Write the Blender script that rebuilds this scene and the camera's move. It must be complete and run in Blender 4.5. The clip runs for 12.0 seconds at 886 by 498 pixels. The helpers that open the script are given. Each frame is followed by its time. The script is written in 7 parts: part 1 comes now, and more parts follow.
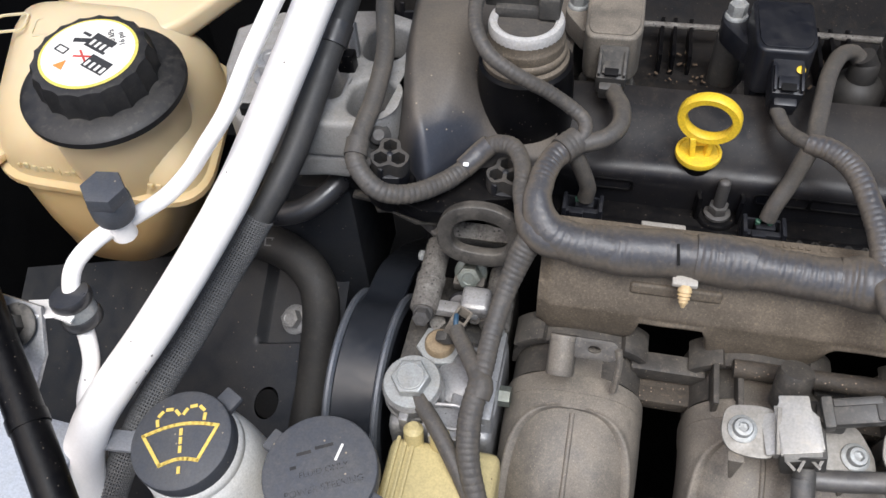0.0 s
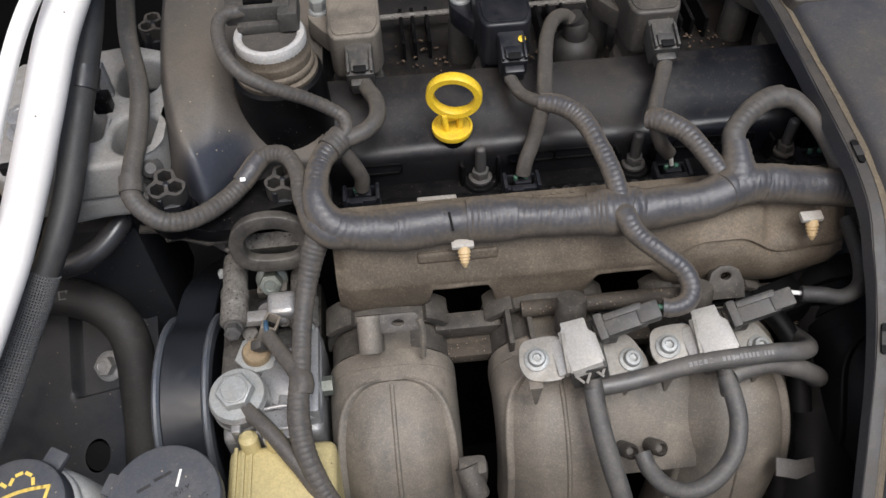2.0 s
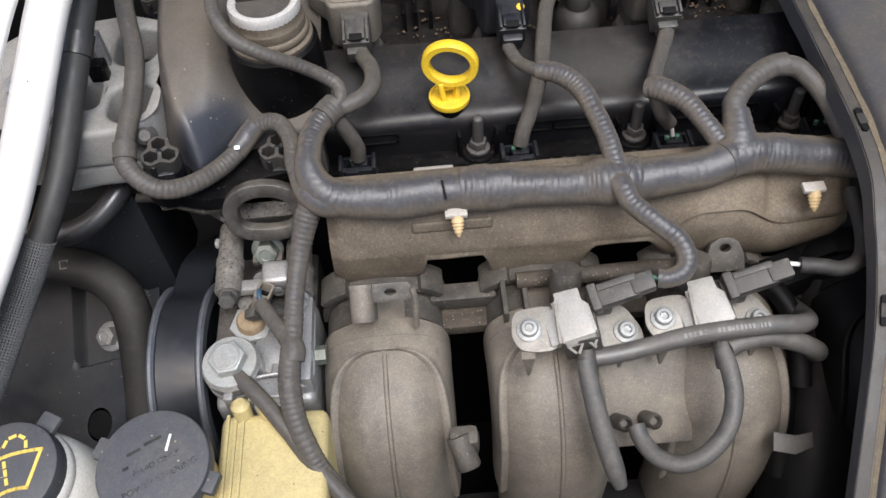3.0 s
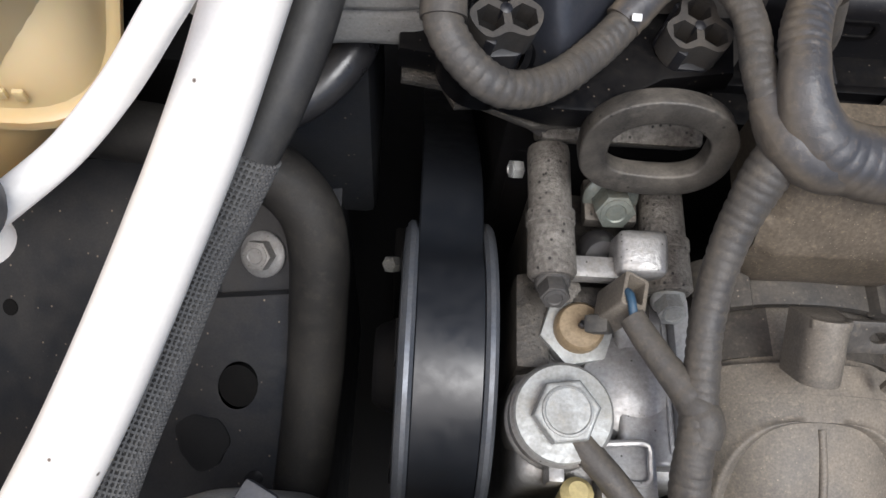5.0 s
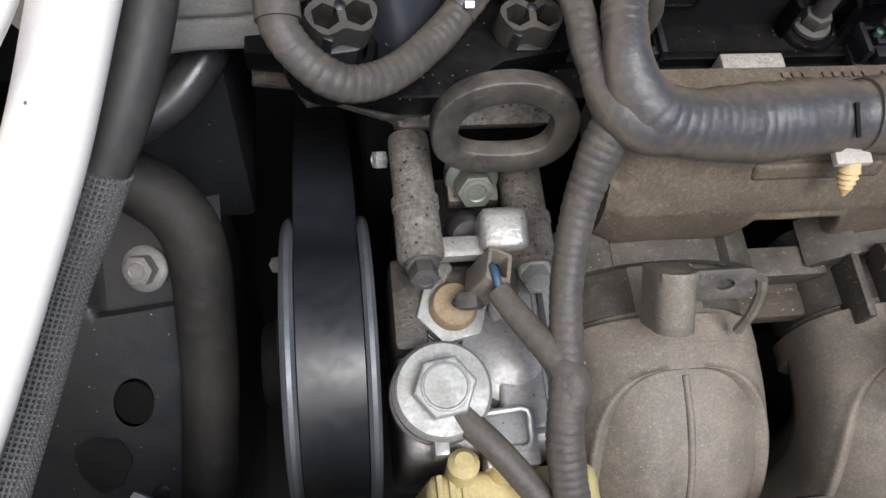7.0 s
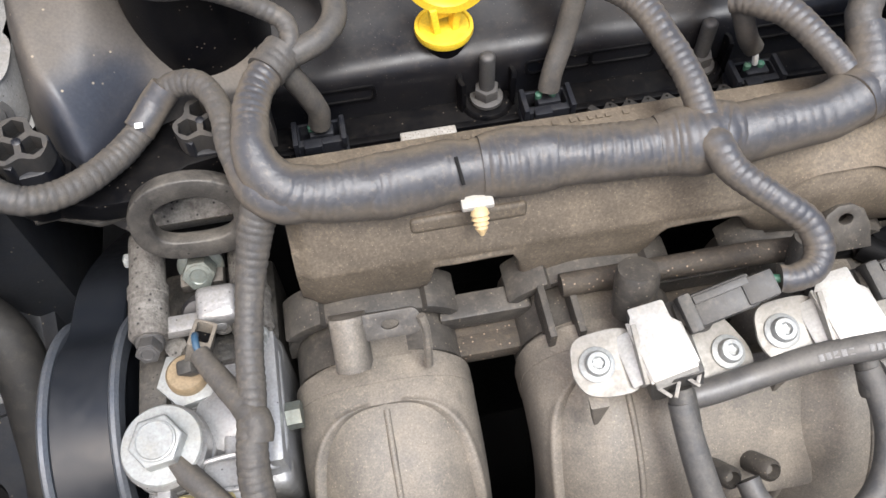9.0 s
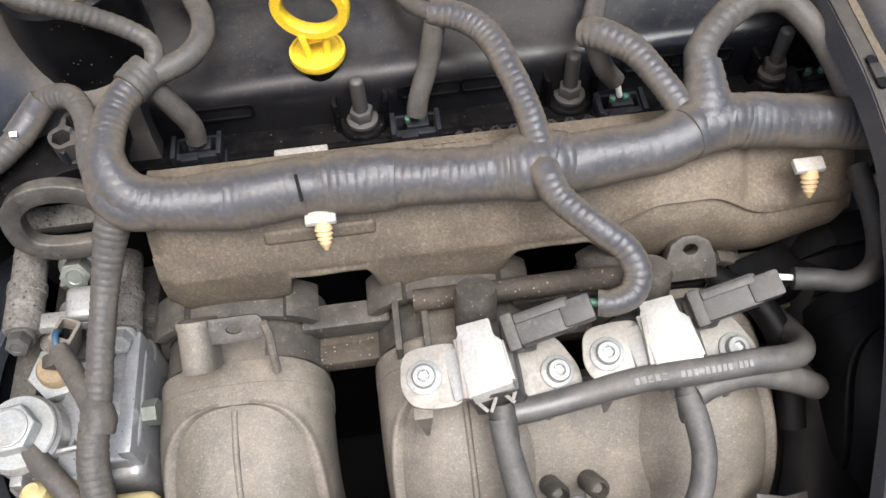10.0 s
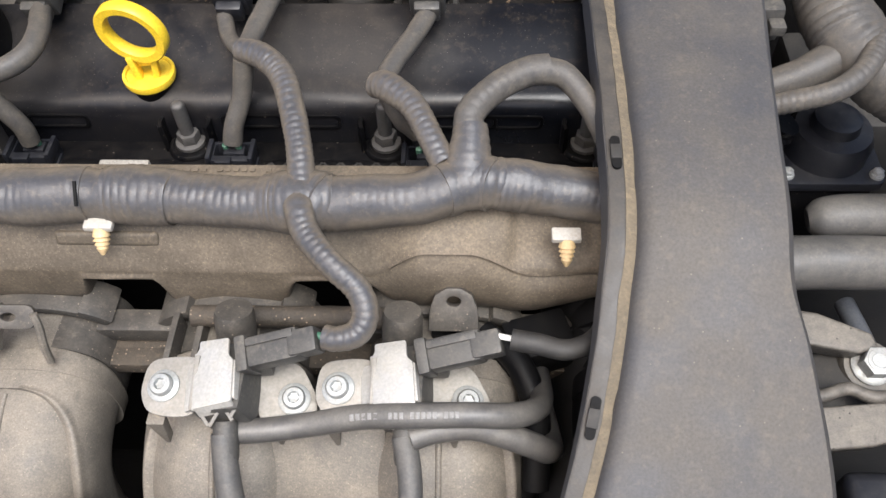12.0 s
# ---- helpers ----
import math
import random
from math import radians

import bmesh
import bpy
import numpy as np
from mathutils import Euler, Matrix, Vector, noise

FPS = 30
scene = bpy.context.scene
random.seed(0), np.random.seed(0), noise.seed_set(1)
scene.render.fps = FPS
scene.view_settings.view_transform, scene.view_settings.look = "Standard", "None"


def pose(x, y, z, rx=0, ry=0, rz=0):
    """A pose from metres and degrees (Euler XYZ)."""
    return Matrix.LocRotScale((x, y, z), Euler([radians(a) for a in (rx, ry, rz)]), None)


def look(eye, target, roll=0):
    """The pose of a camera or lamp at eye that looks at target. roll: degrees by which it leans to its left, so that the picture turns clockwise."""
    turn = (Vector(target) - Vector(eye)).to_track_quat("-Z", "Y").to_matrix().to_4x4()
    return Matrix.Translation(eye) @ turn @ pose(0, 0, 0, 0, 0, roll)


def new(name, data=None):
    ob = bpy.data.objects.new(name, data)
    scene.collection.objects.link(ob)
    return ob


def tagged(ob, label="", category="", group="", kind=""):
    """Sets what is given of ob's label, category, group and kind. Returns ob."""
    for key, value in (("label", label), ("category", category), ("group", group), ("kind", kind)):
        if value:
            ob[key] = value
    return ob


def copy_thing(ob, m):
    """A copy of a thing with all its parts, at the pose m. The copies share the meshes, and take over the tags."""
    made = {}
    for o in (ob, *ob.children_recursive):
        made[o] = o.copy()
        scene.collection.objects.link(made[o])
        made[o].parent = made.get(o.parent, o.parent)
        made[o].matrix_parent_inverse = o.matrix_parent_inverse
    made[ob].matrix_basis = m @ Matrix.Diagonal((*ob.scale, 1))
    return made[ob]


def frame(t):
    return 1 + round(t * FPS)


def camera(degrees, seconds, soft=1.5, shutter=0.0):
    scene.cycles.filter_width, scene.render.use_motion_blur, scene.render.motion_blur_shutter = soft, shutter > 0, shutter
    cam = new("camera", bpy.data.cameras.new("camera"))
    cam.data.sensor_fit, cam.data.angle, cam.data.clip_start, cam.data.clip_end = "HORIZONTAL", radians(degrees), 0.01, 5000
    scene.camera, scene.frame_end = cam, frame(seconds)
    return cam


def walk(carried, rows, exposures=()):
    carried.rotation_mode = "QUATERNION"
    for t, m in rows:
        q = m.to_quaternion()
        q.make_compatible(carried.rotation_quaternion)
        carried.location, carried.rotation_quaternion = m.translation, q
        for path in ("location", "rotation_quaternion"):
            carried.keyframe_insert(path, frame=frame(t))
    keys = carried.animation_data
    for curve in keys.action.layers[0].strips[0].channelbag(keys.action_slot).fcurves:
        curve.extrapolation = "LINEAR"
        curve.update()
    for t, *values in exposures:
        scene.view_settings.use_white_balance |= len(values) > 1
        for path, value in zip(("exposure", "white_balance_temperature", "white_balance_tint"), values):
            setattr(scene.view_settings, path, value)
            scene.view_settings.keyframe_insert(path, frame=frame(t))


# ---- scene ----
cam = camera(56.6, 12.0, soft=1.5)
PATH = [
    (0, (-0.1120, -0.2907, 0.3580), (-0.2018, 0.0162, -0.0264), -5.35),
    (0.5, (-0.1145, -0.2921, 0.3631), (-0.2018, 0.0165, -0.0205), -5.12),
    (1, (-0.0956, -0.2964, 0.3757), (-0.1577, 0.0227, -0.0042), -3.65),
    (1.5, (-0.1006, -0.2970, 0.3700), (-0.1102, 0.0142, -0.0212), -2.73),
    (2, (-0.0952, -0.3104, 0.3801), (-0.0755, 0.0005, -0.0110), -2.50),
    (2.5, (-0.0887, -0.3179, 0.3812), (-0.0708, -0.0073, -0.0102), -4.01),
    (3, (-0.0790, -0.3169, 0.3706), (-0.0749, -0.0110, -0.0250), -4.37),
    (3.5, (-0.1088, -0.2610, 0.3112), (-0.1393, 0.0162, -0.1038), -6.02),
    (3.7, (-0.1249, -0.2331, 0.2948), (-0.1623, 0.0404, -0.1222), -6.62),
    (5.3, (-0.2530, -0.1356, 0.2224), (-0.2151, 0.0598, -0.2362), 13.70),
    (5.5, (-0.2516, -0.1337, 0.2192), (-0.2018, 0.0602, -0.2389), 16.54),
    (6, (-0.2495, -0.1329, 0.2230), (-0.1810, 0.0591, -0.2335), 19.43),
    (6.5, (-0.2408, -0.1395, 0.2329), (-0.1692, 0.0543, -0.2224), 18.31),
    (6.7, (-0.2379, -0.1410, 0.2363), (-0.1656, 0.0518, -0.2193), 17.59),
    (8.3, (-0.1602, -0.1847, 0.2550), (-0.1208, 0.0732, -0.1715), -2.05),
    (8.5, (-0.1495, -0.1882, 0.2652), (-0.1055, 0.0681, -0.1619), -1.54),
    (9, (-0.1047, -0.2015, 0.2786), (-0.0670, 0.0610, -0.1453), -2.68),
    (9.5, (-0.0564, -0.2135, 0.2870), (-0.0292, 0.0550, -0.1340), -3.18),
    (10, (-0.0316, -0.2222, 0.2894), (-0.0147, 0.0526, -0.1279), -4.12),
    (10.5, (0.0042, -0.2255, 0.2911), (0.0087, 0.0564, -0.1218), -4.41),
    (11, (0.0386, -0.2273, 0.2872), (0.0442, 0.0606, -0.1215), -2.80),
    (11.5, (0.0799, -0.2294, 0.2901), (0.0784, 0.0652, -0.1139), -2.06),
    (12, (0.0893, -0.2395, 0.2979), (0.0722, 0.0580, -0.1036), -2.10),
]
walk(cam, [(t, look(eye, target, roll)) for t, eye, target, roll in PATH], [(0.0, 0.70, 6250, 10), (1.5, 0.41, 6400, 10), (2.5, 0.71, 6420, 10), (3.5, 0.91, 6420, 10), (5.3, 0.58, 6420, 10), (6.7, 0.64, 6420, 10), (8.3, 1.31, 6420, 10), (9.5, 1.36, 6460, 10), (12.0, 1.33, 6520, 10)])
# exposure and white balance are set with the walk above

# ---------------------------------------------------------------- world and light
world = bpy.data.worlds.new("overcast_sky")
scene.world = world
world.use_nodes = True
wn = world.node_tree
sky = wn.nodes.new("ShaderNodeTexSky")
sky.sky_type = "NISHITA"
sky.sun_disc = False
sky.sun_elevation = radians(58)
sky.sun_rotation = radians(205)
sky.air_density = 1.0
sky.dust_density = 4.0
wn.links.new(sky.outputs[0], wn.nodes["Background"].inputs[0])
wn.nodes["Background"].inputs[1].default_value = 0.11

sun_data = bpy.data.lights.new("sun", "SUN")
sun_data.energy = 2.2
sun_data.angle = radians(30)
sun_data.color = (1.0, 0.995, 0.99)
sun = new("sun", sun_data)
sun.matrix_basis = look((0.40, -0.66, 1.6), (0, 0, 0))


# ---------------------------------------------------------------- materials
def nodes_of(name):
    m = bpy.data.materials.new(name)
    m.use_nodes = True
    return m, m.node_tree.nodes, m.node_tree.links, m.node_tree.nodes["Principled BSDF"]


def grimy(name, base, dust=(0.2, 0.16, 0.11), amount=0.5, rough=0.5, metal=0.0, scale=40.0, bump=0.15,
          fine=900.0, speck=0.0, speck_color=(0.3, 0.25, 0.18), up=0.5, spec=0.5, coat=0.0, patch=6.0, grit=0.14, pits=420.0, bared=None,
          crust=0.35, crust_scale=230.0, wear=0.35, sheen_bare=0.0):
    """A surface with a base colour, a dust colour in patches and stronger on upward faces, grain and specks."""
    m, n, l, b = nodes_of(name)
    co = n.new("ShaderNodeTexCoord")
    big = n.new("ShaderNodeTexNoise")
    big.inputs["Scale"].default_value = scale
    big.inputs["Detail"].default_value = patch
    big.inputs["Roughness"].default_value = 0.65
    l.new(co.outputs["Object"], big.inputs["Vector"])
    small = n.new("ShaderNodeTexNoise")
    small.inputs["Scale"].default_value = fine
    small.inputs["Detail"].default_value = 5.0
    l.new(co.outputs["Object"], small.inputs["Vector"])
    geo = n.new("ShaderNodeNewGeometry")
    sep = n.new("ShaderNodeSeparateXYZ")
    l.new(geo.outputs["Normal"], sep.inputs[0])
    # upward normals take more of the dust colour, downward ones less
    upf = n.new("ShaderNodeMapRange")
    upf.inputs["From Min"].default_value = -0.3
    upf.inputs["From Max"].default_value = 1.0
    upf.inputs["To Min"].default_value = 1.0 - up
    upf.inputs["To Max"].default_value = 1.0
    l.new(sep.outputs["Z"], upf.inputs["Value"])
    rng = n.new("ShaderNodeMapRange")
    rng.inputs["From Min"].default_value = 0.40
    rng.inputs["From Max"].default_value = 0.62
    rng.inputs["To Min"].default_value = max(0.0, 1.5 * amount - 0.5)
    rng.inputs["To Max"].default_value = min(1.0, 1.5 * amount)
    mid = n.new("ShaderNodeTexNoise")
    mid.inputs["Scale"].default_value = scale * 7.0
    mid.inputs["Detail"].default_value = 4.0
    l.new(co.outputs["Object"], mid.inputs["Vector"])
    two = n.new("ShaderNodeMath")
    two.operation = "MULTIPLY_ADD"
    two.inputs[1].default_value = 0.35
    l.new(mid.outputs["Fac"], two.inputs[0])
    third = n.new("ShaderNodeMath")
    third.operation = "MULTIPLY"
    third.inputs[1].default_value = 0.65
    l.new(big.outputs["Fac"], third.inputs[0])
    l.new(third.outputs[0], two.inputs[2])
    l.new(two.outputs[0], rng.inputs["Value"])
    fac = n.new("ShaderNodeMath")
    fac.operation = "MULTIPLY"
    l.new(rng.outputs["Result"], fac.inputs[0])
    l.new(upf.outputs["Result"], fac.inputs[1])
    if sheen_bare:
        # colour imitates sky sheen: dust thins on faces toward up and front
        side = n.new("ShaderNodeVectorMath")
        side.operation = "DOT_PRODUCT"
        side.inputs[1].default_value = (0.05, -0.52, 0.85)
        l.new(geo.outputs["Normal"], side.inputs[0])
        edge_noise = n.new("ShaderNodeMath")
        edge_noise.operation = "MULTIPLY_ADD"
        edge_noise.inputs[1].default_value = 0.6
        l.new(big.outputs["Fac"], edge_noise.inputs[0])
        l.new(side.outputs["Value"], edge_noise.inputs[2])
        clean = n.new("ShaderNodeMapRange")
        clean.inputs["From Min"].default_value = 0.88
        clean.inputs["From Max"].default_value = 1.22
        clean.inputs["To Min"].default_value = 1.0
        clean.inputs["To Max"].default_value = 1.0 - sheen_bare
        l.new(edge_noise.outputs[0], clean.inputs["Value"])
        thinned = n.new("ShaderNodeMath")
        thinned.operation = "MULTIPLY"
        l.new(fac.outputs[0], thinned.inputs[0])
        l.new(clean.outputs["Result"], thinned.inputs[1])
        fac = thinned
    # ball where dust is held back, for wear and for painted duct shade
    if bared:
        far = n.new("ShaderNodeVectorMath")
        far.operation = "DISTANCE"
        far.inputs[1].default_value = bared[:3]
        l.new(co.outputs["Object"], far.inputs[0])
        wob = n.new("ShaderNodeMath")
        wob.operation = "MULTIPLY_ADD"
        wob.inputs[1].default_value = 0.9 * bared[3]
        l.new(big.outputs["Fac"], wob.inputs[0])
        l.new(far.outputs["Value"], wob.inputs[2])
        keep = n.new("ShaderNodeMapRange")
        keep.inputs["From Min"].default_value = 1.30 * bared[3]
        keep.inputs["From Max"].default_value = 1.62 * bared[3]
        keep.inputs["To Min"].default_value = 0.12
        keep.inputs["To Max"].default_value = 1.0
        l.new(wob.outputs[0], keep.inputs["Value"])
        less = n.new("ShaderNodeMath")
        less.operation = "MULTIPLY"
        l.new(fac.outputs[0], less.inputs[0])
        l.new(keep.outputs["Result"], less.inputs[1])
        fac = less
    grain = n.new("ShaderNodeMapRange")
    grain.inputs["From Min"].default_value = 0.3
    grain.inputs["From Max"].default_value = 0.7
    grain.inputs["To Min"].default_value = 1.0 - grit
    grain.inputs["To Max"].default_value = 1.0 + 0.8 * grit
    l.new(small.outputs["Fac"], grain.inputs["Value"])
    mix = n.new("ShaderNodeMix")
    mix.data_type = "RGBA"
    mix.inputs["A"].default_value = (*base, 1)
    mix.inputs["B"].default_value = (*dust, 1)
    l.new(fac.outputs[0], mix.inputs["Factor"])
    tint = n.new("ShaderNodeVectorMath")
    tint.operation = "SCALE"
    l.new(mix.outputs["Result"], tint.inputs[0])
    l.new(grain.outputs["Result"], tint.inputs["Scale"])
    color = tint.outputs[0]
    cake = n.new("ShaderNodeTexNoise")
    cake.inputs["Scale"].default_value = crust_scale
    cake.inputs["Detail"].default_value = 6.0
    cake.inputs["Roughness"].default_value = 0.72
    l.new(co.outputs["Object"], cake.inputs["Vector"])
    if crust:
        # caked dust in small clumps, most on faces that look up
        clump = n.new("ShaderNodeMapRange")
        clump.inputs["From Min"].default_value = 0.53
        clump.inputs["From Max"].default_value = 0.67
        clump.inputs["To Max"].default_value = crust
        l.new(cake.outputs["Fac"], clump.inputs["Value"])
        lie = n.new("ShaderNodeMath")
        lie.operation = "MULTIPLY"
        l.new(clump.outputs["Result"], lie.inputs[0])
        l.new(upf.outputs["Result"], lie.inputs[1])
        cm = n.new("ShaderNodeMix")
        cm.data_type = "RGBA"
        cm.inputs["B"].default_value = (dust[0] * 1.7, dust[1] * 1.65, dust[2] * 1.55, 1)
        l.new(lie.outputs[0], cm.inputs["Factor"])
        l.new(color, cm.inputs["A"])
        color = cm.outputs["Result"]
    if wear:
        # handled and rain-washed marks where the bare surface shows
        mark = n.new("ShaderNodeTexNoise")
        mark.inputs["Scale"].default_value = scale * 2.3
        mark.inputs["Detail"].default_value = 8.0
        mark.inputs["Roughness"].default_value = 0.7
        mark.inputs["Distortion"].default_value = 0.6
        l.new(co.outputs["Object"], mark.inputs["Vector"])
        bare = n.new("ShaderNodeMapRange")
        bare.inputs["From Min"].default_value = 0.55
        bare.inputs["From Max"].default_value = 0.68
        bare.inputs["To Max"].default_value = wear
        l.new(mark.outputs["Fac"], bare.inputs["Value"])
        wm = n.new("ShaderNodeMix")
        wm.data_type = "RGBA"
        wm.inputs["B"].default_value = (base[0] * 0.8, base[1] * 0.8, base[2] * 0.8, 1)
        l.new(bare.outputs["Result"], wm.inputs["Factor"])
        l.new(color, wm.inputs["A"])
        color = wm.outputs["Result"]
    if speck:
        vor = n.new("ShaderNodeTexVoronoi")
        vor.inputs["Scale"].default_value = pits
        l.new(co.outputs["Object"], vor.inputs["Vector"])
        edge = n.new("ShaderNodeMapRange")
        edge.inputs["From Min"].default_value = 0.1
        edge.inputs["From Max"].default_value = 0.26
        edge.inputs["To Min"].default_value = 1.0
        edge.inputs["To Max"].default_value = 0.0
        l.new(vor.outputs["Distance"], edge.inputs["Value"])
        pick = n.new("ShaderNodeSeparateColor")
        l.new(vor.outputs["Color"], pick.inputs[0])
        gate = n.new("ShaderNodeMath")
        gate.operation = "LESS_THAN"
        gate.inputs[1].default_value = speck
        l.new(pick.outputs[0], gate.inputs[0])
        both = n.new("ShaderNodeMath")
        both.operation = "MULTIPLY"
        l.new(edge.outputs["Result"], both.inputs[0])
        l.new(gate.outputs[0], both.inputs[1])
        sm = n.new("ShaderNodeMix")
        sm.data_type = "RGBA"
        sm.inputs["B"].default_value = (*speck_color, 1)
        l.new(both.outputs[0], sm.inputs["Factor"])
        l.new(color, sm.inputs["A"])
        color = sm.outputs["Result"]
    l.new(color, b.inputs["Base Color"])
    rr = n.new("ShaderNodeMapRange")
    rr.inputs["To Min"].default_value = rough
    rr.inputs["To Max"].default_value = min(1.0, rough + 0.4 * (1 - rough) + 0.2)
    l.new(fac.outputs[0], rr.inputs["Value"])
    l.new(rr.outputs["Result"], b.inputs["Roughness"])
    if metal:
        mm = n.new("ShaderNodeMapRange")
        mm.inputs["To Min"].default_value = metal
        mm.inputs["To Max"].default_value = metal * 0.2
        l.new(fac.outputs[0], mm.inputs["Value"])
        l.new(mm.outputs["Result"], b.inputs["Metallic"])
    b.inputs["Specular IOR Level"].default_value = spec
    b.inputs["Coat Weight"].default_value = coat
    b.inputs["Coat Roughness"].default_value = 0.25
    add = n.new("ShaderNodeMath")
    add.operation = "MULTIPLY_ADD"
    add.inputs[1].default_value = 0.35
    l.new(small.outputs["Fac"], add.inputs[0])
    l.new(big.outputs["Fac"], add.inputs[2])
    bp = n.new("ShaderNodeBump")
    bp.inputs["Strength"].default_value = bump
    bp.inputs["Distance"].default_value = 0.002
    rough_add = n.new("ShaderNodeMath")
    rough_add.operation = "MULTIPLY_ADD"
    rough_add.inputs[1].default_value = 0.6
    l.new(cake.outputs["Fac"], rough_add.inputs[0])
    l.new(add.outputs[0], rough_add.inputs[2])
    l.new(rough_add.outputs[0], bp.inputs["Height"])
    l.new(bp.outputs[0], b.inputs["Normal"])
    return m


# right end loses its dust: the duct's shade put into the cover colour
M_COVER = grimy("cover_plastic", (0.0034, 0.0042, 0.0066), (0.038, 0.031, 0.0245), 0.38, 0.27, scale=12, bump=0.03, speck=0.10, speck_color=(0.085, 0.074, 0.062), pits=1000, up=0.97, spec=0.33, bared=(0.15, 0.06, 0.04, 0.075), crust=0.28, wear=0.35)
M_DOME = grimy("dusty_cover_plastic", (0.022, 0.026, 0.036), (0.120, 0.102, 0.082), 0.80, 0.30, scale=16, bump=0.05, speck=0.03, up=0.70, patch=3.0, bared=(-0.190, 0.010, 0.050, 0.030), crust=0.10, wear=0.3)
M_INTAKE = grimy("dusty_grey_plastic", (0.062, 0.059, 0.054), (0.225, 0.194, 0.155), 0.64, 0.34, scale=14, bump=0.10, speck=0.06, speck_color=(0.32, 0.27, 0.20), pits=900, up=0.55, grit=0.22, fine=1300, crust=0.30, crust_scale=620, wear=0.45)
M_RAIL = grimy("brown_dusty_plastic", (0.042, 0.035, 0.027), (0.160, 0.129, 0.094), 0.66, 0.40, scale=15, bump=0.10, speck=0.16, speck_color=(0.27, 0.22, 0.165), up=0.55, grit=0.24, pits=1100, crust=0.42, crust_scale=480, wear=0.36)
# blue-grey base shows on the up-front side, a sheen put into colour
M_TAPE = grimy("wiring_tape", (0.026, 0.032, 0.045), (0.152, 0.123, 0.088), 0.76, 0.33, scale=20, bump=0.20, up=0.30, fine=500, spec=0.53, patch=4.0, crust=0.20, crust_scale=360, wear=0.28, sheen_bare=0.78)
M_CONDUIT = grimy("dusty_conduit", (0.023, 0.026, 0.032), (0.128, 0.109, 0.085), 0.68, 0.40, scale=34, bump=0.18, up=0.45, spec=0.48, crust=0.22, crust_scale=300, wear=0.4, sheen_bare=0.50)
M_CONN = grimy("connector_plastic", (0.028, 0.028, 0.028), (0.105, 0.096, 0.082), 0.42, 0.42, scale=80, bump=0.08, up=0.55)
M_BLACK = grimy("black_plastic", (0.0024, 0.0025, 0.0033), (0.0145, 0.0125, 0.0105), 0.26, 0.32, scale=45, bump=0.06, up=0.92, spec=0.17, speck=0.08, speck_color=(0.12, 0.10, 0.08), pits=650, crust=0.22)
M_CLEAN = grimy("clean_black_plastic", (0.009, 0.010, 0.014), (0.028, 0.027, 0.027), 0.3, 0.34, scale=45, bump=0.04)
# near-black that puts the shade of gaps, holes and depths into colour
M_PIT = grimy("pit_shade_black", (0.0042, 0.0042, 0.0048), (0.0125, 0.0115, 0.010), 0.35, 0.65, scale=25, bump=0.2, spec=0.18, crust=0.0, wear=0.0)
M_RUBBER = grimy("black_rubber", (0.022, 0.022, 0.025), (0.070, 0.064, 0.057), 0.35, 0.26, scale=30, bump=0.06, spec=0.6, crust=0.12, wear=0.2)
M_HOSE = grimy("brown_dusty_rubber", (0.013, 0.013, 0.0135), (0.040, 0.0355, 0.030), 0.5, 0.48, scale=30, bump=0.08, up=0.6)
M_GREYHOSE = grimy("grey_rubber", (0.045, 0.046, 0.049), (0.125, 0.115, 0.100), 0.50, 0.38, scale=35, bump=0.08, crust=0.2)
M_BELT = grimy("belt_rubber", (0.011, 0.013, 0.017), (0.020, 0.021, 0.024), 0.3, 0.28, scale=30, bump=0.02, spec=0.52, grit=0.05, crust=0.0, wear=0.1)
M_PULLEY = grimy("pulley_steel", (0.115, 0.128, 0.150), (0.13, 0.125, 0.118), 0.3, 0.38, metal=0.5, scale=40, bump=0.03, crust=0.0, wear=0.0)
M_SHEET = grimy("chassis_paint", (0.019, 0.022, 0.028), (0.054, 0.050, 0.045), 0.40, 0.30, scale=16, bump=0.08, speck=0.05, crust=0.12, wear=0.35)
M_CAST = grimy("cast_aluminium", (0.36, 0.355, 0.35), (0.13, 0.118, 0.10), 0.38, 0.30, metal=0.6, scale=50, bump=0.2, speck=0.07, speck_color=(0.045, 0.038, 0.03), pits=700)
M_ALU = grimy("bright_aluminium", (0.40, 0.402, 0.41), (0.17, 0.16, 0.145), 0.38, 0.33, metal=0.6, scale=60, bump=0.12, speck=0.06, speck_color=(0.05, 0.045, 0.04), pits=600)
M_CORRODED = grimy("corroded_aluminium", (0.27, 0.255, 0.23), (0.040, 0.032, 0.025), 0.58, 0.36, metal=0.35, scale=70, bump=0.7, speck=0.82, speck_color=(0.010, 0.009, 0.008), pits=360, up=0.3, grit=0.25, crust=0.0, wear=0.3)
M_STEEL = grimy("lifting_steel", (0.012, 0.012, 0.013), (0.185, 0.166, 0.140), 0.56, 0.30, metal=0.2, scale=24, bump=0.3, speck=0.10, speck_color=(0.012, 0.011, 0.010), up=0.75, crust=0.1, wear=0.7)
M_ZINC = grimy("zinc_plate", (0.37, 0.385, 0.385), (0.22, 0.213, 0.19), 0.45, 0.34, metal=0.5, scale=110, bump=0.12)
M_BRIGHT = grimy("bright_sheet_steel", (0.50, 0.485, 0.455), (0.32, 0.30, 0.26), 0.38, 0.30, metal=0.5, scale=60, bump=0.08)
M_BRACKET = grimy("plated_bracket", (0.30, 0.287, 0.262), (0.17, 0.153, 0.128), 0.45, 0.36, metal=0.4, scale=50, bump=0.1)
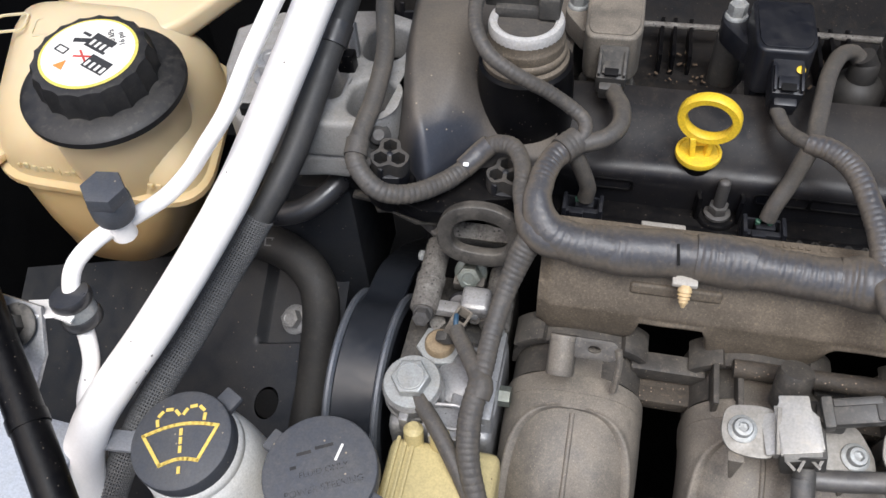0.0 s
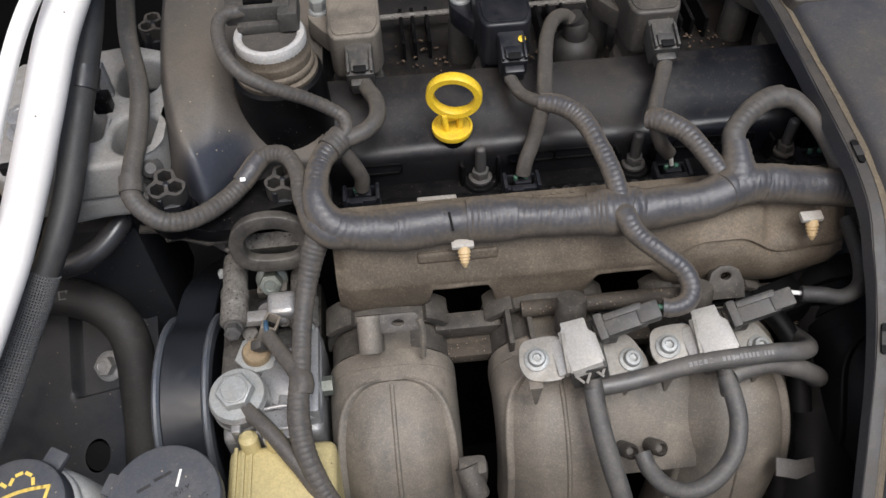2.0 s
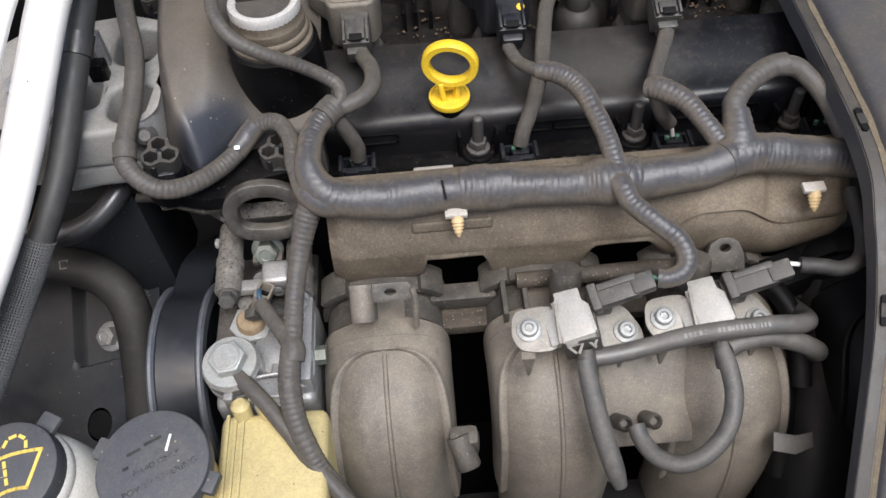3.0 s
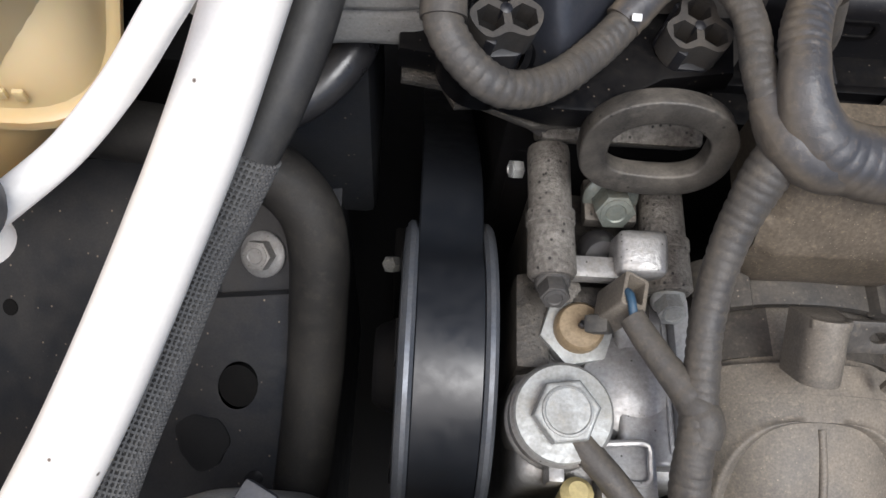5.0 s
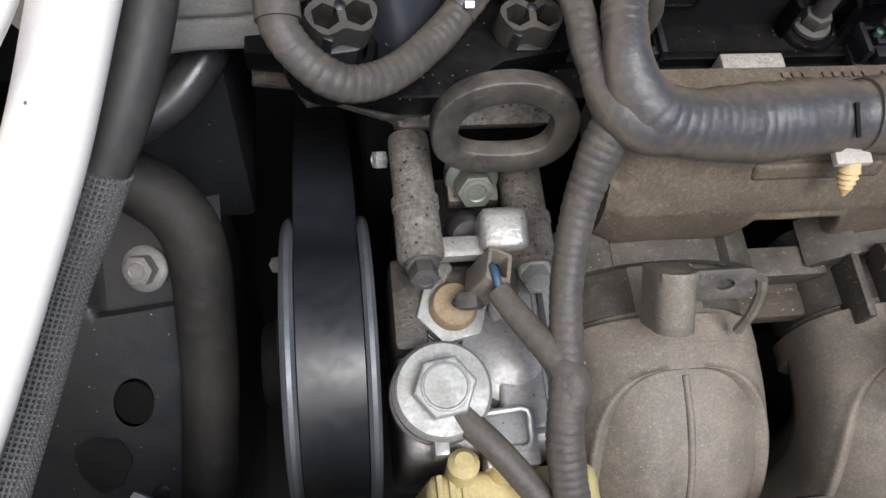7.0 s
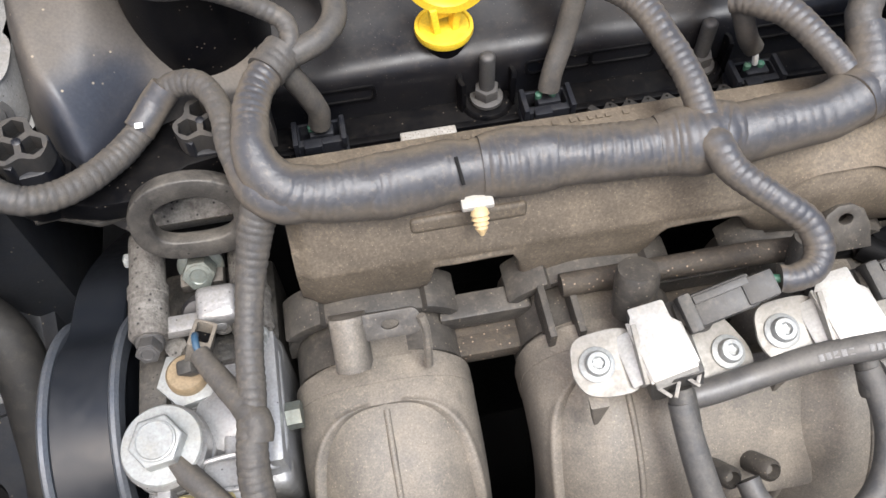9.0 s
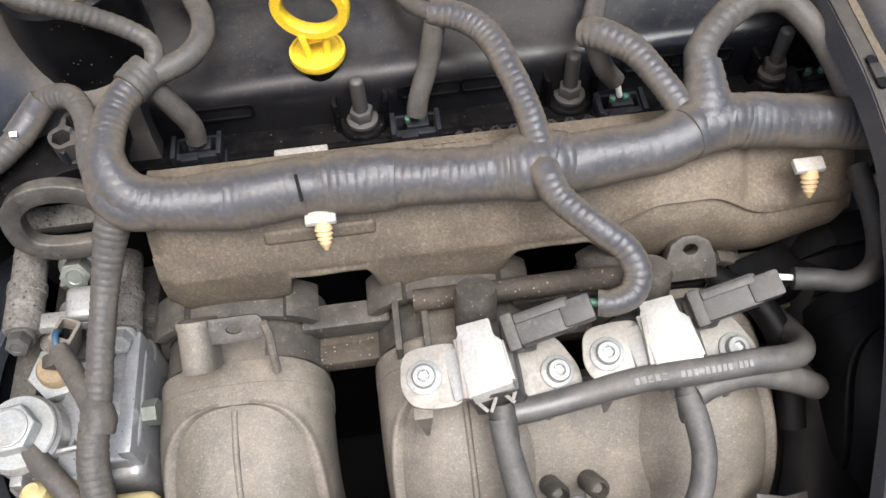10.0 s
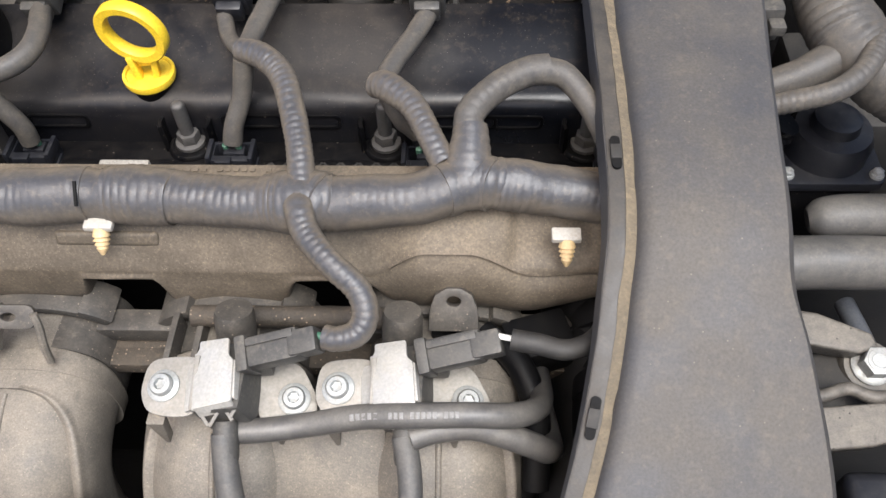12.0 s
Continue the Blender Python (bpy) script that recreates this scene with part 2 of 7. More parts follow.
M_GREENZINC = grimy("passivated_bolt", (0.20, 0.225, 0.205), (0.15, 0.135, 0.10), 0.4, 0.3, metal=0.6, scale=120, bump=0.1)
M_WHITE = grimy("white_painted_pipe", (0.93, 0.89, 0.845), (0.74, 0.67, 0.58), 0.14, 0.36, scale=40, bump=0.03, speck=0.014, speck_color=(0.10, 0.07, 0.05), patch=3.0, grit=0.03, pits=330, crust=0.0, wear=0.0)
M_YELLOW = grimy("yellow_plastic", (0.80, 0.54, 0.025), (0.52, 0.33, 0.05), 0.40, 0.38, scale=90, bump=0.08, crust=0.0, wear=0.1)
M_CREAM = grimy("cream_plastic", (0.50, 0.415, 0.20), (0.34, 0.28, 0.145), 0.35, 0.42, scale=30, bump=0.06, speck=0.02, speck_color=(0.08, 0.055, 0.03), crust=0.15, wear=0.1)
M_CLIP = grimy("white_clip_plastic", (0.40, 0.38, 0.345), (0.27, 0.23, 0.17), 0.3, 0.4, scale=120, bump=0.04, crust=0.0, wear=0.1)
M_TAN = grimy("tan_fastener_plastic", (0.55, 0.41, 0.22), (0.45, 0.31, 0.16), 0.4, 0.45, scale=120, bump=0.06)
M_CAPGREY = grimy("slate_cap_plastic", (0.048, 0.053, 0.066), (0.090, 0.087, 0.083), 0.42, 0.48, scale=40, bump=0.1, speck=0.05, crust=0.15)
M_CAPBLACK = grimy("black_cap_plastic", (0.009, 0.009, 0.010), (0.055, 0.050, 0.043), 0.35, 0.46, scale=40, bump=0.08, up=0.8)
M_DUCT = grimy("duct_plastic", (0.020, 0.028, 0.045), (0.102, 0.087, 0.068), 0.50, 0.40, scale=6.5, bump=0.08, speck=0.05, speck_color=(0.14, 0.125, 0.10), pits=600, patch=2.0, grit=0.16, crust=0.2, wear=0.3)
M_MOUNT = grimy("sand_cast_aluminium", (0.32, 0.315, 0.305), (0.185, 0.170, 0.150), 0.50, 0.5, metal=0.15, scale=30, bump=0.3, speck=0.06, speck_color=(0.06, 0.05, 0.042), pits=700)
M_SLEEVE = grimy("woven_sleeve", (0.085, 0.085, 0.087), (0.13, 0.125, 0.117), 0.45, 0.55, scale=40, bump=0.05, crust=0.1, wear=0.2)
M_OLDHOSE = grimy("faded_grey_rubber", (0.026, 0.026, 0.027), (0.060, 0.056, 0.050), 0.45, 0.42, scale=30, bump=0.08, crust=0.2)
M_DIRTLINE = grimy("dried_mud", (0.085, 0.072, 0.053), (0.17, 0.135, 0.09), 0.5, 0.8, scale=70, bump=0.4, crust=0.3)
M_EDGE = grimy("muddy_edge_plastic", (0.030, 0.030, 0.031), (0.074, 0.063, 0.050), 0.48, 0.40, scale=30, bump=0.12, crust=0.25)
M_STUD = grimy("dull_stud_steel", (0.085, 0.083, 0.082), (0.07, 0.063, 0.055), 0.45, 0.42, metal=0.4, scale=120, bump=0.1)
M_COLLAR = grimy("dirty_flange_plastic", (0.026, 0.025, 0.024), (0.108, 0.094, 0.077), 0.52, 0.36, scale=24, bump=0.16, speck=0.14, speck_color=(0.25, 0.21, 0.16), pits=650, up=0.7, grit=0.16, crust=0.40, crust_scale=300, wear=0.45)
# cover plastic toned down, so the recess has its shade in the colour
M_VALLEY = grimy("grimy_shaded_recess_plastic", (0.004, 0.0042, 0.005), (0.024, 0.018, 0.013), 0.35, 0.5, scale=30, bump=0.2, spec=0.3, speck=0.10, speck_color=(0.10, 0.075, 0.05), pits=700, crust=0.35, crust_scale=200)
M_VAC = grimy("vacuum_hose_rubber", (0.045, 0.045, 0.047), (0.150, 0.138, 0.120), 0.52, 0.24, scale=26, bump=0.06, spec=0.7, up=0.6, crust=0.10, wear=0.3)
# black for parts under the duct, with its shade in the colour
M_DUCTSHADE = grimy("duct_shade_black", (0.0032, 0.0034, 0.0042), (0.012, 0.011, 0.0095), 0.35, 0.45, scale=30, bump=0.08, spec=0.14, crust=0.12)
M_STAIN = grimy("oil_stain", (0.008, 0.009, 0.011), (0.016, 0.016, 0.016), 0.4, 0.28, scale=60, bump=0.03, crust=0.0, wear=0.0)
M_DEBRIS = grimy("dry_debris", (0.05, 0.032, 0.02), (0.12, 0.085, 0.055), 0.5, 0.8, scale=150, bump=0.4, crust=0.2)
M_STRIP = grimy("pitted_machined_face", (0.46, 0.44, 0.405), (0.20, 0.175, 0.14), 0.45, 0.4, metal=0.3, scale=120, bump=0.3, speck=0.6, speck_color=(0.03, 0.024, 0.02), pits=900)
M_GRIME = grimy("oily_casting", (0.035, 0.033, 0.030), (0.11, 0.098, 0.082), 0.35, 0.35, metal=0.2, scale=70, bump=0.4, speck=0.3, speck_color=(0.008, 0.007, 0.006), pits=600)
M_CRUMB = grimy("crumb_covered_plastic", (0.024, 0.020, 0.016), (0.078, 0.062, 0.045), 0.5, 0.55, scale=40, bump=0.4, speck=0.34, speck_color=(0.30, 0.225, 0.155), pits=520, crust=0.4, crust_scale=420)
M_NECK = grimy("white_bottle_plastic", (0.74, 0.73, 0.70), (0.52, 0.49, 0.43), 0.25, 0.4, scale=40, bump=0.04, crust=0.05, wear=0.0)
M_STRAP = grimy("grey_strap_plastic", (0.20, 0.205, 0.22), (0.22, 0.21, 0.20), 0.3, 0.35, scale=60, bump=0.04, crust=0.05, wear=0.2)
M_PRINT = grimy("printed_yellow", (0.74, 0.53, 0.11), (0.52, 0.38, 0.12), 0.2, 0.5, scale=200, bump=0.02, crust=0.0, wear=0.2)
M_LABEL = grimy("label_white", (0.8, 0.78, 0.73), (0.62, 0.56, 0.45), 0.2, 0.45, scale=60, bump=0.02, crust=0.0, wear=0.0)
M_LABELYEL = grimy("label_yellow_rim", (0.7, 0.58, 0.11), (0.5, 0.42, 0.18), 0.2, 0.45, scale=60, bump=0.02, crust=0.0, wear=0.0)
M_INK = grimy("label_ink", (0.03, 0.03, 0.03), (0.05, 0.05, 0.05), 0.1, 0.5, bump=0.0, crust=0.0, wear=0.0)
M_RED = grimy("red_ink", (0.5, 0.05, 0.04), (0.5, 0.08, 0.06), 0.2, 0.5, bump=0.0, crust=0.0, wear=0.0)
M_ORANGE = grimy("orange_ink", (0.65, 0.24, 0.05), (0.6, 0.26, 0.1), 0.2, 0.5, bump=0.0, crust=0.0, wear=0.0)
M_HOSEPRINT = grimy("hose_print", (0.27, 0.265, 0.26), (0.12, 0.115, 0.105), 0.5, 0.6, scale=300, bump=0.0, crust=0.0)
M_BLUEWIRE = grimy("blue_wire", (0.026, 0.070, 0.125), (0.06, 0.09, 0.11), 0.25, 0.45, bump=0.02, crust=0.0, wear=0.0)
M_GREENWIRE = grimy("green_seal", (0.030, 0.13, 0.085), (0.12, 0.15, 0.105), 0.4, 0.4, bump=0.02, crust=0.0, wear=0.0)
M_WHITEWIRE = grimy("white_wire", (0.75, 0.74, 0.7), (0.5, 0.47, 0.4), 0.2, 0.4, bump=0.02, crust=0.0, wear=0.0)
M_SILVER = grimy("worn_silver_ring", (0.62, 0.61, 0.6), (0.38, 0.35, 0.3), 0.35, 0.38, metal=0.4, scale=80, bump=0.15)
M_FOIL = grimy("torn_foil", (0.8, 0.8, 0.79), (0.7, 0.7, 0.7), 0.2, 0.3, metal=0.5, scale=200, bump=0.3, crust=0.0, wear=0.0)
M_TAN2 = grimy("tan_sensor_resin", (0.30, 0.225, 0.135), (0.14, 0.105, 0.065), 0.45, 0.4, scale=150, bump=0.15)
M_BODY = grimy("body_paint_grey_blue", (0.42, 0.45, 0.50), (0.36, 0.36, 0.35), 0.3, 0.35, scale=30, bump=0.02, crust=0.0, wear=0.1)


def tank_plastic():
    m, n, l, b = nodes_of("translucent_tank_plastic")
    co = n.new("ShaderNodeTexCoord")
    no = n.new("ShaderNodeTexNoise")
    no.inputs["Scale"].default_value = 22
    no.inputs["Detail"].default_value = 5
    l.new(co.outputs["Object"], no.inputs["Vector"])
    sep = n.new("ShaderNodeSeparateXYZ")
    l.new(co.outputs["Object"], sep.inputs[0])
    lev = n.new("ShaderNodeMath")
    lev.operation = "MULTIPLY_ADD"
    lev.inputs[1].default_value = 0.05
    l.new(no.outputs["Fac"], lev.inputs[0])
    l.new(sep.outputs["Z"], lev.inputs[2])
    ramp = n.new("ShaderNodeValToRGB")
    ramp.color_ramp.elements[0].position = 0.0
    ramp.color_ramp.elements[0].color = (0.34, 0.205, 0.080, 1)
    ramp.color_ramp.elements[1].position = 0.11
    ramp.color_ramp.elements[1].color = (0.66, 0.54, 0.35, 1)
    ramp.color_ramp.elements.new(0.055).color = (0.52, 0.37, 0.18, 1)
    l.new(lev.outputs[0], ramp.inputs[0])
    l.new(ramp.outputs[0], b.inputs["Base Color"])
    b.inputs["Roughness"].default_value = 0.32
    b.inputs["Subsurface Weight"].default_value = 0.4
    b.inputs["Subsurface Radius"].default_value = (0.02, 0.012, 0.006)
    b.inputs["Subsurface Scale"].default_value = 0.5
    bp = n.new("ShaderNodeBump")
    bp.inputs["Strength"].default_value = 0.1
    bp.inputs["Distance"].default_value = 0.003
    l.new(no.outputs["Fac"], bp.inputs["Height"])
    l.new(bp.outputs[0], b.inputs["Normal"])
    return m


M_TANK = tank_plastic()


# ---------------------------------------------------------------- mesh helpers
def sst(a, b, v):
    u = min(1.0, max(0.0, (v - a) / (b - a)))
    return u * u * (3 - 2 * u)


def V(*a):
    return Vector(a[0]) if len(a) == 1 else Vector(a)


def axes(origin, z, x=(1, 0, 0)):
    """A matrix at origin whose z axis points along z, with x as near as can be."""
    z = V(z).normalized()
    x = V(x) - z * V(x).dot(z)
    if x.length < 1e-6:
        x = V(0, 1, 0) - z * z.y
    x.normalize()
    y = z.cross(x)
    return Matrix((x, y, z)).transposed().to_4x4() if origin is None else Matrix.Translation(origin) @ Matrix((x, y, z)).transposed().to_4x4()


def smooth_path(pts, step):
    """Catmull-Rom through the points, resampled at about even steps; further columns go along."""
    p = np.array(pts, float)
    ext = np.vstack([2 * p[0] - p[1], p, 2 * p[-1] - p[-2]])
    out = []
    for i in range(1, len(ext) - 2):
        a, b, c, d = ext[i - 1:i + 3]
        k = max(4, int(np.linalg.norm((c - b)[:3]) / (step * 0.5)))
        for u in np.arange(k) / k:
            out.append(0.5 * (2 * b + (c - a) * u + (2 * a - 5 * b + 4 * c - d) * u * u + (3 * b - a - 3 * c + d) * u ** 3))
    out.append(p[-1])
    out = np.array(out)
    s = np.r_[0, np.cumsum(np.linalg.norm(np.diff(out[:, :3], axis=0), axis=1))]
    n = max(3, int(s[-1] / step) + 1)
    t = np.linspace(0, s[-1], n)
    return np.stack([np.interp(t, s, out[:, k]) for k in range(out.shape[1])], 1), t


def sweep(path, ring_at, closed_ends=True):
    """Rings carried along a path with a turning-free frame. ring_at(i, s, r) gives 2D points."""
    pts, s = path
    bm = bmesh.new()
    tang = np.gradient(pts[:, :3], axis=0)
    up = None
    rings = []
    for i in range(len(pts)):
        t = V(tang[i]).normalized()
        if up is None:
            up = V(0, 0, 1) - t * t.z
            if up.length < 0.2:
                up = V(0, 1, 0) - t * t.y
        else:
            up = up - t * up.dot(t)
        up.normalize()
        side = t.cross(up)
        o = V(pts[i, :3])
        rings.append([bm.verts.new(o + side * a + up * b) for a, b in ring_at(i, s[i])])
    for a, b in zip(rings, rings[1:]):
        n = len(a)
        for k in range(n):
            bm.faces.new((a[k], a[(k + 1) % n], b[(k + 1) % n], b[k]))
    if closed_ends:
        bm.faces.new(rings[0][::-1])
        bm.faces.new(rings[-1])
    bmesh.ops.recalc_face_normals(bm, faces=bm.faces)
    return bm


def tube(pts, r, style="plain", seg=16, step=0.002, seed=0):
    """A hose, pipe or cable. style: plain, tape (overlapped spiral wrap), rings (corrugated), rough."""
    pts = [(*p, r) if len(p) == 3 else p for p in pts]
    if style in ("tape", "rings"):
        step = 0.0005
    path = smooth_path(pts, step)
    rr = path[0][:, 3]
    rnd = random.Random(seed)
    ph = rnd.random() * 9

    def ring(i, s):
        out = []
        for k in range(seg):
            a = 2 * math.pi * k / seg
            f = 1.0
            if style == "tape":
                ca, sa = math.cos(a), math.sin(a)
                turn = s / 0.0036 + 0.16 * math.sin(a + ph) + 0.9 * noise.noise(V(s * 40, ph, 0)) + 0.30 * noise.noise(V(s * 90, 2 * ca, 2 * sa))
                w = turn - math.floor(turn)
                lift = noise.noise(V(math.floor(turn) * 3.7 + ph, 1.2 * ca, 1.2 * sa))
                loose = 0.15 + 0.85 * sst(-0.2, 0.3, noise.noise(V(s * 28 + ph, 0.9 * ca, 0.9 * sa)))
                f += loose * (0.042 * (math.sin(math.pi * w) ** 0.7 - 0.6) + 0.020 * lift)
                f += 0.06 * noise.noise(V(s * 75 + ph, ca * 1.2, sa * 1.2)) + 0.020 * noise.noise(V(s * 300 + ph + 2 * ca, ca * 3, sa * 3))
            elif style == "rings":
                ca, sa = math.cos(a), math.sin(a)
                turn = s / 0.0031 + 0.12 * math.sin(a + ph) + 0.7 * noise.noise(V(s * 45, ph, 1)) + 0.16 * noise.noise(V(s * 160, 2 * ca, 2 * sa))
                w = turn - math.floor(turn)
                f += (0.6 + 0.7 * noise.noise(V(math.floor(turn) * 2.3 + ph, ca, sa))) * 0.100 * (math.sin(math.pi * w) ** 0.6 - 0.65) + 0.05 * noise.noise(V(s * 90 + ph, ca, sa))
            elif style == "rough":
                f += 0.05 * noise.noise(V(s * 120 + ph, math.cos(a) * 1.2, math.sin(a) * 1.2))
            else:
                f += 0.012 * noise.noise(V(s * 60 + ph, math.cos(a), math.sin(a)))
            out.append((rr[i] * f * math.cos(a), rr[i] * f * math.sin(a)))
        return out

    return sweep(path, ring)


def lathe(profile, m=Matrix(), seg=32, fn=None):
    """Turn (radius, height) pairs round local z. fn(angle, i) scales the radius."""
    bm = bmesh.new()
    rings = []
    for i, (r, h) in enumerate(profile):
        rings.append([bm.verts.new(m @ V(r * (fn(a, i) if fn else 1) * math.cos(a), r * (fn(a, i) if fn else 1) * math.sin(a), h))
                      for a in (2 * math.pi * k / seg for k in range(seg))])
    for a, b in zip(rings, rings[1:]):
        for k in range(seg):
            bm.faces.new((a[k], a[(k + 1) % seg], b[(k + 1) % seg], b[k]))
    if profile[0] != profile[-1]:
        bm.faces.new(rings[0][::-1])
        bm.faces.new(rings[-1])
    bmesh.ops.remove_doubles(bm, verts=bm.verts, dist=1e-7)
    bmesh.ops.recalc_face_normals(bm, faces=bm.faces)
    return bm


def box(size, m=Matrix(), bevel=0.0, seg=2, taper=1.0):
    """A block of that size round local 0, edges rounded, its top narrowed by taper."""
    bm = bmesh.new()
    bmesh.ops.create_cube(bm, size=1.0)
    for v in bm.verts:
        k = taper if v.co.z > 0 else 1.0
        v.co = V(v.co.x * size[0] * k, v.co.y * size[1] * k, v.co.z * size[2])
    if bevel:
        bmesh.ops.bevel(bm, geom=bm.edges[:], offset=min(bevel, 0.45 * min(size)), segments=seg, profile=0.6, affect="EDGES")
    bm.transform(m)
    return bm


def prism(outline, height, m=Matrix(), bevel=0.0, seg=2, holes=()):
    """A plate: a 2D outline (and round or free holes as outlines) raised from local z 0 to height."""
    bm = bmesh.new()
    loops = [outline, *holes]
    edges = []
    for pts in loops:
        vs = [bm.verts.new((x, y, 0)) for x, y in pts]
        edges += [bm.edges.new((vs[k], vs[(k + 1) % len(vs)])) for k in range(len(vs))]
    if holes:
        bmesh.ops.triangle_fill(bm, use_beauty=True, use_dissolve=False, edges=edges)
    else:
        bm.faces.new(bm.verts)
    got = bmesh.ops.extrude_face_region(bm, geom=bm.faces[:])
    for v in got["geom"]:
        if isinstance(v, bmesh.types.BMVert):
            v.co.z += height
    bmesh.ops.recalc_face_normals(bm, faces=bm.faces)
    if bevel:
        sharp = [e for e in bm.edges if len(e.link_faces) == 2 and e.calc_face_angle() > 0.9 and abs(e.verts[0].co.z - e.verts[1].co.z) < 1e-6]
        bmesh.ops.bevel(bm, geom=sharp, offset=bevel, segments=seg, profile=0.6, affect="EDGES")
    bm.transform(m)
    return bm


def eased(pts, r, n=4):
    """An outline with its corners rounded."""
    out = []
    for k in range(len(pts)):
        p, a, b = V(*pts[k]), V(*pts[k - 1]), V(*pts[(k + 1) % len(pts)])
        q = min(r, 0.45 * (a - p).length, 0.45 * (b - p).length)
        u, w = p + (a - p).normalized() * q, p + (b - p).normalized() * q
        for i in range(n + 1):
            f = i / n
            g = u * (1 - f) ** 2 + p * 2 * f * (1 - f) + w * f * f
            out.append((g.x, g.y))
    return out


def circle(r, n=24, cx=0.0, cy=0.0, ry=None):
    return [(cx + r * math.cos(2 * math.pi * k / n), cy + (ry or r) * math.sin(2 * math.pi * k / n)) for k in range(n)]


def rounded(w, h, r, n=5, cx=0.0, cy=0.0):
    """A rounded rectangle's outline."""
    out = []
    for sx, sy, a0 in ((1, 1, 0), (-1, 1, 90), (-1, -1, 180), (1, -1, 270)):
        for k in range(n + 1):
            a = radians(a0 + 90 * k / n)
            out.append((cx + sx * (w / 2 - r) + r * math.cos(a), cy + sy * (h / 2 - r) + r * math.sin(a)))
    return out


def squircle(hw, hd, n, p=2.7):
    out = []
    for k in range(n):
        a = 2 * math.pi * k / n
        c, s = math.cos(a), math.sin(a)
        out.append((hw * math.copysign(abs(c) ** (2 / p), c), hd * math.copysign(abs(s) ** (2 / p), s)))
    return out


def hexagon(across, turn=0.0):
    r = across / math.sqrt(3)
    return [(r * math.cos(radians(60 * k + turn)), r * math.sin(radians(60 * k + turn))) for k in range(6)]


def joined(*bms):
    """Several bmeshes made one."""
    out = bmesh.new()
    for b in bms:
        me = bpy.data.meshes.new("tmp")
        b.to_mesh(me)
        b.free()
        out.from_mesh(me)
        bpy.data.meshes.remove(me)
    return out


def thing(name, at, label, category, group="", kind=""):
    ob = new(name)
    ob.empty_display_size = 0.01
    ob.matrix_basis = Matrix.Translation(at)
    return tagged(ob, label, category, group, kind)


def part(name, bm, material, parent, label="", soft=40):
    """Links a bmesh, laid out in world places, as one mesh object under a thing or a part."""
    me = bpy.data.meshes.new(name)
    bmesh.ops.remove_doubles(bm, verts=bm.verts, dist=1e-6)
    for f in bm.faces:
        f.smooth = True
    for e in bm.edges:
        e.smooth = not (len(e.link_faces) == 2 and e.calc_face_angle() > radians(soft))
    bm.to_mesh(me)
    bm.free()
    me.materials.append(material)
    ob = new(name, me)
    if parent is not None:
        ob.parent = parent
        if parent.type == "EMPTY":
            ob.matrix_parent_inverse = parent.matrix_basis.inverted()
    if label:
        ob["label"] = label
    return ob


def solo(name, bm, material, label, category, group="", kind="", soft=40):
    """A thing that is one mesh."""
    return tagged(part(name, bm, material, None, soft=soft), label, category, group, kind)


def bolt_parts(parent, m, across=0.01, head=0.006, flange=0.0, material=None, washer=None, dish=True, name="bolt_head"):
    """A hexagon head with a chamfer, and its flange or washer, standing on m's plane."""
    material = material or M_ZINC
    z0 = 0.0
    if flange:
        part("washer" if washer else "flange", lathe([(flange * 0.7, 0), (flange, 0), (flange, 0.0009), (flange * 0.9, 0.0018), (flange * 0.6, 0.0022)], m, 28), washer or material, parent)
        z0 = 0.0016
    r = across / math.sqrt(3)
    bm = prism(hexagon(across), head, m @ Matrix.Translation((0, 0, z0)), bevel=across * 0.05, seg=2)
    top = lathe([(across * 0.44, 0), (across * 0.43, 0.0004), (across * 0.3, 0.0006), (across * 0.26, 0.0002)], m @ Matrix.Translation((0, 0, z0 + head - 0.0001)), 24)
    return part(name, joined(bm, top), material, parent, soft=30)


def text_mesh(body, size, m, parent, material, name="lettering", depth=0.0002):
    """Letters of the built-in font, laid on m's plane."""
    cu = bpy.data.curves.new("letters", "FONT")
    cu.body = body
    cu.size = size
    cu.extrude = depth
    cu.align_x = "CENTER"
    cu.align_y = "CENTER"
    tmp = bpy.data.objects.new("letters", cu)
    me = bpy.data.meshes.new_from_object(tmp)
    bpy.data.objects.remove(tmp)
    bpy.data.curves.remove(cu)
    bm = bmesh.new()
    bm.from_mesh(me)
    bpy.data.meshes.remove(me)
    bm.transform(m)
    return part(name, bm, material, parent)


def bars(parent, m, rows, material, name="print_bar", depth=0.0003):
    """Plain bars for print: rows of (x, y, length, height)."""
    bms = [box((w, h, depth), m @ Matrix.Translation((x, y, depth / 2))) for x, y, w, h in rows]
    return part(name, joined(*bms), material, parent)


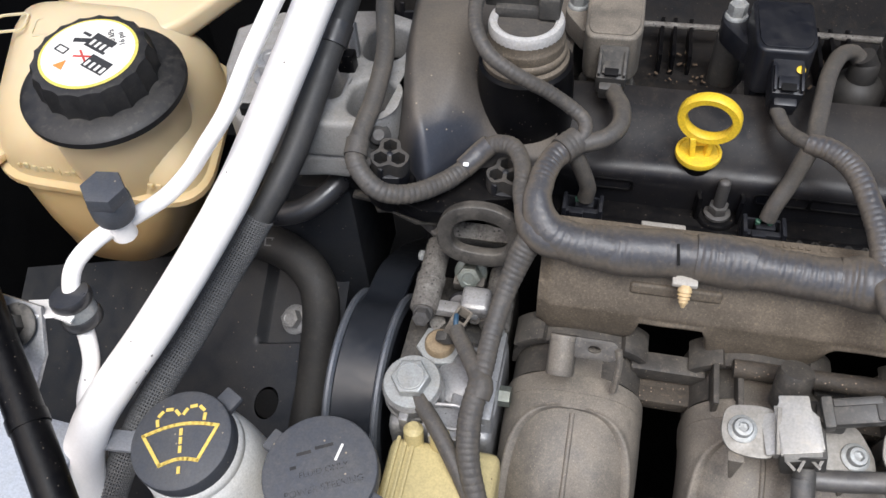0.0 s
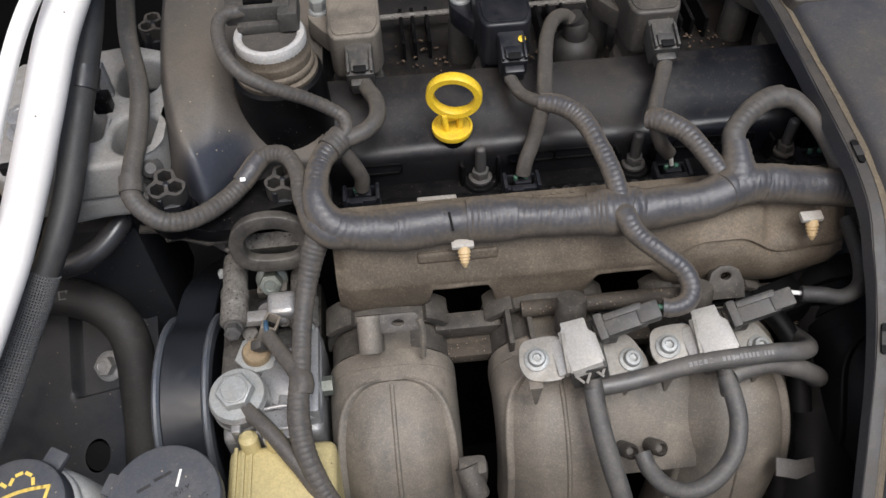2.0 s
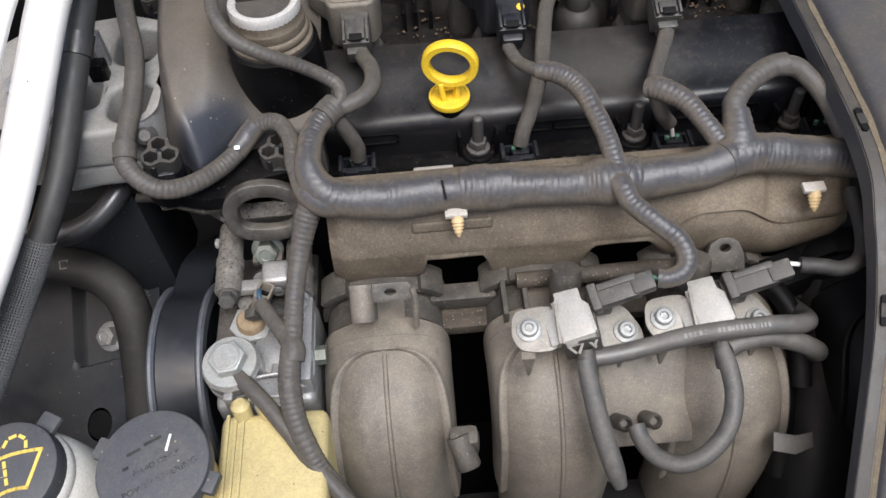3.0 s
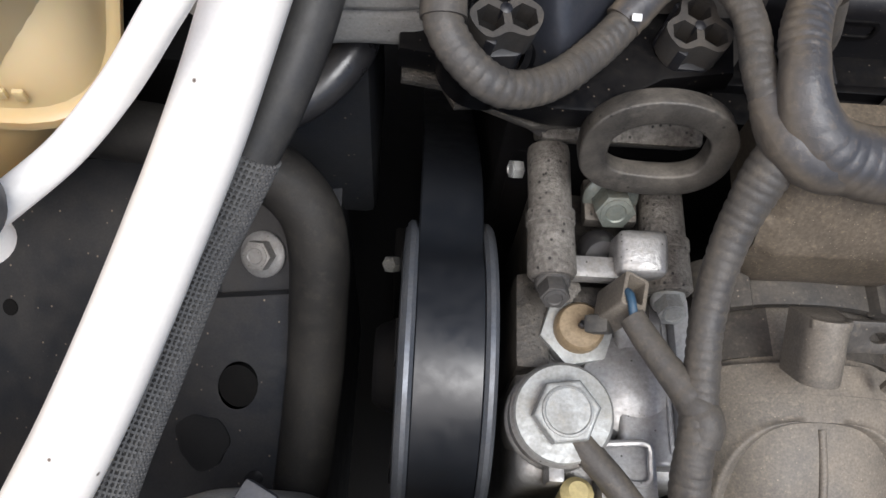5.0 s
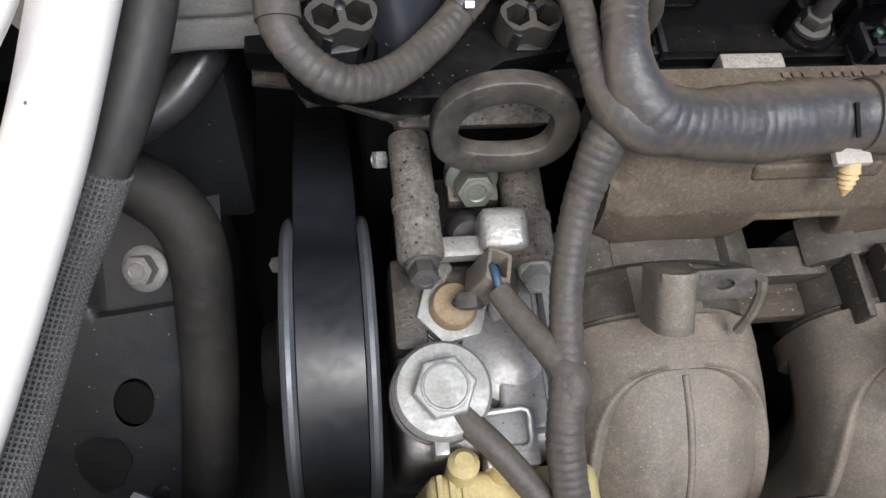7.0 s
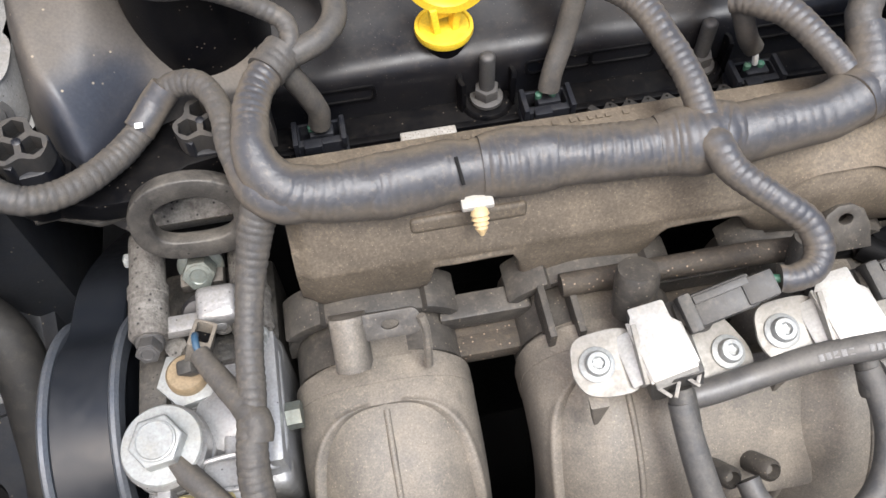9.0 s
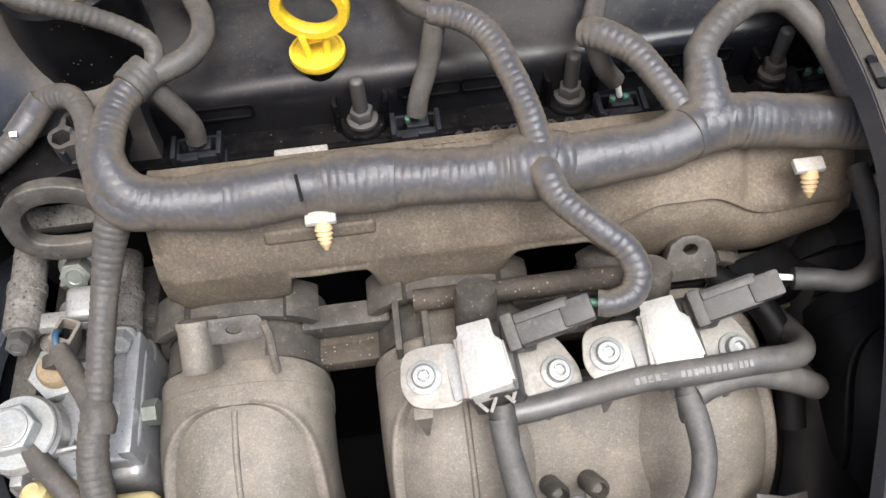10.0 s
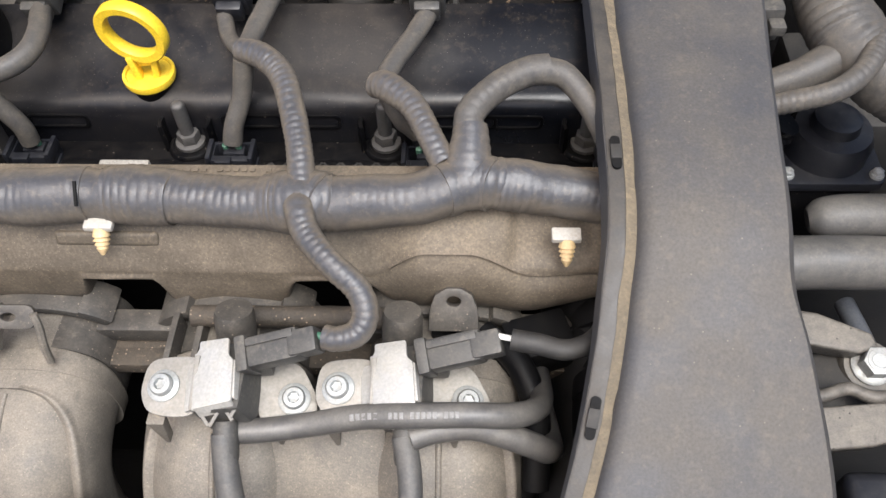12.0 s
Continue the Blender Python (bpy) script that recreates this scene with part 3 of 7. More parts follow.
# ---------------------------------------------------------------- the bay: floor, walls, engine block
def heightfield(nx, ny, fx, skirt):
    """A grid with fx(u, v) -> place for u, v in 0..1, its border carried down to z = skirt."""
    bm = bmesh.new()
    g = [[bm.verts.new(fx(i / (nx - 1), j / (ny - 1))) for j in range(ny)] for i in range(nx)]
    for i in range(nx - 1):
        for j in range(ny - 1):
            bm.faces.new((g[i][j], g[i + 1][j], g[i + 1][j + 1], g[i][j + 1]))
    rim = [g[i][0] for i in range(nx)] + [g[-1][j] for j in range(1, ny)] + [g[i][-1] for i in range(nx - 2, -1, -1)] + [g[0][j] for j in range(ny - 2, 0, -1)]
    low = [bm.verts.new((v.co.x, v.co.y, skirt)) for v in rim]
    for k in range(len(rim)):
        q = (k + 1) % len(rim)
        bm.faces.new((rim[k], low[k], low[q], rim[q]))
    bm.faces.new(low)
    bmesh.ops.recalc_face_normals(bm, faces=bm.faces)
    return bm


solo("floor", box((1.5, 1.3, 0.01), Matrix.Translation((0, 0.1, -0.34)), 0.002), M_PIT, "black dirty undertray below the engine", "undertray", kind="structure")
# unseen walls close the bay, raised to keep low sky light out
solo("wall_north", box((1.5, 0.02, 0.62), Matrix.Translation((0, 0.46, -0.03)), 0.004), M_PIT, "unseen dark bulkhead, set high to block low sky light", "bulkhead", kind="structure")
solo("wall_south", box((1.5, 0.02, 0.42), Matrix.Translation((0, -0.44, -0.13)), 0.004), M_PIT, "unseen dark front panel, set high to block low sky light", "panel", kind="structure")
solo("wall_west", box((0.02, 0.9, 0.5), Matrix.Translation((-0.60, 0.0, -0.09)), 0.004), M_PIT, "unseen dark inner wing, set high to block low sky light", "wing", kind="structure")
solo("wall_east", box((0.02, 0.9, 0.5), Matrix.Translation((0.60, 0.0, -0.09)), 0.004), M_PIT, "unseen dark inner wing, set high to block low sky light", "wing", kind="structure")
# raised bonnet stays out of view and holds back sky from behind
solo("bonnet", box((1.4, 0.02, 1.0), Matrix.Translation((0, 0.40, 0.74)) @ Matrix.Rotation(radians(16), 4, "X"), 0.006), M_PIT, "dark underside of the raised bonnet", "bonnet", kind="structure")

engine = thing("engine_block", (0, 0.12, -0.335), "engine block and cylinder head under the cover, near-black as in shade", "engine")
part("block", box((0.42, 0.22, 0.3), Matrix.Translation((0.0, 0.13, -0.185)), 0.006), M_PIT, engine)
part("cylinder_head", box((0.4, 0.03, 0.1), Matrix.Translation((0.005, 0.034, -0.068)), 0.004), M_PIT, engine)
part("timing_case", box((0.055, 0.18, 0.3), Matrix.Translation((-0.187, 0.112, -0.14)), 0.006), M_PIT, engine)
part("machined_face", box((0.024, 0.0065, 0.013), Matrix.Translation((-0.0765, 0.0212, 0.0048)), 0.001), M_STRIP, engine, "bright machined edge of the cylinder head")
part("gasket_strip", box((0.05, 0.006, 0.006), Matrix.Translation((0.008, 0.033, -0.008)), 0.001), M_CORRODED, engine)
part("corrugated_strip", joined(*[box((0.003, 0.008, 0.004), Matrix.Translation((-0.004 + 0.0042 * k, 0.0195, 0.0095)) @ Matrix.Rotation(0.7 * (-1) ** k, 4, "Z"), 0.0006) for k in range(15)]), M_HOSE, engine)

# ---------------------------------------------------------------- valve cover
cover = thing("valve_cover", (0.0, 0.09, -0.01), "black plastic valve cover under brown dust", "valve cover")


EDGE = [(0.0412, 0.004), (0.0412, 0.010), (0.0413, 0.016), (0.0415, 0.021), (0.0420, 0.0245), (0.0431, 0.0274), (0.0447, 0.0296), (0.0468, 0.0312), (0.0493, 0.0323), (0.0525, 0.0333),
        (0.0575, 0.0350), (0.0640, 0.0378), (0.0720, 0.0412), (0.0800, 0.0442), (0.0870, 0.0465), (0.0940, 0.0480)]


def plateau(u, v):
    x = -0.175 + 0.395 * u
    y, z = EDGE[round(v * (len(EDGE) - 1))]
    return V(x, y, z + 0.0005 * noise.noise(V(x * 30, y * 30, 0)) * (z > 0.03))


part("cover_top", heightfield(80, len(EDGE), plateau, -0.01), M_COVER, cover)
part("ledge", box((0.39, 0.018, 0.006), Matrix.Translation((0.01, 0.0370, 0.003)), 0.0012), M_BLACK, cover)
part("ledge_lip", box((0.385, 0.0035, 0.012), Matrix.Translation((0.01, 0.0275, 0.0005)), 0.0008), M_BLACK, cover)
part("ledge_foot", box((0.37, 0.016, 0.010), Matrix.Translation((0.01, 0.0215, -0.003)), 0.0008), M_BLACK, cover)
for k in range(29):
    x = -0.160 + 0.0122 * k
    if min(abs(x + 0.048), abs(x - 0.048), abs(x - 0.144)) > 0.014:
        part("rib", prism([(0.0, 0.0), (0.0075, 0.0), (0.0062, 0.0035), (0.0022, 0.0150), (0.0, 0.0175)], 0.0016, axes((x, 0.0416, 0.0055), (1, 0, 0), (0, -1, 0)), 0.0003), M_BLACK, cover)
for x in (-0.110, -0.016, 0.012, 0.086, 0.108):
    part("slot_frame", prism(rounded(0.030, 0.0080, 0.0026, 4), 0.0016, axes((x, 0.0422, 0.0200), (0, -1, 0.10), (1, 0, 0)), 0.0005, holes=[rounded(0.0265, 0.0050, 0.0018, 4)]), M_BLACK, cover)
for x in (-0.048, 0.048, 0.144):
    part("stud_boss", lathe([(0.0112, -0.03), (0.0116, 0.002), (0.0112, 0.0072), (0.0100, 0.0085), (0.0086, 0.0086), (0.0084, 0.0080), (0.0030, 0.0080)], Matrix.Translation((x, 0.0385, 0)), 32), M_BLACK, cover)
    cheek = [(0.0128 * math.cos(a), 0.0110 * math.sin(a)) for a in [radians(-25 + 230 * k / 20) for k in range(21)]]
    cheek += [(0.0106 * math.cos(a), 0.0090 * math.sin(a)) for a in [radians(205 - 230 * k / 20) for k in range(21)]]
    part("boss_wall", prism(cheek, 0.0215, Matrix.Translation((x, 0.0390, 0.001)), 0.0006), M_BLACK, cover)


def valley(u, v):
    x = -0.18 + 0.4 * u
    y = 0.094 + 0.125 * v
    z = 0.018 + 0.024 * (1 - sst(0.0, 0.04, v)) + 0.03 * sst(0.82, 0.95, v) + 0.002 * noise.noise(V(x * 70, y * 70, 3))
    return V(x, y, z)


part("coil_valley", heightfield(80, 30, valley, -0.01), M_VALLEY, cover, "dirty recess between the camshafts, its shade toned in")
for x in (-0.075, 0.02, 0.116):
    for dx in (-0.012, -0.004, 0.006):
        part("web", box((0.0025, 0.04, 0.022), Matrix.Translation((x + dx, 0.165, 0.022)), 0.0006), M_BLACK, cover)
part("rod", tube([(-0.14, 0.176, 0.032), (0.0, 0.178, 0.032), (0.17, 0.176, 0.032)], 0.0022), M_CORRODED, cover, "tan dusty rod across the recess")


def debris():
    rnd = random.Random(5)
    bms = []
    for k in range(150):
        x, y = rnd.choice((-0.075, 0.018, 0.11)) + rnd.gauss(0, 0.016), rnd.uniform(0.098, 0.165)
        a = rnd.uniform(0.0006, 0.0019)
        bms.append(box((a * rnd.uniform(1, 2.6), a, a * 0.7), Matrix.Translation((x, y, 0.0205 + a * 0.4)) @ Matrix.Rotation(rnd.uniform(0, 3.1), 4, "Z") @ Matrix.Rotation(rnd.uniform(-0.5, 0.5), 4, "X"), a * 0.2, 1))
    return joined(*bms)


solo("debris", debris(), M_DEBRIS, "dry brown leaf bits and grit in the cover recess", "debris", kind="stuff")


def dome(u, v):
    x0 = -0.2135 + 0.0735 * u
    front = 0.003 + 0.029 * sst(-0.212, -0.168, x0) + 0.010 * (1 - sst(-0.2135, -0.205, x0))
    y = front + (0.195 - front) * v ** 1.9
    left = float(np.interp(y, (0.0, 0.013, 0.030, 0.056, 0.090, 0.130, 0.200), (-0.2085, -0.2165, -0.2265, -0.2335, -0.2395, -0.2440, -0.2485)))
    x = left + (-0.140 - left) * u
    side = sst(left - 0.002, left + 0.014, x) ** 0.6
    crown = 1 - 0.78 * sst(-0.200, -0.166, x)
    d = y - front
    z = 0.022 + 0.013 * sst(0.0, 0.004, d) + 0.048 * side * crown * (1 - math.exp(-d / (0.019 - 0.0105 * sst(-0.21, -0.17, x))))
    return V(x, y, z)


part("chain_housing", heightfield(56, 64, dome, 0.0), M_DOME, cover, "rounded chain end of the cover, dusty with a rubbed dark patch")
part("flange", prism([(-0.2525, 0.03), (-0.2525, 0.0145), (-0.239, 0.0125), (-0.233, 0.0045), (-0.221, 0.000), (-0.206, -0.004), (-0.192, -0.004), (-0.180, 0.004), (-0.172, 0.009), (-0.15, 0.013), (-0.146, 0.05), (-0.2, 0.1), (-0.2525, 0.06)], 0.010, Matrix.Translation((0, 0, 0.02)), 0.0015), M_BLACK, cover)
part("flange_underside", prism([(-0.2515, 0.03), (-0.2515, 0.0118), (-0.2385, 0.0100), (-0.2345, 0.0030), (-0.227, 0.0040), (-0.2105, -0.0025), (-0.196, -0.001), (-0.19, 0.05), (-0.249, 0.06)], 0.0028, Matrix.Translation((0, 0, 0.0150)), 0.0008), M_GRIME, cover, "pitted aluminium edge below the cover")
part("oil_neck", lathe([(0.0275, 0.03), (0.0268, 0.062), (0.0255, 0.079), (0.0235, 0.0805), (0.0225, 0.076), (0.018, 0.074)], Matrix.Translation((-0.161, 0.069, 0)), 40), M_BLACK, cover)

# studs with nuts
stud = thing("stud", (-0.048, 0.0385, 0.0085), "dull threaded steel stud with nut on the cover ledge", "stud", "cover studs")
part("washer", lathe([(0.004, 0.0085), (0.0072, 0.0085), (0.0072, 0.0102), (0.0055, 0.0108)], Matrix.Translation((-0.048, 0.0385, 0)), 24), M_STUD, stud)
part("nut", prism(hexagon(0.0095, 15), 0.0055, Matrix.Translation((-0.048, 0.0385, 0.0105)), 0.0006), M_STUD, stud)
part("threaded_shank", lathe([(0.0031 + 0.0003 * (k % 2), 0.012 + 0.0006 * k) for k in range(36)] + [(0.0022, 0.0345)], Matrix.Translation((-0.048, 0.0385, 0)), 16), M_STUD, stud, soft=80)
for x in (0.0478, 0.1435):
    copy_thing(stud, Matrix.Translation((x, 0.0385, 0.0085)))

# moulded plugs with three open chambers
def chambered_plug(x, y, z, turn=90.0, lean=(0.05, -0.1)):
    m = axes((x, y, z), (*lean, 1))
    t = thing("vent_plug", (x, y, z - 0.03), "dark grey moulded plug with three open six-sided chambers", "plug", "vent plugs")
    cells = [radians(turn + 120 * k) for k in range(3)]
    outer = []
    for k in range(36):
        a = 2 * math.pi * k / 36
        near = min(abs(math.atan2(math.sin(a - c), math.cos(a - c))) for c in cells)
        outer.append(((0.0104 - 0.0034 * sst(0.35, 1.0, near)) * math.cos(a), (0.0104 - 0.0034 * sst(0.35, 1.0, near)) * math.sin(a)))
    holes = [[(0.0054 * math.cos(c) + 0.0041 * math.cos(c + radians(60 * q)), 0.0054 * math.sin(c) + 0.0041 * math.sin(c + radians(60 * q))) for q in range(6)] for c in cells]
    # top paler than the stem, so the lit rim is in the colour
    part("chambered_top", prism(outer, 0.011, m @ Matrix.Translation((0, 0, -0.011)), holes=holes), M_EDGE, t)
    part("chamber_floor", prism([(0.93 * a, 0.93 * b) for a, b in outer], 0.003, m @ Matrix.Translation((0, 0, -0.0112))), M_PIT, t)
    part("stem", prism(eased([(r * math.cos(a), r * math.sin(a)) for r, a in ((0.0108, radians(turn + 30 + 60 * k)) for k in range(6))], 0.002), 0.024, m @ Matrix.Translation((0, 0, -0.0335)), 0.001), M_CLEAN, t)
    part("centre_pin", lathe([(0.0016, -0.004), (0.0017, 0.0002), (0.0008, 0.0006)], m, 12), M_CLEAN, t)
    part("collar", lathe([(0.0135, -0.036), (0.0146, -0.027), (0.0142, -0.0215), (0.0128, -0.0200), (0.0108, -0.0202), (0.0105, -0.026)], m, 32), M_BLACK, t)
    for c in cells:
        part("fin", box((0.0016, 0.0030, 0.017), m @ Matrix.Rotation(c + radians(60), 4, "Z") @ Matrix.Translation((0, 0.0095, -0.0105)) @ Matrix.Rotation(radians(90), 4, "Z"), 0.0004), M_CLEAN, t)
    return t


chambered_plug(-0.2235, 0.0075, 0.0585, 100, (0.12, -0.16))
chambered_plug(-0.1640, 0.0205, 0.0415, 90)
chambered_plug(-0.2570, 0.182, 0.040, 100)

# oil filler cap with its plug
cap = thing("oil_filler_cap", (-0.161, 0.062, 0.0745), "dusty ribbed metal cap with a worn silver ring", "cap")
part("body", lathe([(0.0240, 0.074), (0.0242, 0.0775), (0.0236, 0.0785), (0.0226, 0.0788), (0.0234, 0.0802), (0.0234, 0.0830), (0.0222, 0.0840), (0.0214, 0.0843), (0.0221, 0.0856), (0.0221, 0.0880), (0.0213, 0.0890), (0.0206, 0.0894), (0.0208, 0.0940), (0.0204, 0.0950), (0.0199, 0.0956), (0.0197, 0.1)], Matrix.Translation((-0.161, 0.069, 0)), 40), M_RAIL, cap)
part("silver_ring", lathe([(0.0196, 0.0985), (0.0200, 0.1030), (0.0192, 0.1052), (0.0168, 0.1056), (0.0152, 0.1046), (0.0150, 0.102)], Matrix.Translation((-0.161, 0.069, 0)), 44), M_SILVER, cap)
part("cap_face", lathe([(0.0152, 0.1015), (0.0151, 0.1032), (0.003, 0.1036)], Matrix.Translation((-0.161, 0.069, 0)), 32), M_CONDUIT, cap)
plug = part("plug", box((0.036, 0.017, 0.011), Matrix.Translation((-0.1660, 0.0840, 0.1120)), 0.0018), M_CONN, cap)
part("plug_head", box((0.011, 0.022, 0.012), Matrix.Translation((-0.1495, 0.0800, 0.1105)), 0.0018), M_CONN, plug)
part("latch", box((0.020, 0.0035, 0.0028), Matrix.Translation((-0.1650, 0.0860, 0.1184)), 0.0008), M_BLACK, plug)
part("latch", box((0.016, 0.0030, 0.0028), Matrix.Translation((-0.1650, 0.0800, 0.1184)), 0.0008), M_BLACK, plug)
part("plug_skirt", box((0.030, 0.014, 0.006), Matrix.Translation((-0.1630, 0.0780, 0.1060)), 0.0015), M_CONN, plug)

# dipstick
dip = thing("dipstick", (-0.0633, 0.0541, -0.01), "bright yellow plastic dipstick handle with an upright ring grip", "dipstick")
md = axes((-0.0633, 0.0541, 0.0385), (0.0, -0.02, 1), (1, 0.17, 0))
part("tube", lathe([(0.0085, -0.05), (0.0088, -0.012), (0.0098, -0.009), (0.0098, -0.002), (0.006, -0.0015)], md, 24), M_BLACK, dip)
part("flange", lathe([(0.008, -0.0030), (0.0118, -0.0025), (0.0124, -0.0008), (0.0122, 0.0012), (0.0108, 0.0014), (0.0104, 0.0004), (0.003, 0.0002)], md, 36), M_YELLOW, dip)
for sx in (-1, 1):
    part("stem", box((0.0030, 0.0060, 0.0135), md @ Matrix.Translation((sx * 0.0046, -0.0008, 0.0062)) @ Matrix.Rotation(0.12 * sx, 4, "Y"), 0.0007), M_YELLOW, dip)
part("web", box((0.0085, 0.0022, 0.0075), md @ Matrix.Translation((0, 0.0005, 0.0088)), 0.0006), M_YELLOW, dip)
ring = lathe([(0.0122, -0.0030), (0.0156, -0.0032), (0.0163, -0.0022), (0.0163, 0.0022), (0.0156, 0.0032), (0.0122, 0.0030), (0.0116, 0.0020), (0.0116, -0.0020), (0.0122, -0.0030)],
             axes((-0.0621, 0.0513, 0.0650), (-0.173, -0.981, -0.087)), 56)
part("grip_ring", ring, M_YELLOW, dip)

# ignition coils
def coil(x, material, conn_material, clean=False):
    t = thing("ignition_coil", (x, 0.104, 0.02), "clean black ignition coil with a yellow dot on its plug" if clean else "dust-covered grey ignition coil bolted in the cover recess", "ignition coil", "ignition coils")
    o = Matrix.Translation((x, 0, 0))
    top = eased([(-0.0165, 0.140), (-0.0155, 0.100), (-0.0125, 0.0935), (0.0125, 0.0935), (0.0165, 0.103), (0.0160, 0.140)], 0.004)
    body = part("body", joined(prism(top, 0.030, o @ Matrix.Translation((-0.001, 0, 0.050)), 0.0022, 3), box((0.026, 0.034, 0.035), o @ Matrix.Translation((-0.001, 0.116, 0.037)), 0.004)), material, t)
    part("lid", prism([(0.88 * a, 0.117 + 0.90 * (b - 0.117)) for a, b in top], 0.0012, o @ Matrix.Translation((-0.001, 0, 0.0796)), 0.0008), material, body)
    part("boot", lathe([(0.018, 0.015), (0.0185, 0.03), (0.016, 0.036), (0.012, 0.037)], o @ Matrix.Translation((-0.002, 0.112, 0)), 28), M_CONN, t)
    lug = part("lug", prism(eased([(-0.0310, 0.138), (-0.0310, 0.152), (-0.0150, 0.154), (-0.0140, 0.118), (-0.0190, 0.120)], 0.005), 0.014, o @ Matrix.Translation((0, 0, 0.050)), 0.0012), material, t)
    part("lug_foot", lathe([(0.009, 0.017), (0.0085, 0.052)], o @ Matrix.Translation((-0.0235, 0.145, 0)), 20), M_CONN, t)
    bolt_parts(lug, o @ Matrix.Translation((-0.0235, 0.1450, 0.0640)), 0.0095, 0.0075, 0.0068, M_ZINC)
    mc = axes((x + 0.001, 0.086, 0.064), (0.0, -0.93, -0.32), (1, 0, 0))
    c = part("plug", box((0.0165, 0.016, 0.022), mc, 0.0018), conn_material, t)
    part("latch", box((0.0105, 0.0035, 0.008), mc @ Matrix.Translation((0, 0.0085, 0.005)), 0.0008), conn_material, c)
    for sx in (-1, 1):
        part("latch_rail", box((0.0016, 0.004, 0.016), mc @ Matrix.Translation((sx * 0.0068, 0.0088, 0.002)), 0.0005), conn_material, c)
    part("latch_gap", box((0.0075, 0.0016, 0.0045), mc @ Matrix.Translation((0, 0.0106, 0.0085)), 0.0004), M_PIT, c)
    part("cable_hood", box((0.012, 0.010, 0.006), mc @ Matrix.Translation((0, -0.001, 0.0125)), 0.0015), conn_material, c)
    if clean:
        part("yellow_dot", lathe([(0.0022, 0.0), (0.0024, 0.0006), (0.0012, 0.001)], mc @ axes((0.006, 0.0083, -0.004), (0, 1, 0)), 14), M_YELLOW, c)
    return t


coil(-0.116, M_INTAKE, M_CONN)
coil(-0.0245, M_CLEAN, M_CLEAN, True)
# last two coils in the darker plastic, their shadow put into the colour
coil(0.0670, M_COLLAR, M_CONN)
coil(0.1640, M_COLLAR, M_CONN)

sensor = thing("oil_pressure_sensor", (0.027, 0.131, 0.012), "dusty round sensor with a green seal in the cover recess", "sensor")
part("boss", lathe([(0.016, 0.012), (0.0158, 0.03), (0.012, 0.036), (0.0085, 0.038), (0.008, 0.048), (0.0065, 0.05)], Matrix.Translation((0.027, 0.132, 0)), 28), M_HOSE, sensor)
part("seal", box((0.005, 0.003, 0.006), Matrix.Translation((0.0295, 0.1165, 0.0225)), 0.001), M_GREENWIRE, sensor)

# ---------------------------------------------------------------- wiring harness
loom = thing("wiring_harness", (0.0, -0.02, 0.026), "tape-wrapped engine wiring harness, dusty and blue-grey sheen", "wiring harness")
trunk = part("trunk", tube([(-0.1425, 0.000, 0.0565, 0.0066), (-0.1430, -0.008, 0.0545, 0.0072), (-0.1405, -0.0160, 0.0495, 0.0084), (-0.1340, -0.0210, 0.0445, 0.0096), (-0.1230, -0.0225, 0.0405, 0.0104), (-0.110, -0.0213, 0.0375, 0.0113), (-0.097, -0.020, 0.036, 0.0115), (-0.075, -0.0185, 0.036, 0.0112),
                     (-0.066, -0.0185, 0.036, 0.0104), (-0.058, -0.0185, 0.036, 0.0118), (-0.043, -0.019, 0.036, 0.0115), (-0.01, -0.022, 0.036, 0.0108), (0.02, -0.0235, 0.037, 0.0118),
                     (0.045, -0.0236, 0.0385, 0.0112), (0.068, -0.0228, 0.0405, 0.0106), (0.086, -0.0180, 0.0440, 0.0112), (0.104, -0.0162, 0.0420, 0.0104), (0.125, -0.0163, 0.0375, 0.0100), (0.15, -0.018, 0.034, 0.0098), (0.2, -0.02, 0.028, 0.0095)],
                    0.0112, "tape", 28, seed=1), M_TAPE, loom)
part("tape_patch", tube([(-0.106, -0.0208, 0.036, 0.0114), (-0.101, -0.0205, 0.036, 0.0122), (-0.092, -0.0198, 0.036, 0.0124), (-0.080, -0.0188, 0.036, 0.0120), (-0.0715, -0.0185, 0.036, 0.0116)], 0.012, "tape", 24, seed=51), M_TAPE, loom)
part("tape_patch", tube([(-0.0632, -0.0185, 0.036, 0.0118), (-0.058, -0.0186, 0.036, 0.0126), (-0.048, -0.0190, 0.036, 0.0127), (-0.036, -0.0198, 0.036, 0.0120), (-0.0345, -0.0200, 0.036, 0.0112)], 0.012, "tape", 24, seed=53), M_TAPE, loom)
part("tape_patch", tube([(0.100, -0.0164, 0.0426, 0.0106), (0.110, -0.0162, 0.0408, 0.0112), (0.125, -0.0163, 0.0375, 0.0108), (0.15, -0.018, 0.034, 0.0106), (0.17, -0.019, 0.031, 0.0102)], 0.011, "tape", 26, seed=57), M_TAPE, loom)
part("ribbed_bend", tube([(-0.1428, -0.004, 0.0558, 0.0066), (-0.1420, 0.006, 0.0570, 0.0066), (-0.1390, 0.016, 0.0580, 0.0065), (-0.1345, 0.023, 0.0590, 0.0064), (-0.1305, 0.0280, 0.0597, 0.0062)], 0.009, "rings", 22), M_TAPE, loom)
part("wrap_end", tube([(-0.1350, 0.0220, 0.0590), (-0.1310, 0.0270, 0.0597), (-0.1275, 0.0305, 0.0605)], 0.0076, "tape", 16, seed=4), M_CONDUIT, loom)
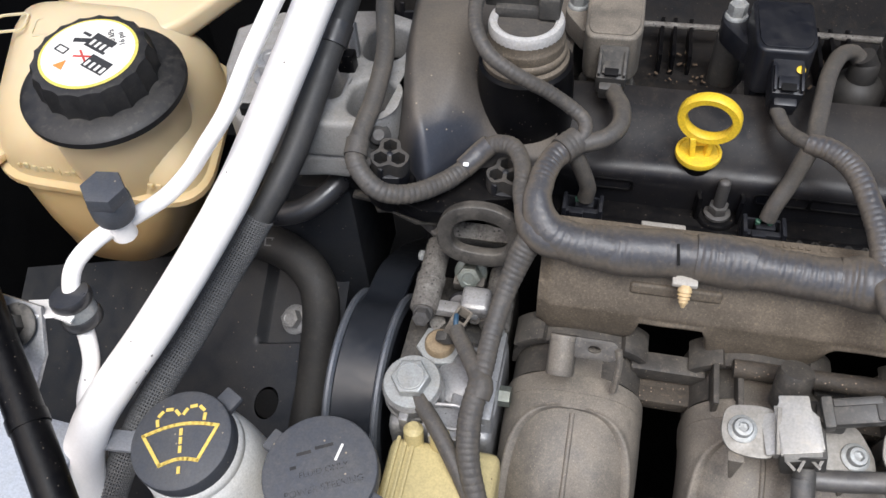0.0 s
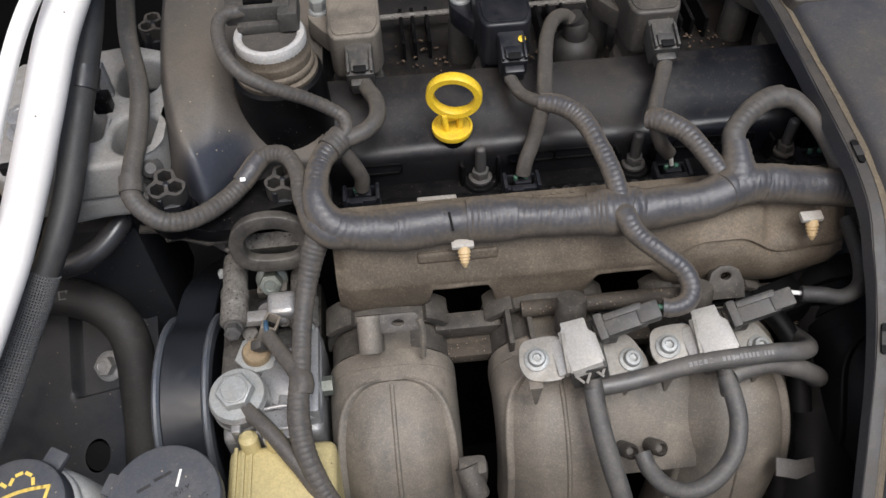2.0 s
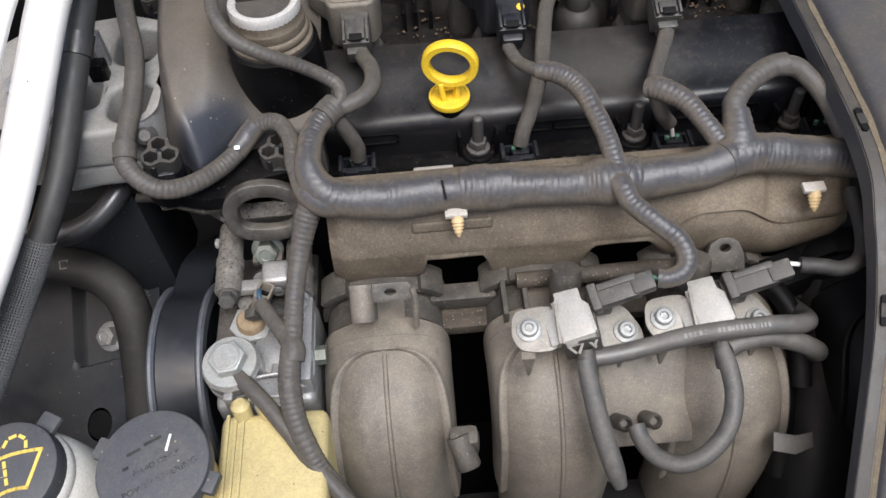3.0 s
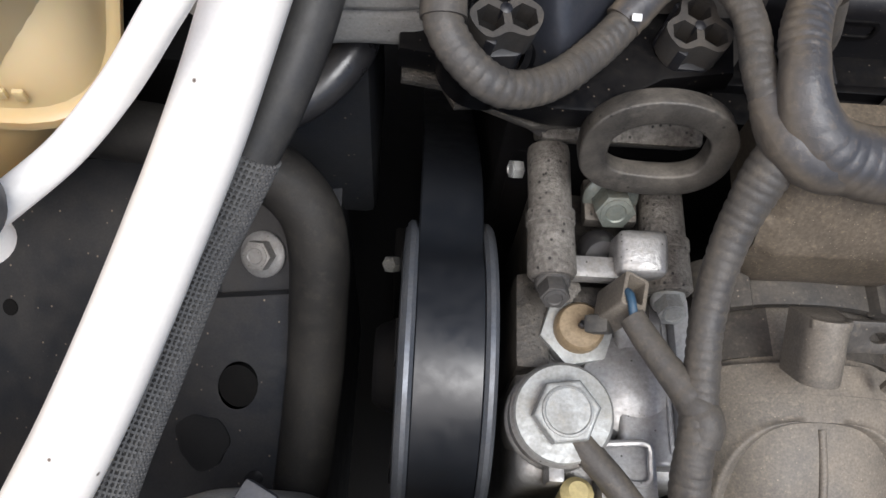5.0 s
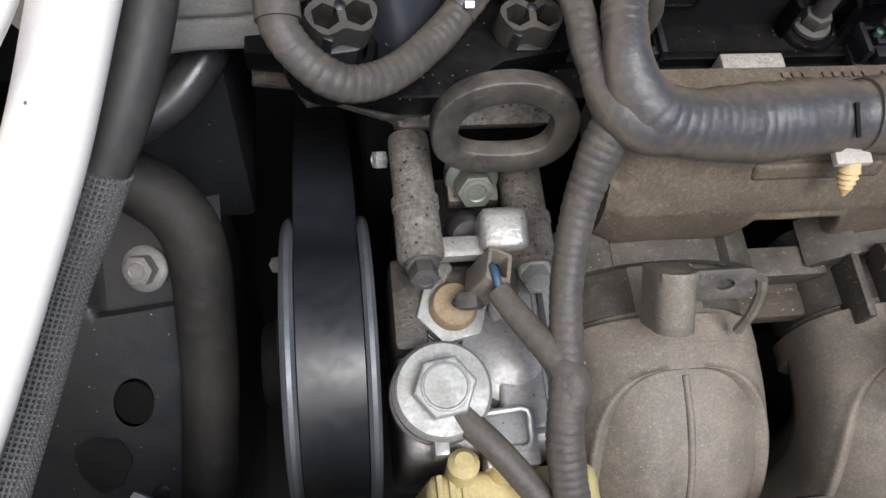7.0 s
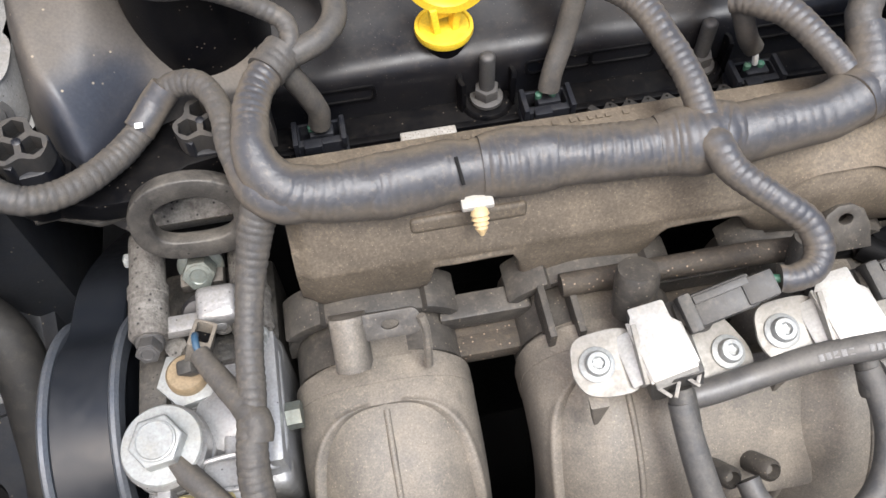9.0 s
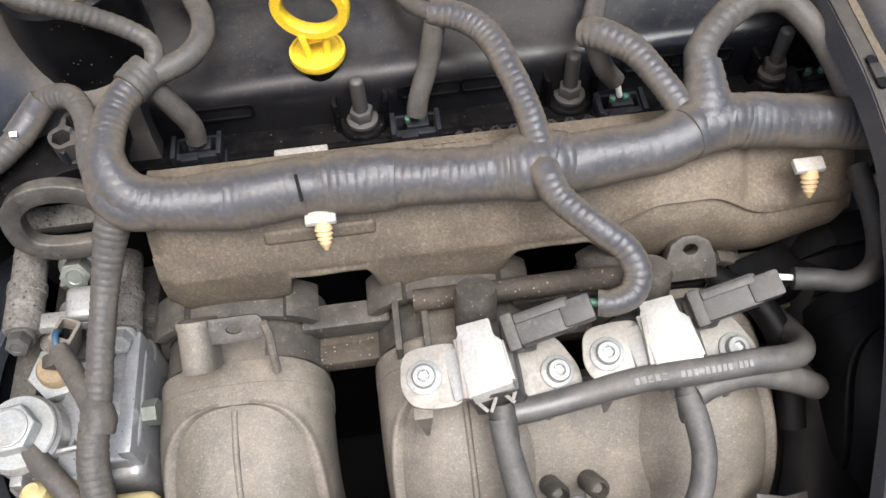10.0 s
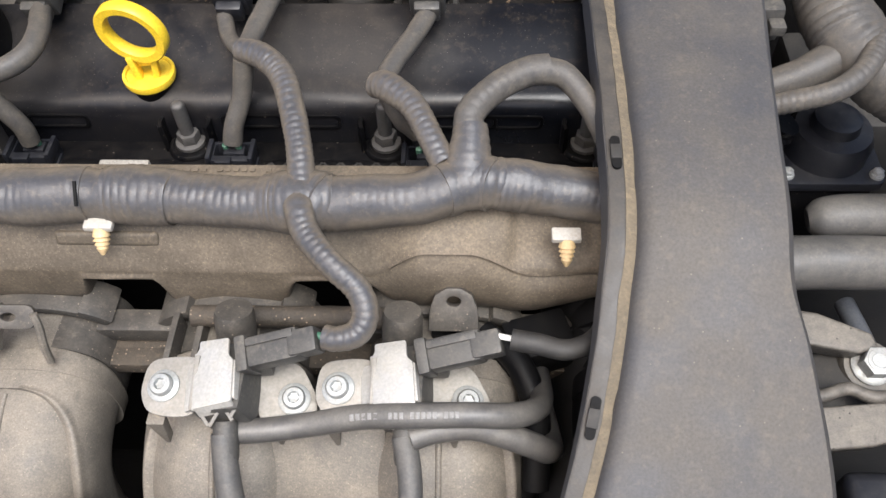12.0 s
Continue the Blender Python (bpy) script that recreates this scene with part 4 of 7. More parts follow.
part("branch", tube([(-0.1310, 0.027, 0.0600), (-0.1250, 0.0310, 0.0630), (-0.1255, 0.0385, 0.067), (-0.1340, 0.0415, 0.073), (-0.1445, 0.0400, 0.082), (-0.1550, 0.0370, 0.0905), (-0.1650, 0.0365, 0.0970), (-0.1750, 0.0400, 0.1025), (-0.1830, 0.0490, 0.1085), (-0.1865, 0.0640, 0.1130), (-0.1840, 0.0740, 0.1150), (-0.1740, 0.0790, 0.1135)], 0.0038, "rings", 14), M_CONDUIT, loom)
part("branch", tube([(-0.1300, 0.027, 0.0590), (-0.1210, 0.030, 0.0600), (-0.1125, 0.035, 0.0605), (-0.107, 0.044, 0.0615), (-0.107, 0.056, 0.062), (-0.111, 0.068, 0.060), (-0.114, 0.077, 0.059)], 0.0049, "rough", 14, seed=2), M_CONDUIT, loom)
part("branch", tube([(-0.1295, 0.028, 0.056), (-0.1240, 0.028, 0.042), (-0.120, 0.0285, 0.029), (-0.1205, 0.029, 0.019)], 0.0046, "rough", 12), M_CONDUIT, loom)
part("junction_wrap", tube([(-0.1495, -0.0060, 0.0475, 0.0056), (-0.1465, -0.0130, 0.0448, 0.0076), (-0.1425, -0.0185, 0.0435, 0.0092), (-0.1360, -0.0220, 0.0420, 0.0100), (-0.1280, -0.0225, 0.0410, 0.0098)], 0.01, "tape", 22, seed=67), M_TAPE, loom)
part("loop_branch", tube([(-0.1440, -0.0150, 0.0440, 0.0056), (-0.1500, -0.007, 0.0475, 0.0051), (-0.1525, 0.002, 0.0495, 0.0048), (-0.1530, 0.010, 0.0510, 0.0047), (-0.1558, 0.020, 0.0525, 0.0047), (-0.1618, 0.0283, 0.053, 0.005), (-0.172, 0.0315, 0.050, 0.005),
                           (-0.180, 0.028, 0.045, 0.0051), (-0.186, 0.0205, 0.041, 0.0051)], 0.0062, "rings", 16), M_CONDUIT, loom)
part("taped_joint", tube([(-0.174, 0.032, 0.0495), (-0.180, 0.028, 0.045), (-0.187, 0.020, 0.041)], 0.0060, "tape", 16, seed=7), M_TAPE, loom)
part("foil_patch", box((0.0030, 0.0022, 0.0010), axes((-0.1848, 0.0165, 0.0477), (0.1, -0.55, 0.8)), 0.0004), M_FOIL, loom, "torn bit of bright foil")
part("loop_branch", tube([(-0.186, 0.0205, 0.041), (-0.196, 0.009, 0.040), (-0.210, -0.005, 0.0435), (-0.223, -0.0115, 0.049), (-0.233, -0.0085, 0.0545), (-0.240, -0.0005, 0.060), (-0.2405, 0.010, 0.064)], 0.0053, "rings", 16), M_CONDUIT, loom)
part("loop_band", tube([(-0.2402, 0.001, 0.0605), (-0.2405, 0.0095, 0.064)], 0.0063, "plain", 18), M_CONDUIT, loom)
part("riser", tube([(-0.2405, 0.009, 0.064), (-0.2395, 0.020, 0.067), (-0.2380, 0.036, 0.071), (-0.2385, 0.065, 0.080), (-0.246, 0.098, 0.090), (-0.252, 0.14, 0.095)], 0.0053, "plain", 16), M_CONDUIT, loom)
part("down_branch", tube([(-0.1425, -0.0180, 0.0410, 0.0070), (-0.1480, -0.0265, 0.0310, 0.0066), (-0.1535, -0.0400, 0.0180, 0.0055), (-0.1575, -0.059, 0.0070, 0.0052), (-0.159, -0.078, 0.0005, 0.0053), (-0.1605, -0.092, -0.003, 0.0056), (-0.1615, -0.107, -0.010, 0.006), (-0.158, -0.123, -0.021, 0.0056), (-0.148, -0.141, -0.038, 0.0055), (-0.13, -0.16, -0.06, 0.0055)], 0.0066, "rings", 16), M_CONDUIT, loom)
part("sensor_branch", tube([(-0.1775, -0.0560, -0.001, 0.0040), (-0.1735, -0.0630, -0.001, 0.0043), (-0.168, -0.0715, -0.0008, 0.0045), (-0.162, -0.0800, -0.0005, 0.0052), (-0.1585, -0.0870, -0.0015, 0.0064), (-0.1595, -0.0925, -0.004, 0.0064)], 0.005, "tape", 16, seed=61), M_CONDUIT, loom)
part("branch", tube([(0.026, 0.131, 0.047), (0.018, 0.131, 0.055), (0.008, 0.118, 0.062), (0.000, 0.098, 0.064), (-0.005, 0.075, 0.063), (-0.009, 0.053, 0.062), (-0.010, 0.042, 0.062)], 0.0046, "rough", 14), M_CONDUIT, loom)
part("cable_boot", tube([(0.0275, 0.132, 0.047), (0.024, 0.132, 0.053)], 0.0066, "plain", 16), M_HOSE, loom)
part("branch", tube([(-0.013, 0.044, 0.0615, 0.0052), (-0.002, 0.038, 0.0625, 0.0058), (0.008, 0.027, 0.061, 0.0057), (0.014, 0.010, 0.057, 0.0055), (0.0185, -0.008, 0.052, 0.0055), (0.0205, -0.022, 0.046, 0.0058)], 0.0065, "rings", 18, seed=11), M_TAPE, loom)
part("branch", tube([(-0.0265, 0.0725, 0.057), (-0.022, 0.059, 0.056), (-0.015, 0.047, 0.060), (-0.008, 0.042, 0.062)], 0.0038, "rough", 12), M_CONDUIT, loom)
part("branch", tube([(-0.012, 0.042, 0.058), (-0.016, 0.038, 0.040), (-0.0215, 0.032, 0.027), (-0.0235, 0.029, 0.0185)], 0.0046, "rough", 12), M_CONDUIT, loom)
part("branch", tube([(0.0685, 0.074, 0.058), (0.063, 0.060, 0.057), (0.056, 0.044, 0.057), (0.051, 0.031, 0.056)], 0.0046, "rough", 12), M_CONDUIT, loom)
part("branch", tube([(0.047, 0.029, 0.0545, 0.0056), (0.053, 0.025, 0.057, 0.0066), (0.064, 0.014, 0.057, 0.0058), (0.073, -0.003, 0.053, 0.0054), (0.078, -0.012, 0.049, 0.0056)], 0.0064, "rings", 18, seed=13), M_TAPE, loom)
part("branch", tube([(0.051, 0.028, 0.053), (0.057, 0.026, 0.038), (0.061, 0.0275, 0.031), (0.0645, 0.028, 0.026)], 0.0044, "rough", 12), M_CONDUIT, loom)
part("branch", tube([(0.088, -0.012, 0.046, 0.0088), (0.0885, -0.003, 0.054, 0.0068), (0.0885, 0.006, 0.060, 0.0062), (0.099, 0.017, 0.064, 0.0062), (0.112, 0.0245, 0.066, 0.0064), (0.121, 0.026, 0.066, 0.0068)], 0.0062, "tape", 16, seed=17), M_CONDUIT, loom)
part("flat_tape", tube([(0.118, 0.0255, 0.066, 0.0062), (0.128, 0.024, 0.064, 0.0055), (0.138, 0.014, 0.057, 0.005), (0.146, 0.002, 0.047, 0.0052), (0.152, -0.012, 0.038, 0.006)], 0.0055, "rough", 12), M_CONDUIT, loom)
part("joint_wrap", tube([(0.0875, -0.017, 0.045, 0.0108), (0.0880, -0.010, 0.0500, 0.0096), (0.0885, -0.003, 0.0545, 0.0080), (0.0885, 0.002, 0.0575, 0.0070)], 0.01, "tape", 18, seed=19), M_TAPE, loom)
part("branch", tube([(0.0195, -0.023, 0.040, 0.009), (0.0205, -0.033, 0.045, 0.0064), (0.0245, -0.0435, 0.0425, 0.0056), (0.035, -0.0555, 0.0395, 0.0053), (0.0455, -0.0635, 0.034, 0.0053), (0.0488, -0.0715, 0.0285, 0.0053), (0.0455, -0.0775, 0.0245, 0.0052), (0.038, -0.0795, 0.023, 0.0050), (0.033, -0.0785, 0.0225, 0.005)], 0.0062, "rings", 18, seed=23), M_TAPE, loom)
part("cross_wrap", tube([(0.003, -0.0225, 0.0365, 0.0112), (0.009, -0.0230, 0.037, 0.0126), (0.017, -0.0240, 0.038, 0.0136), (0.025, -0.0236, 0.0385, 0.0130), (0.032, -0.0230, 0.0378, 0.0120)], 0.0133, "tape", 24, seed=29), M_TAPE, loom)
part("branch", tube([(0.105, -0.080, 0.0255), (0.115, -0.082, 0.0255), (0.126, -0.0832, 0.0235), (0.1365, -0.0790, 0.0235), (0.1430, -0.0680, 0.0240), (0.1460, -0.0540, 0.0250), (0.148, -0.035, 0.026)], 0.0042, "tape", 16, seed=31), M_HOSE, loom)
for c, d, r, w in (((0.0125, -0.0234, 0.0378), (0.85, 0.45, -0.10), 0.0131, 0.0034), ((0.0265, -0.0238, 0.0382), (0.85, -0.45, 0.12), 0.0131, 0.0034),
                   ((0.0800, -0.0198, 0.0428), (0.85, 0.45, -0.05), 0.0117, 0.0034), ((0.0950, -0.0172, 0.0436), (0.88, -0.40, 0.10), 0.0116, 0.0034)):
    c, d = V(*c), V(*d).normalized()
    part("tape_lap", tube([(*(c - d * w), r * 0.96), (*c, r), (*(c + d * w), r * 0.97)], r, "tape", 26, seed=int(c.x * 1e4)), M_TAPE, loom)
part("wire", tube([(0.0985, -0.0785, 0.0255), (0.107, -0.0802, 0.0255)], 0.0012), M_WHITEWIRE, loom)
part("wire", tube([(0.0275, -0.0772, 0.0225), (0.036, -0.0795, 0.0228)], 0.0016), M_GREENWIRE, loom)
part("tape_tear", box((0.0013, 0.0105, 0.0010), axes((-0.0722, -0.0262, 0.0455), (0, -0.55, 0.83)) @ Matrix.Rotation(0.12, 4, "Z"), 0.0002), M_PIT, loom, "dark slit where the tape is torn")

# clips with fir-tree fasteners
def fir_clip(x, y, z, strap=True):
    t = thing("harness_clip", (x, y, z - 0.012), "white harness clip with a tan fir-tree fastener", "clip", "harness clips")
    part("plate", box((0.0122, 0.0062, 0.0030), axes((x, y, z), (0, -0.12, 1)), 0.0008), M_CLIP, t)
    if strap:
        part("strap_end", box((0.009, 0.004, 0.006), axes((x - 0.004, y + 0.006, z + 0.004), (0, -0.6, 0.8)), 0.0006), M_TAN, t)
    m = axes((x + 0.0005, y - 0.001, z - 0.001), (0.0, -0.62, -0.78))
    part("fastener", lathe([(0.0031, 0), (0.0033, 0.0024), (0.0037, 0.0036), (0.0026, 0.0041), (0.0035, 0.0055), (0.0023, 0.0060), (0.0031, 0.0074), (0.0020, 0.0078), (0.0025, 0.0090), (0.0007, 0.0120)], m, 14), M_TAN, t, soft=25)
    return t


fir_clip(-0.0666, -0.0300, 0.0305)
fir_clip(0.1285, -0.0315, 0.0275, False)

# injector plugs
def injector(x, y=0.0275):
    t = thing("injector_plug", (x, y, 0.002), "black injector plug with green seals", "connector", "injector plugs")
    part("shell", prism(rounded(0.021, 0.0125, 0.001, 2), 0.0115, Matrix.Translation((x, y, 0.003)), 0.0005, holes=[rounded(0.0165, 0.0075, 0.0008, 2, 0.0, 0.001)]), M_CLEAN, t)
    part("core", box((0.010, 0.006, 0.010), Matrix.Translation((x + 0.001, y + 0.001, 0.010)), 0.0008), M_CLEAN, t)
    part("housing", box((0.023, 0.011, 0.008), Matrix.Translation((x, y - 0.002, 0.004)), 0.0012), M_CLEAN, t)
    part("latch", box((0.0075, 0.004, 0.0045), Matrix.Translation((x - 0.003, y - 0.0065, 0.0135)), 0.0006), M_CLEAN, t)
    for sx in (-1, 1):
        part("side_rail", box((0.0022, 0.013, 0.006), Matrix.Translation((x + sx * 0.0100, y - 0.001, 0.0145)), 0.0005), M_CLEAN, t)
    for dx in (-0.003, 0.003):
        part("seal", lathe([(0.0015, 0.014), (0.0016, 0.0168), (0.0008, 0.0175)], Matrix.Translation((x + dx, y + 0.002, 0)), 12), M_GREENWIRE, t)
    return t


for x, y in ((-0.1215, 0.0285), (-0.0245, 0.0270), (0.0675, 0.0250), (0.158, 0.0270)):
    injector(x, y)
part("wire", tube([(0.0675, 0.027, 0.017), (0.066, 0.0265, 0.0225), (0.0645, 0.0275, 0.027)], 0.0013), M_WHITEWIRE, loom)

# ---------------------------------------------------------------- brown wiring tray over the fuel rail
tray = thing("wiring_tray", (0.0, -0.02, -0.03), "brown dusty plastic wiring tray over the fuel rail", "tray")


def tray_bottom(x):
    z = -0.0205
    z += 0.0175 * (sst(-0.0875, -0.0845, x) - sst(-0.0525, -0.0465, x))
    z += -0.0065 * (sst(-0.0525, -0.0465, x) - sst(0.0015, 0.0125, x))
    z += 0.0175 * (sst(0.0015, 0.0125, x) - sst(0.040, 0.056, x)) - 0.002 * sst(0.05, 0.07, x)
    z += 0.011 * sst(0.114, 0.152, x)
    return z


def tray_mesh():
    """Folded front with a crease that climbs over a bulge, and a shallow pocket round the second clip."""
    bm = bmesh.new()
    rows = []
    for k in range(148):
        x = -0.1385 + 0.002 * k
        zb = tray_bottom(x)
        bulge = sst(0.046, 0.070, x) * (1 - 0.6 * sst(0.115, 0.15, x))
        crease = 0.001 + 0.0175 * sst(0.046, 0.070, x) - 0.0150 * sst(0.088, 0.117, x)
        fold = -0.0338 - 0.0015 * bulge
        end = 0.006 * (1 - sst(-0.1385, -0.131, x)) + 0.007 * sst(0.146, 0.156, x)
        sec = [(0.007, -0.010), (0.0068, 0.0260), (0.0058, 0.0282), (-0.006, 0.0305), (-0.0165, 0.0292)]
        for j in range(1, 13):
            u = j / 12
            z = 0.0292 + (crease + 0.0012 - 0.0292) * u
            y = -0.0165 + (fold + 0.0165) * (0.62 * u ** 0.55 + 0.38 * u)
            pocket = sst(0.1035, 0.1095, x) * (1 - sst(0.137, 0.1415, x)) * sst(0.0085, 0.0125, z)
            swell = math.exp(-((z - 0.0075) / 0.005) ** 2) * sst(0.095, 0.115, x)
            y += 0.0045 * pocket - 0.0016 * swell + 0.0005 * noise.noise(V(x * 60, z * 90, 3))
            sec.append((y, z))
        sec[-1] = (fold - 0.0012 * bulge, crease + 0.0014)
        sec.append((fold + 0.0010 * bulge - 0.0003 * (1 - bulge), crease - 0.0002))
        for j in range(1, 9):
            u = j / 8
            y = fold - 0.0060 * bulge * math.sin(math.pi * min(1.0, 0.10 + 0.80 * u)) - 0.0006 * math.sin(math.pi * u) - 0.0018 * (1 - bulge) * u + 0.0035 * u ** 6
            sec.append((y + 0.0005 * noise.noise(V(x * 60, u * 3, 7)), crease - 0.0006 + (zb - 0.0010 - crease) * u))
        sec += [(-0.0245, zb - 0.0018), (-0.016, zb - 0.0016), (-0.010, zb + 0.008)]
        rows.append([bm.verts.new((x, y + end * 0.5, z - end * (0.5 if z > 0.012 else 0) + (end * 0.6 if z < -0.004 else 0))) for y, z in sec])
    for a, b in zip(rows, rows[1:]):
        for i in range(len(a)):
            q = (i + 1) % len(a)
            bm.faces.new((a[i], a[q], b[q], b[i]))
    bm.faces.new(rows[0])
    bm.faces.new(rows[-1][::-1])
    bmesh.ops.recalc_face_normals(bm, faces=bm.faces)
    return bm


part("body", tray_mesh(), M_RAIL, tray, soft=50)
bars(tray, axes((-0.03, 0.0015, 0.0295), (0, 0.1, 1), (1, 0, 0)), [(-0.06 + 0.0036 * k, 0.0, 0.0022, 0.0022) for k in range(3, 26) if k % 6], M_RAIL)

for x in (-0.0690,):
    part("clip_pad", box((0.046, 0.005, 0.0070), axes((x, -0.0256, 0.0158), (0, -0.9, 0.35), (1, 0, 0)) @ Matrix.Rotation(radians(90), 4, "X"), 0.0024, 4), M_RAIL, tray)

# ---------------------------------------------------------------- intake manifold
manifold = thing("intake_manifold", (0.03, -0.1, -0.3), "grey-brown dusty plastic intake manifold with curved runners", "intake manifold")
RUN = [(-0.030, -0.0530), (-0.060, -0.0510), (-0.080, -0.0515), (-0.097, -0.0585), (-0.1085, -0.074), (-0.1145, -0.098), (-0.116, -0.13), (-0.116, -0.19)]


def runner_path(cx, lo=0.0, hi=1.0):
    path, s = smooth_path([(cx, y, z) for y, z in RUN], 0.003)
    n = len(path)
    a, b = int(lo * (n - 1)), int(hi * (n - 1)) + 1
    return path[a:b], s[a:b]


def runner(cx, M_INTAKE=M_INTAKE, M_FLANGE=M_COLLAR):
    def ring(i, s):
        f = 1 - 0.05 * sst(0.09, 0.2, s)
        out = []
        for a, b in squircle(0.0345, 0.0290, 72, 2.35):
            d = abs(math.atan2(a, abs(b)))
            g = 1 + sst(0.045, 0.075, s) * (0.045 * math.exp(-((d - 0.42) / 0.26) ** 2) - 0.02 * math.exp(-(d / 0.12) ** 2))
            out.append((a * f * g, b * g))
        return out

    run = part("runner", sweep(runner_path(cx), ring), M_INTAKE, manifold)

    path, _ = runner_path(cx)
    tang = np.gradient(path, axis=0)

    def on(ang, frac, out):
        k = min(len(path) - 2, int(frac * (len(path) - 1)))
        u = frac * (len(path) - 1) - k
        t = V(tang[k] * (1 - u) + tang[k + 1] * u).normalized()
        up = V(1, 0, 0).cross(t).normalized()
        if up.z < 0 and up.y > 0:
            up = -up
        c, sn = math.cos(ang), math.sin(ang)
        a = 0.0355 * math.copysign(abs(c) ** (2 / 2.7), c)
        b = 0.0300 * math.copysign(abs(sn) ** (2 / 2.7), sn)
        return tuple(V(path[k] * (1 - u) + path[k + 1] * u) + V(1, 0, 0) * a * out - up * b * out)

    top = -math.pi / 2
    part("rib", tube([on(top, 0.236 + 0.06 * k, 0.960) for k in range(11)], 0.0014, seg=10), M_INTAKE, run)
    # upper shell that laps over the domed front, open in a round arch
    def reach(f):
        u = min(1.0, max(0.0, (f - 0.230) / 0.15))
        return 0.98 * math.sqrt(1 - (1 - u) ** 2.4) + 0.10 * sst(0.4, 0.62, f)

    for sgn in (-1, 1):
        bm = bmesh.new()
        rows = []
        for k in range(72):
            f = 0.165 + 0.065 * k / 11 if k < 11 else 0.230 + 0.385 * ((k - 11) / 60) ** 1.7
            lo = reach(f)
            sec = [(lo, 0.93), (lo + 0.01, 1.022), (lo + 0.035, 1.044), (lo + 0.08, 1.046), (lo + 0.13, 1.034)] + [(lo + 0.13 + (1.62 - lo - 0.13) * q / 9, 1.032) for q in range(1, 10)] + [(1.66, 1.02), (1.68, 0.93)]
            if lo == 0.0:
                sec = [(a, 1.032 if a < 0.2 else out) for a, out in sec]
            rows.append([bm.verts.new(on(top + sgn * min(a, 1.68), f, out)) for a, out in sec])
        for p, q in zip(rows, rows[1:]):
            for i in range(len(p) - 1):
                bm.faces.new((p[i], p[i + 1], q[i + 1], q[i]))
        for end in (rows[0], rows[-1]):
            bm.faces.new(end)
        bmesh.ops.recalc_face_normals(bm, faces=bm.faces)
        part("shell", bm, M_INTAKE, run, soft=60)

    def collar_ring(i, s):
        return squircle(0.0352, 0.0285, 48)

    part("collar", sweep(runner_path(cx, lo=0.0, hi=0.16), collar_ring), M_FLANGE, run)

    def lip_ring(i, s):
        return squircle(0.0369, 0.0313, 48)

    part("lip", sweep(runner_path(cx, lo=0.165, hi=0.215), lip_ring), M_INTAKE, run)
    # upstanding arch at the head flange
    arch = []
    for k in range(21):
        a = math.pi * k / 20
        arch.append((0.0375 * math.cos(a), 0.030 * math.sin(a) ** 0.7))
    for k in range(20, -1, -1):
        a = math.pi * k / 20
        arch.append((0.0335 * math.cos(a), 0.0265 * math.sin(a) ** 0.7))
    part("arch", prism(arch, 0.016, axes((cx, -0.043, -0.046), (0, 1, 0), (-1, 0, 0)), 0.0008), M_FLANGE, run)
    for lo, hi in ((28, 60), (124, 150)):
        band = [(0.0412 * math.cos(radians(lo + (hi - lo) * k / 8)), 0.0338 * math.sin(radians(lo + (hi - lo) * k / 8)) ** 0.7) for k in range(9)]
        band += [(0.0368 * math.cos(radians(hi - (hi - lo) * k / 8)), 0.0290 * math.sin(radians(hi - (hi - lo) * k / 8)) ** 0.7) for k in range(9)]
        part("notch_tab", prism(band, 0.019, axes((cx, -0.0445, -0.046), (0, 1, 0), (-1, 0, 0)), 0.0008), M_FLANGE, run)
    return run


r1 = runner(-0.1125)
runner(-0.0190)
runner(0.0765)
# fourth runner in near-black: shade from the duct painted on
runner(0.1720, M_DUCTSHADE, M_DUCTSHADE)
# clip bracket on the first runner
CHANNEL = [(0.0066 * math.cos(radians(180 - 15 * k)), 0.0066 * math.sin(radians(180 - 15 * k))) for k in range(13)] + [(0.0072, -0.0100), (0.0050, -0.0100)]
CHANNEL += [(0.0044 * math.cos(radians(15 * k)), 0.0040 * math.sin(radians(15 * k))) for k in range(13)] + [(-0.0050, -0.0100), (-0.0072, -0.0100)]
part("clip_post", prism(CHANNEL, 0.0205, axes((-0.1215, -0.0560, 0.0080), (0, -0.80, -0.60), (1, 0, 0)), 0.0006), M_INTAKE, r1)
part("clip_post_back", prism(eased([(-0.0062, -0.010), (0.0062, -0.010), (0.0062, 0.004), (0.003, 0.0062), (-0.003, 0.0062), (-0.0062, 0.004)], 0.001), 0.003, axes((-0.1215, -0.0560, 0.0080), (0, -0.80, -0.60), (1, 0, 0)), 0.0005), M_INTAKE, r1)
part("clip_plate", prism(rounded(0.026, 0.0105, 0.0035, 5), 0.0022, axes((-0.1072, -0.0600, 0.0050), (0, -0.70, 0.71), (1, 0, 0)), 0.0006, holes=[circle(0.0032, 16, 0.0015, 0.0, 0.0018)]), M_COLLAR, r1)
part("clip_leg", tube([(-0.0940, -0.0610, 0.0085), (-0.0928, -0.0640, 0.003), (-0.0930, -0.0680, -0.006), (-0.0935, -0.0700, -0.016)], 0.0018, seg=8), M_INTAKE, r1)
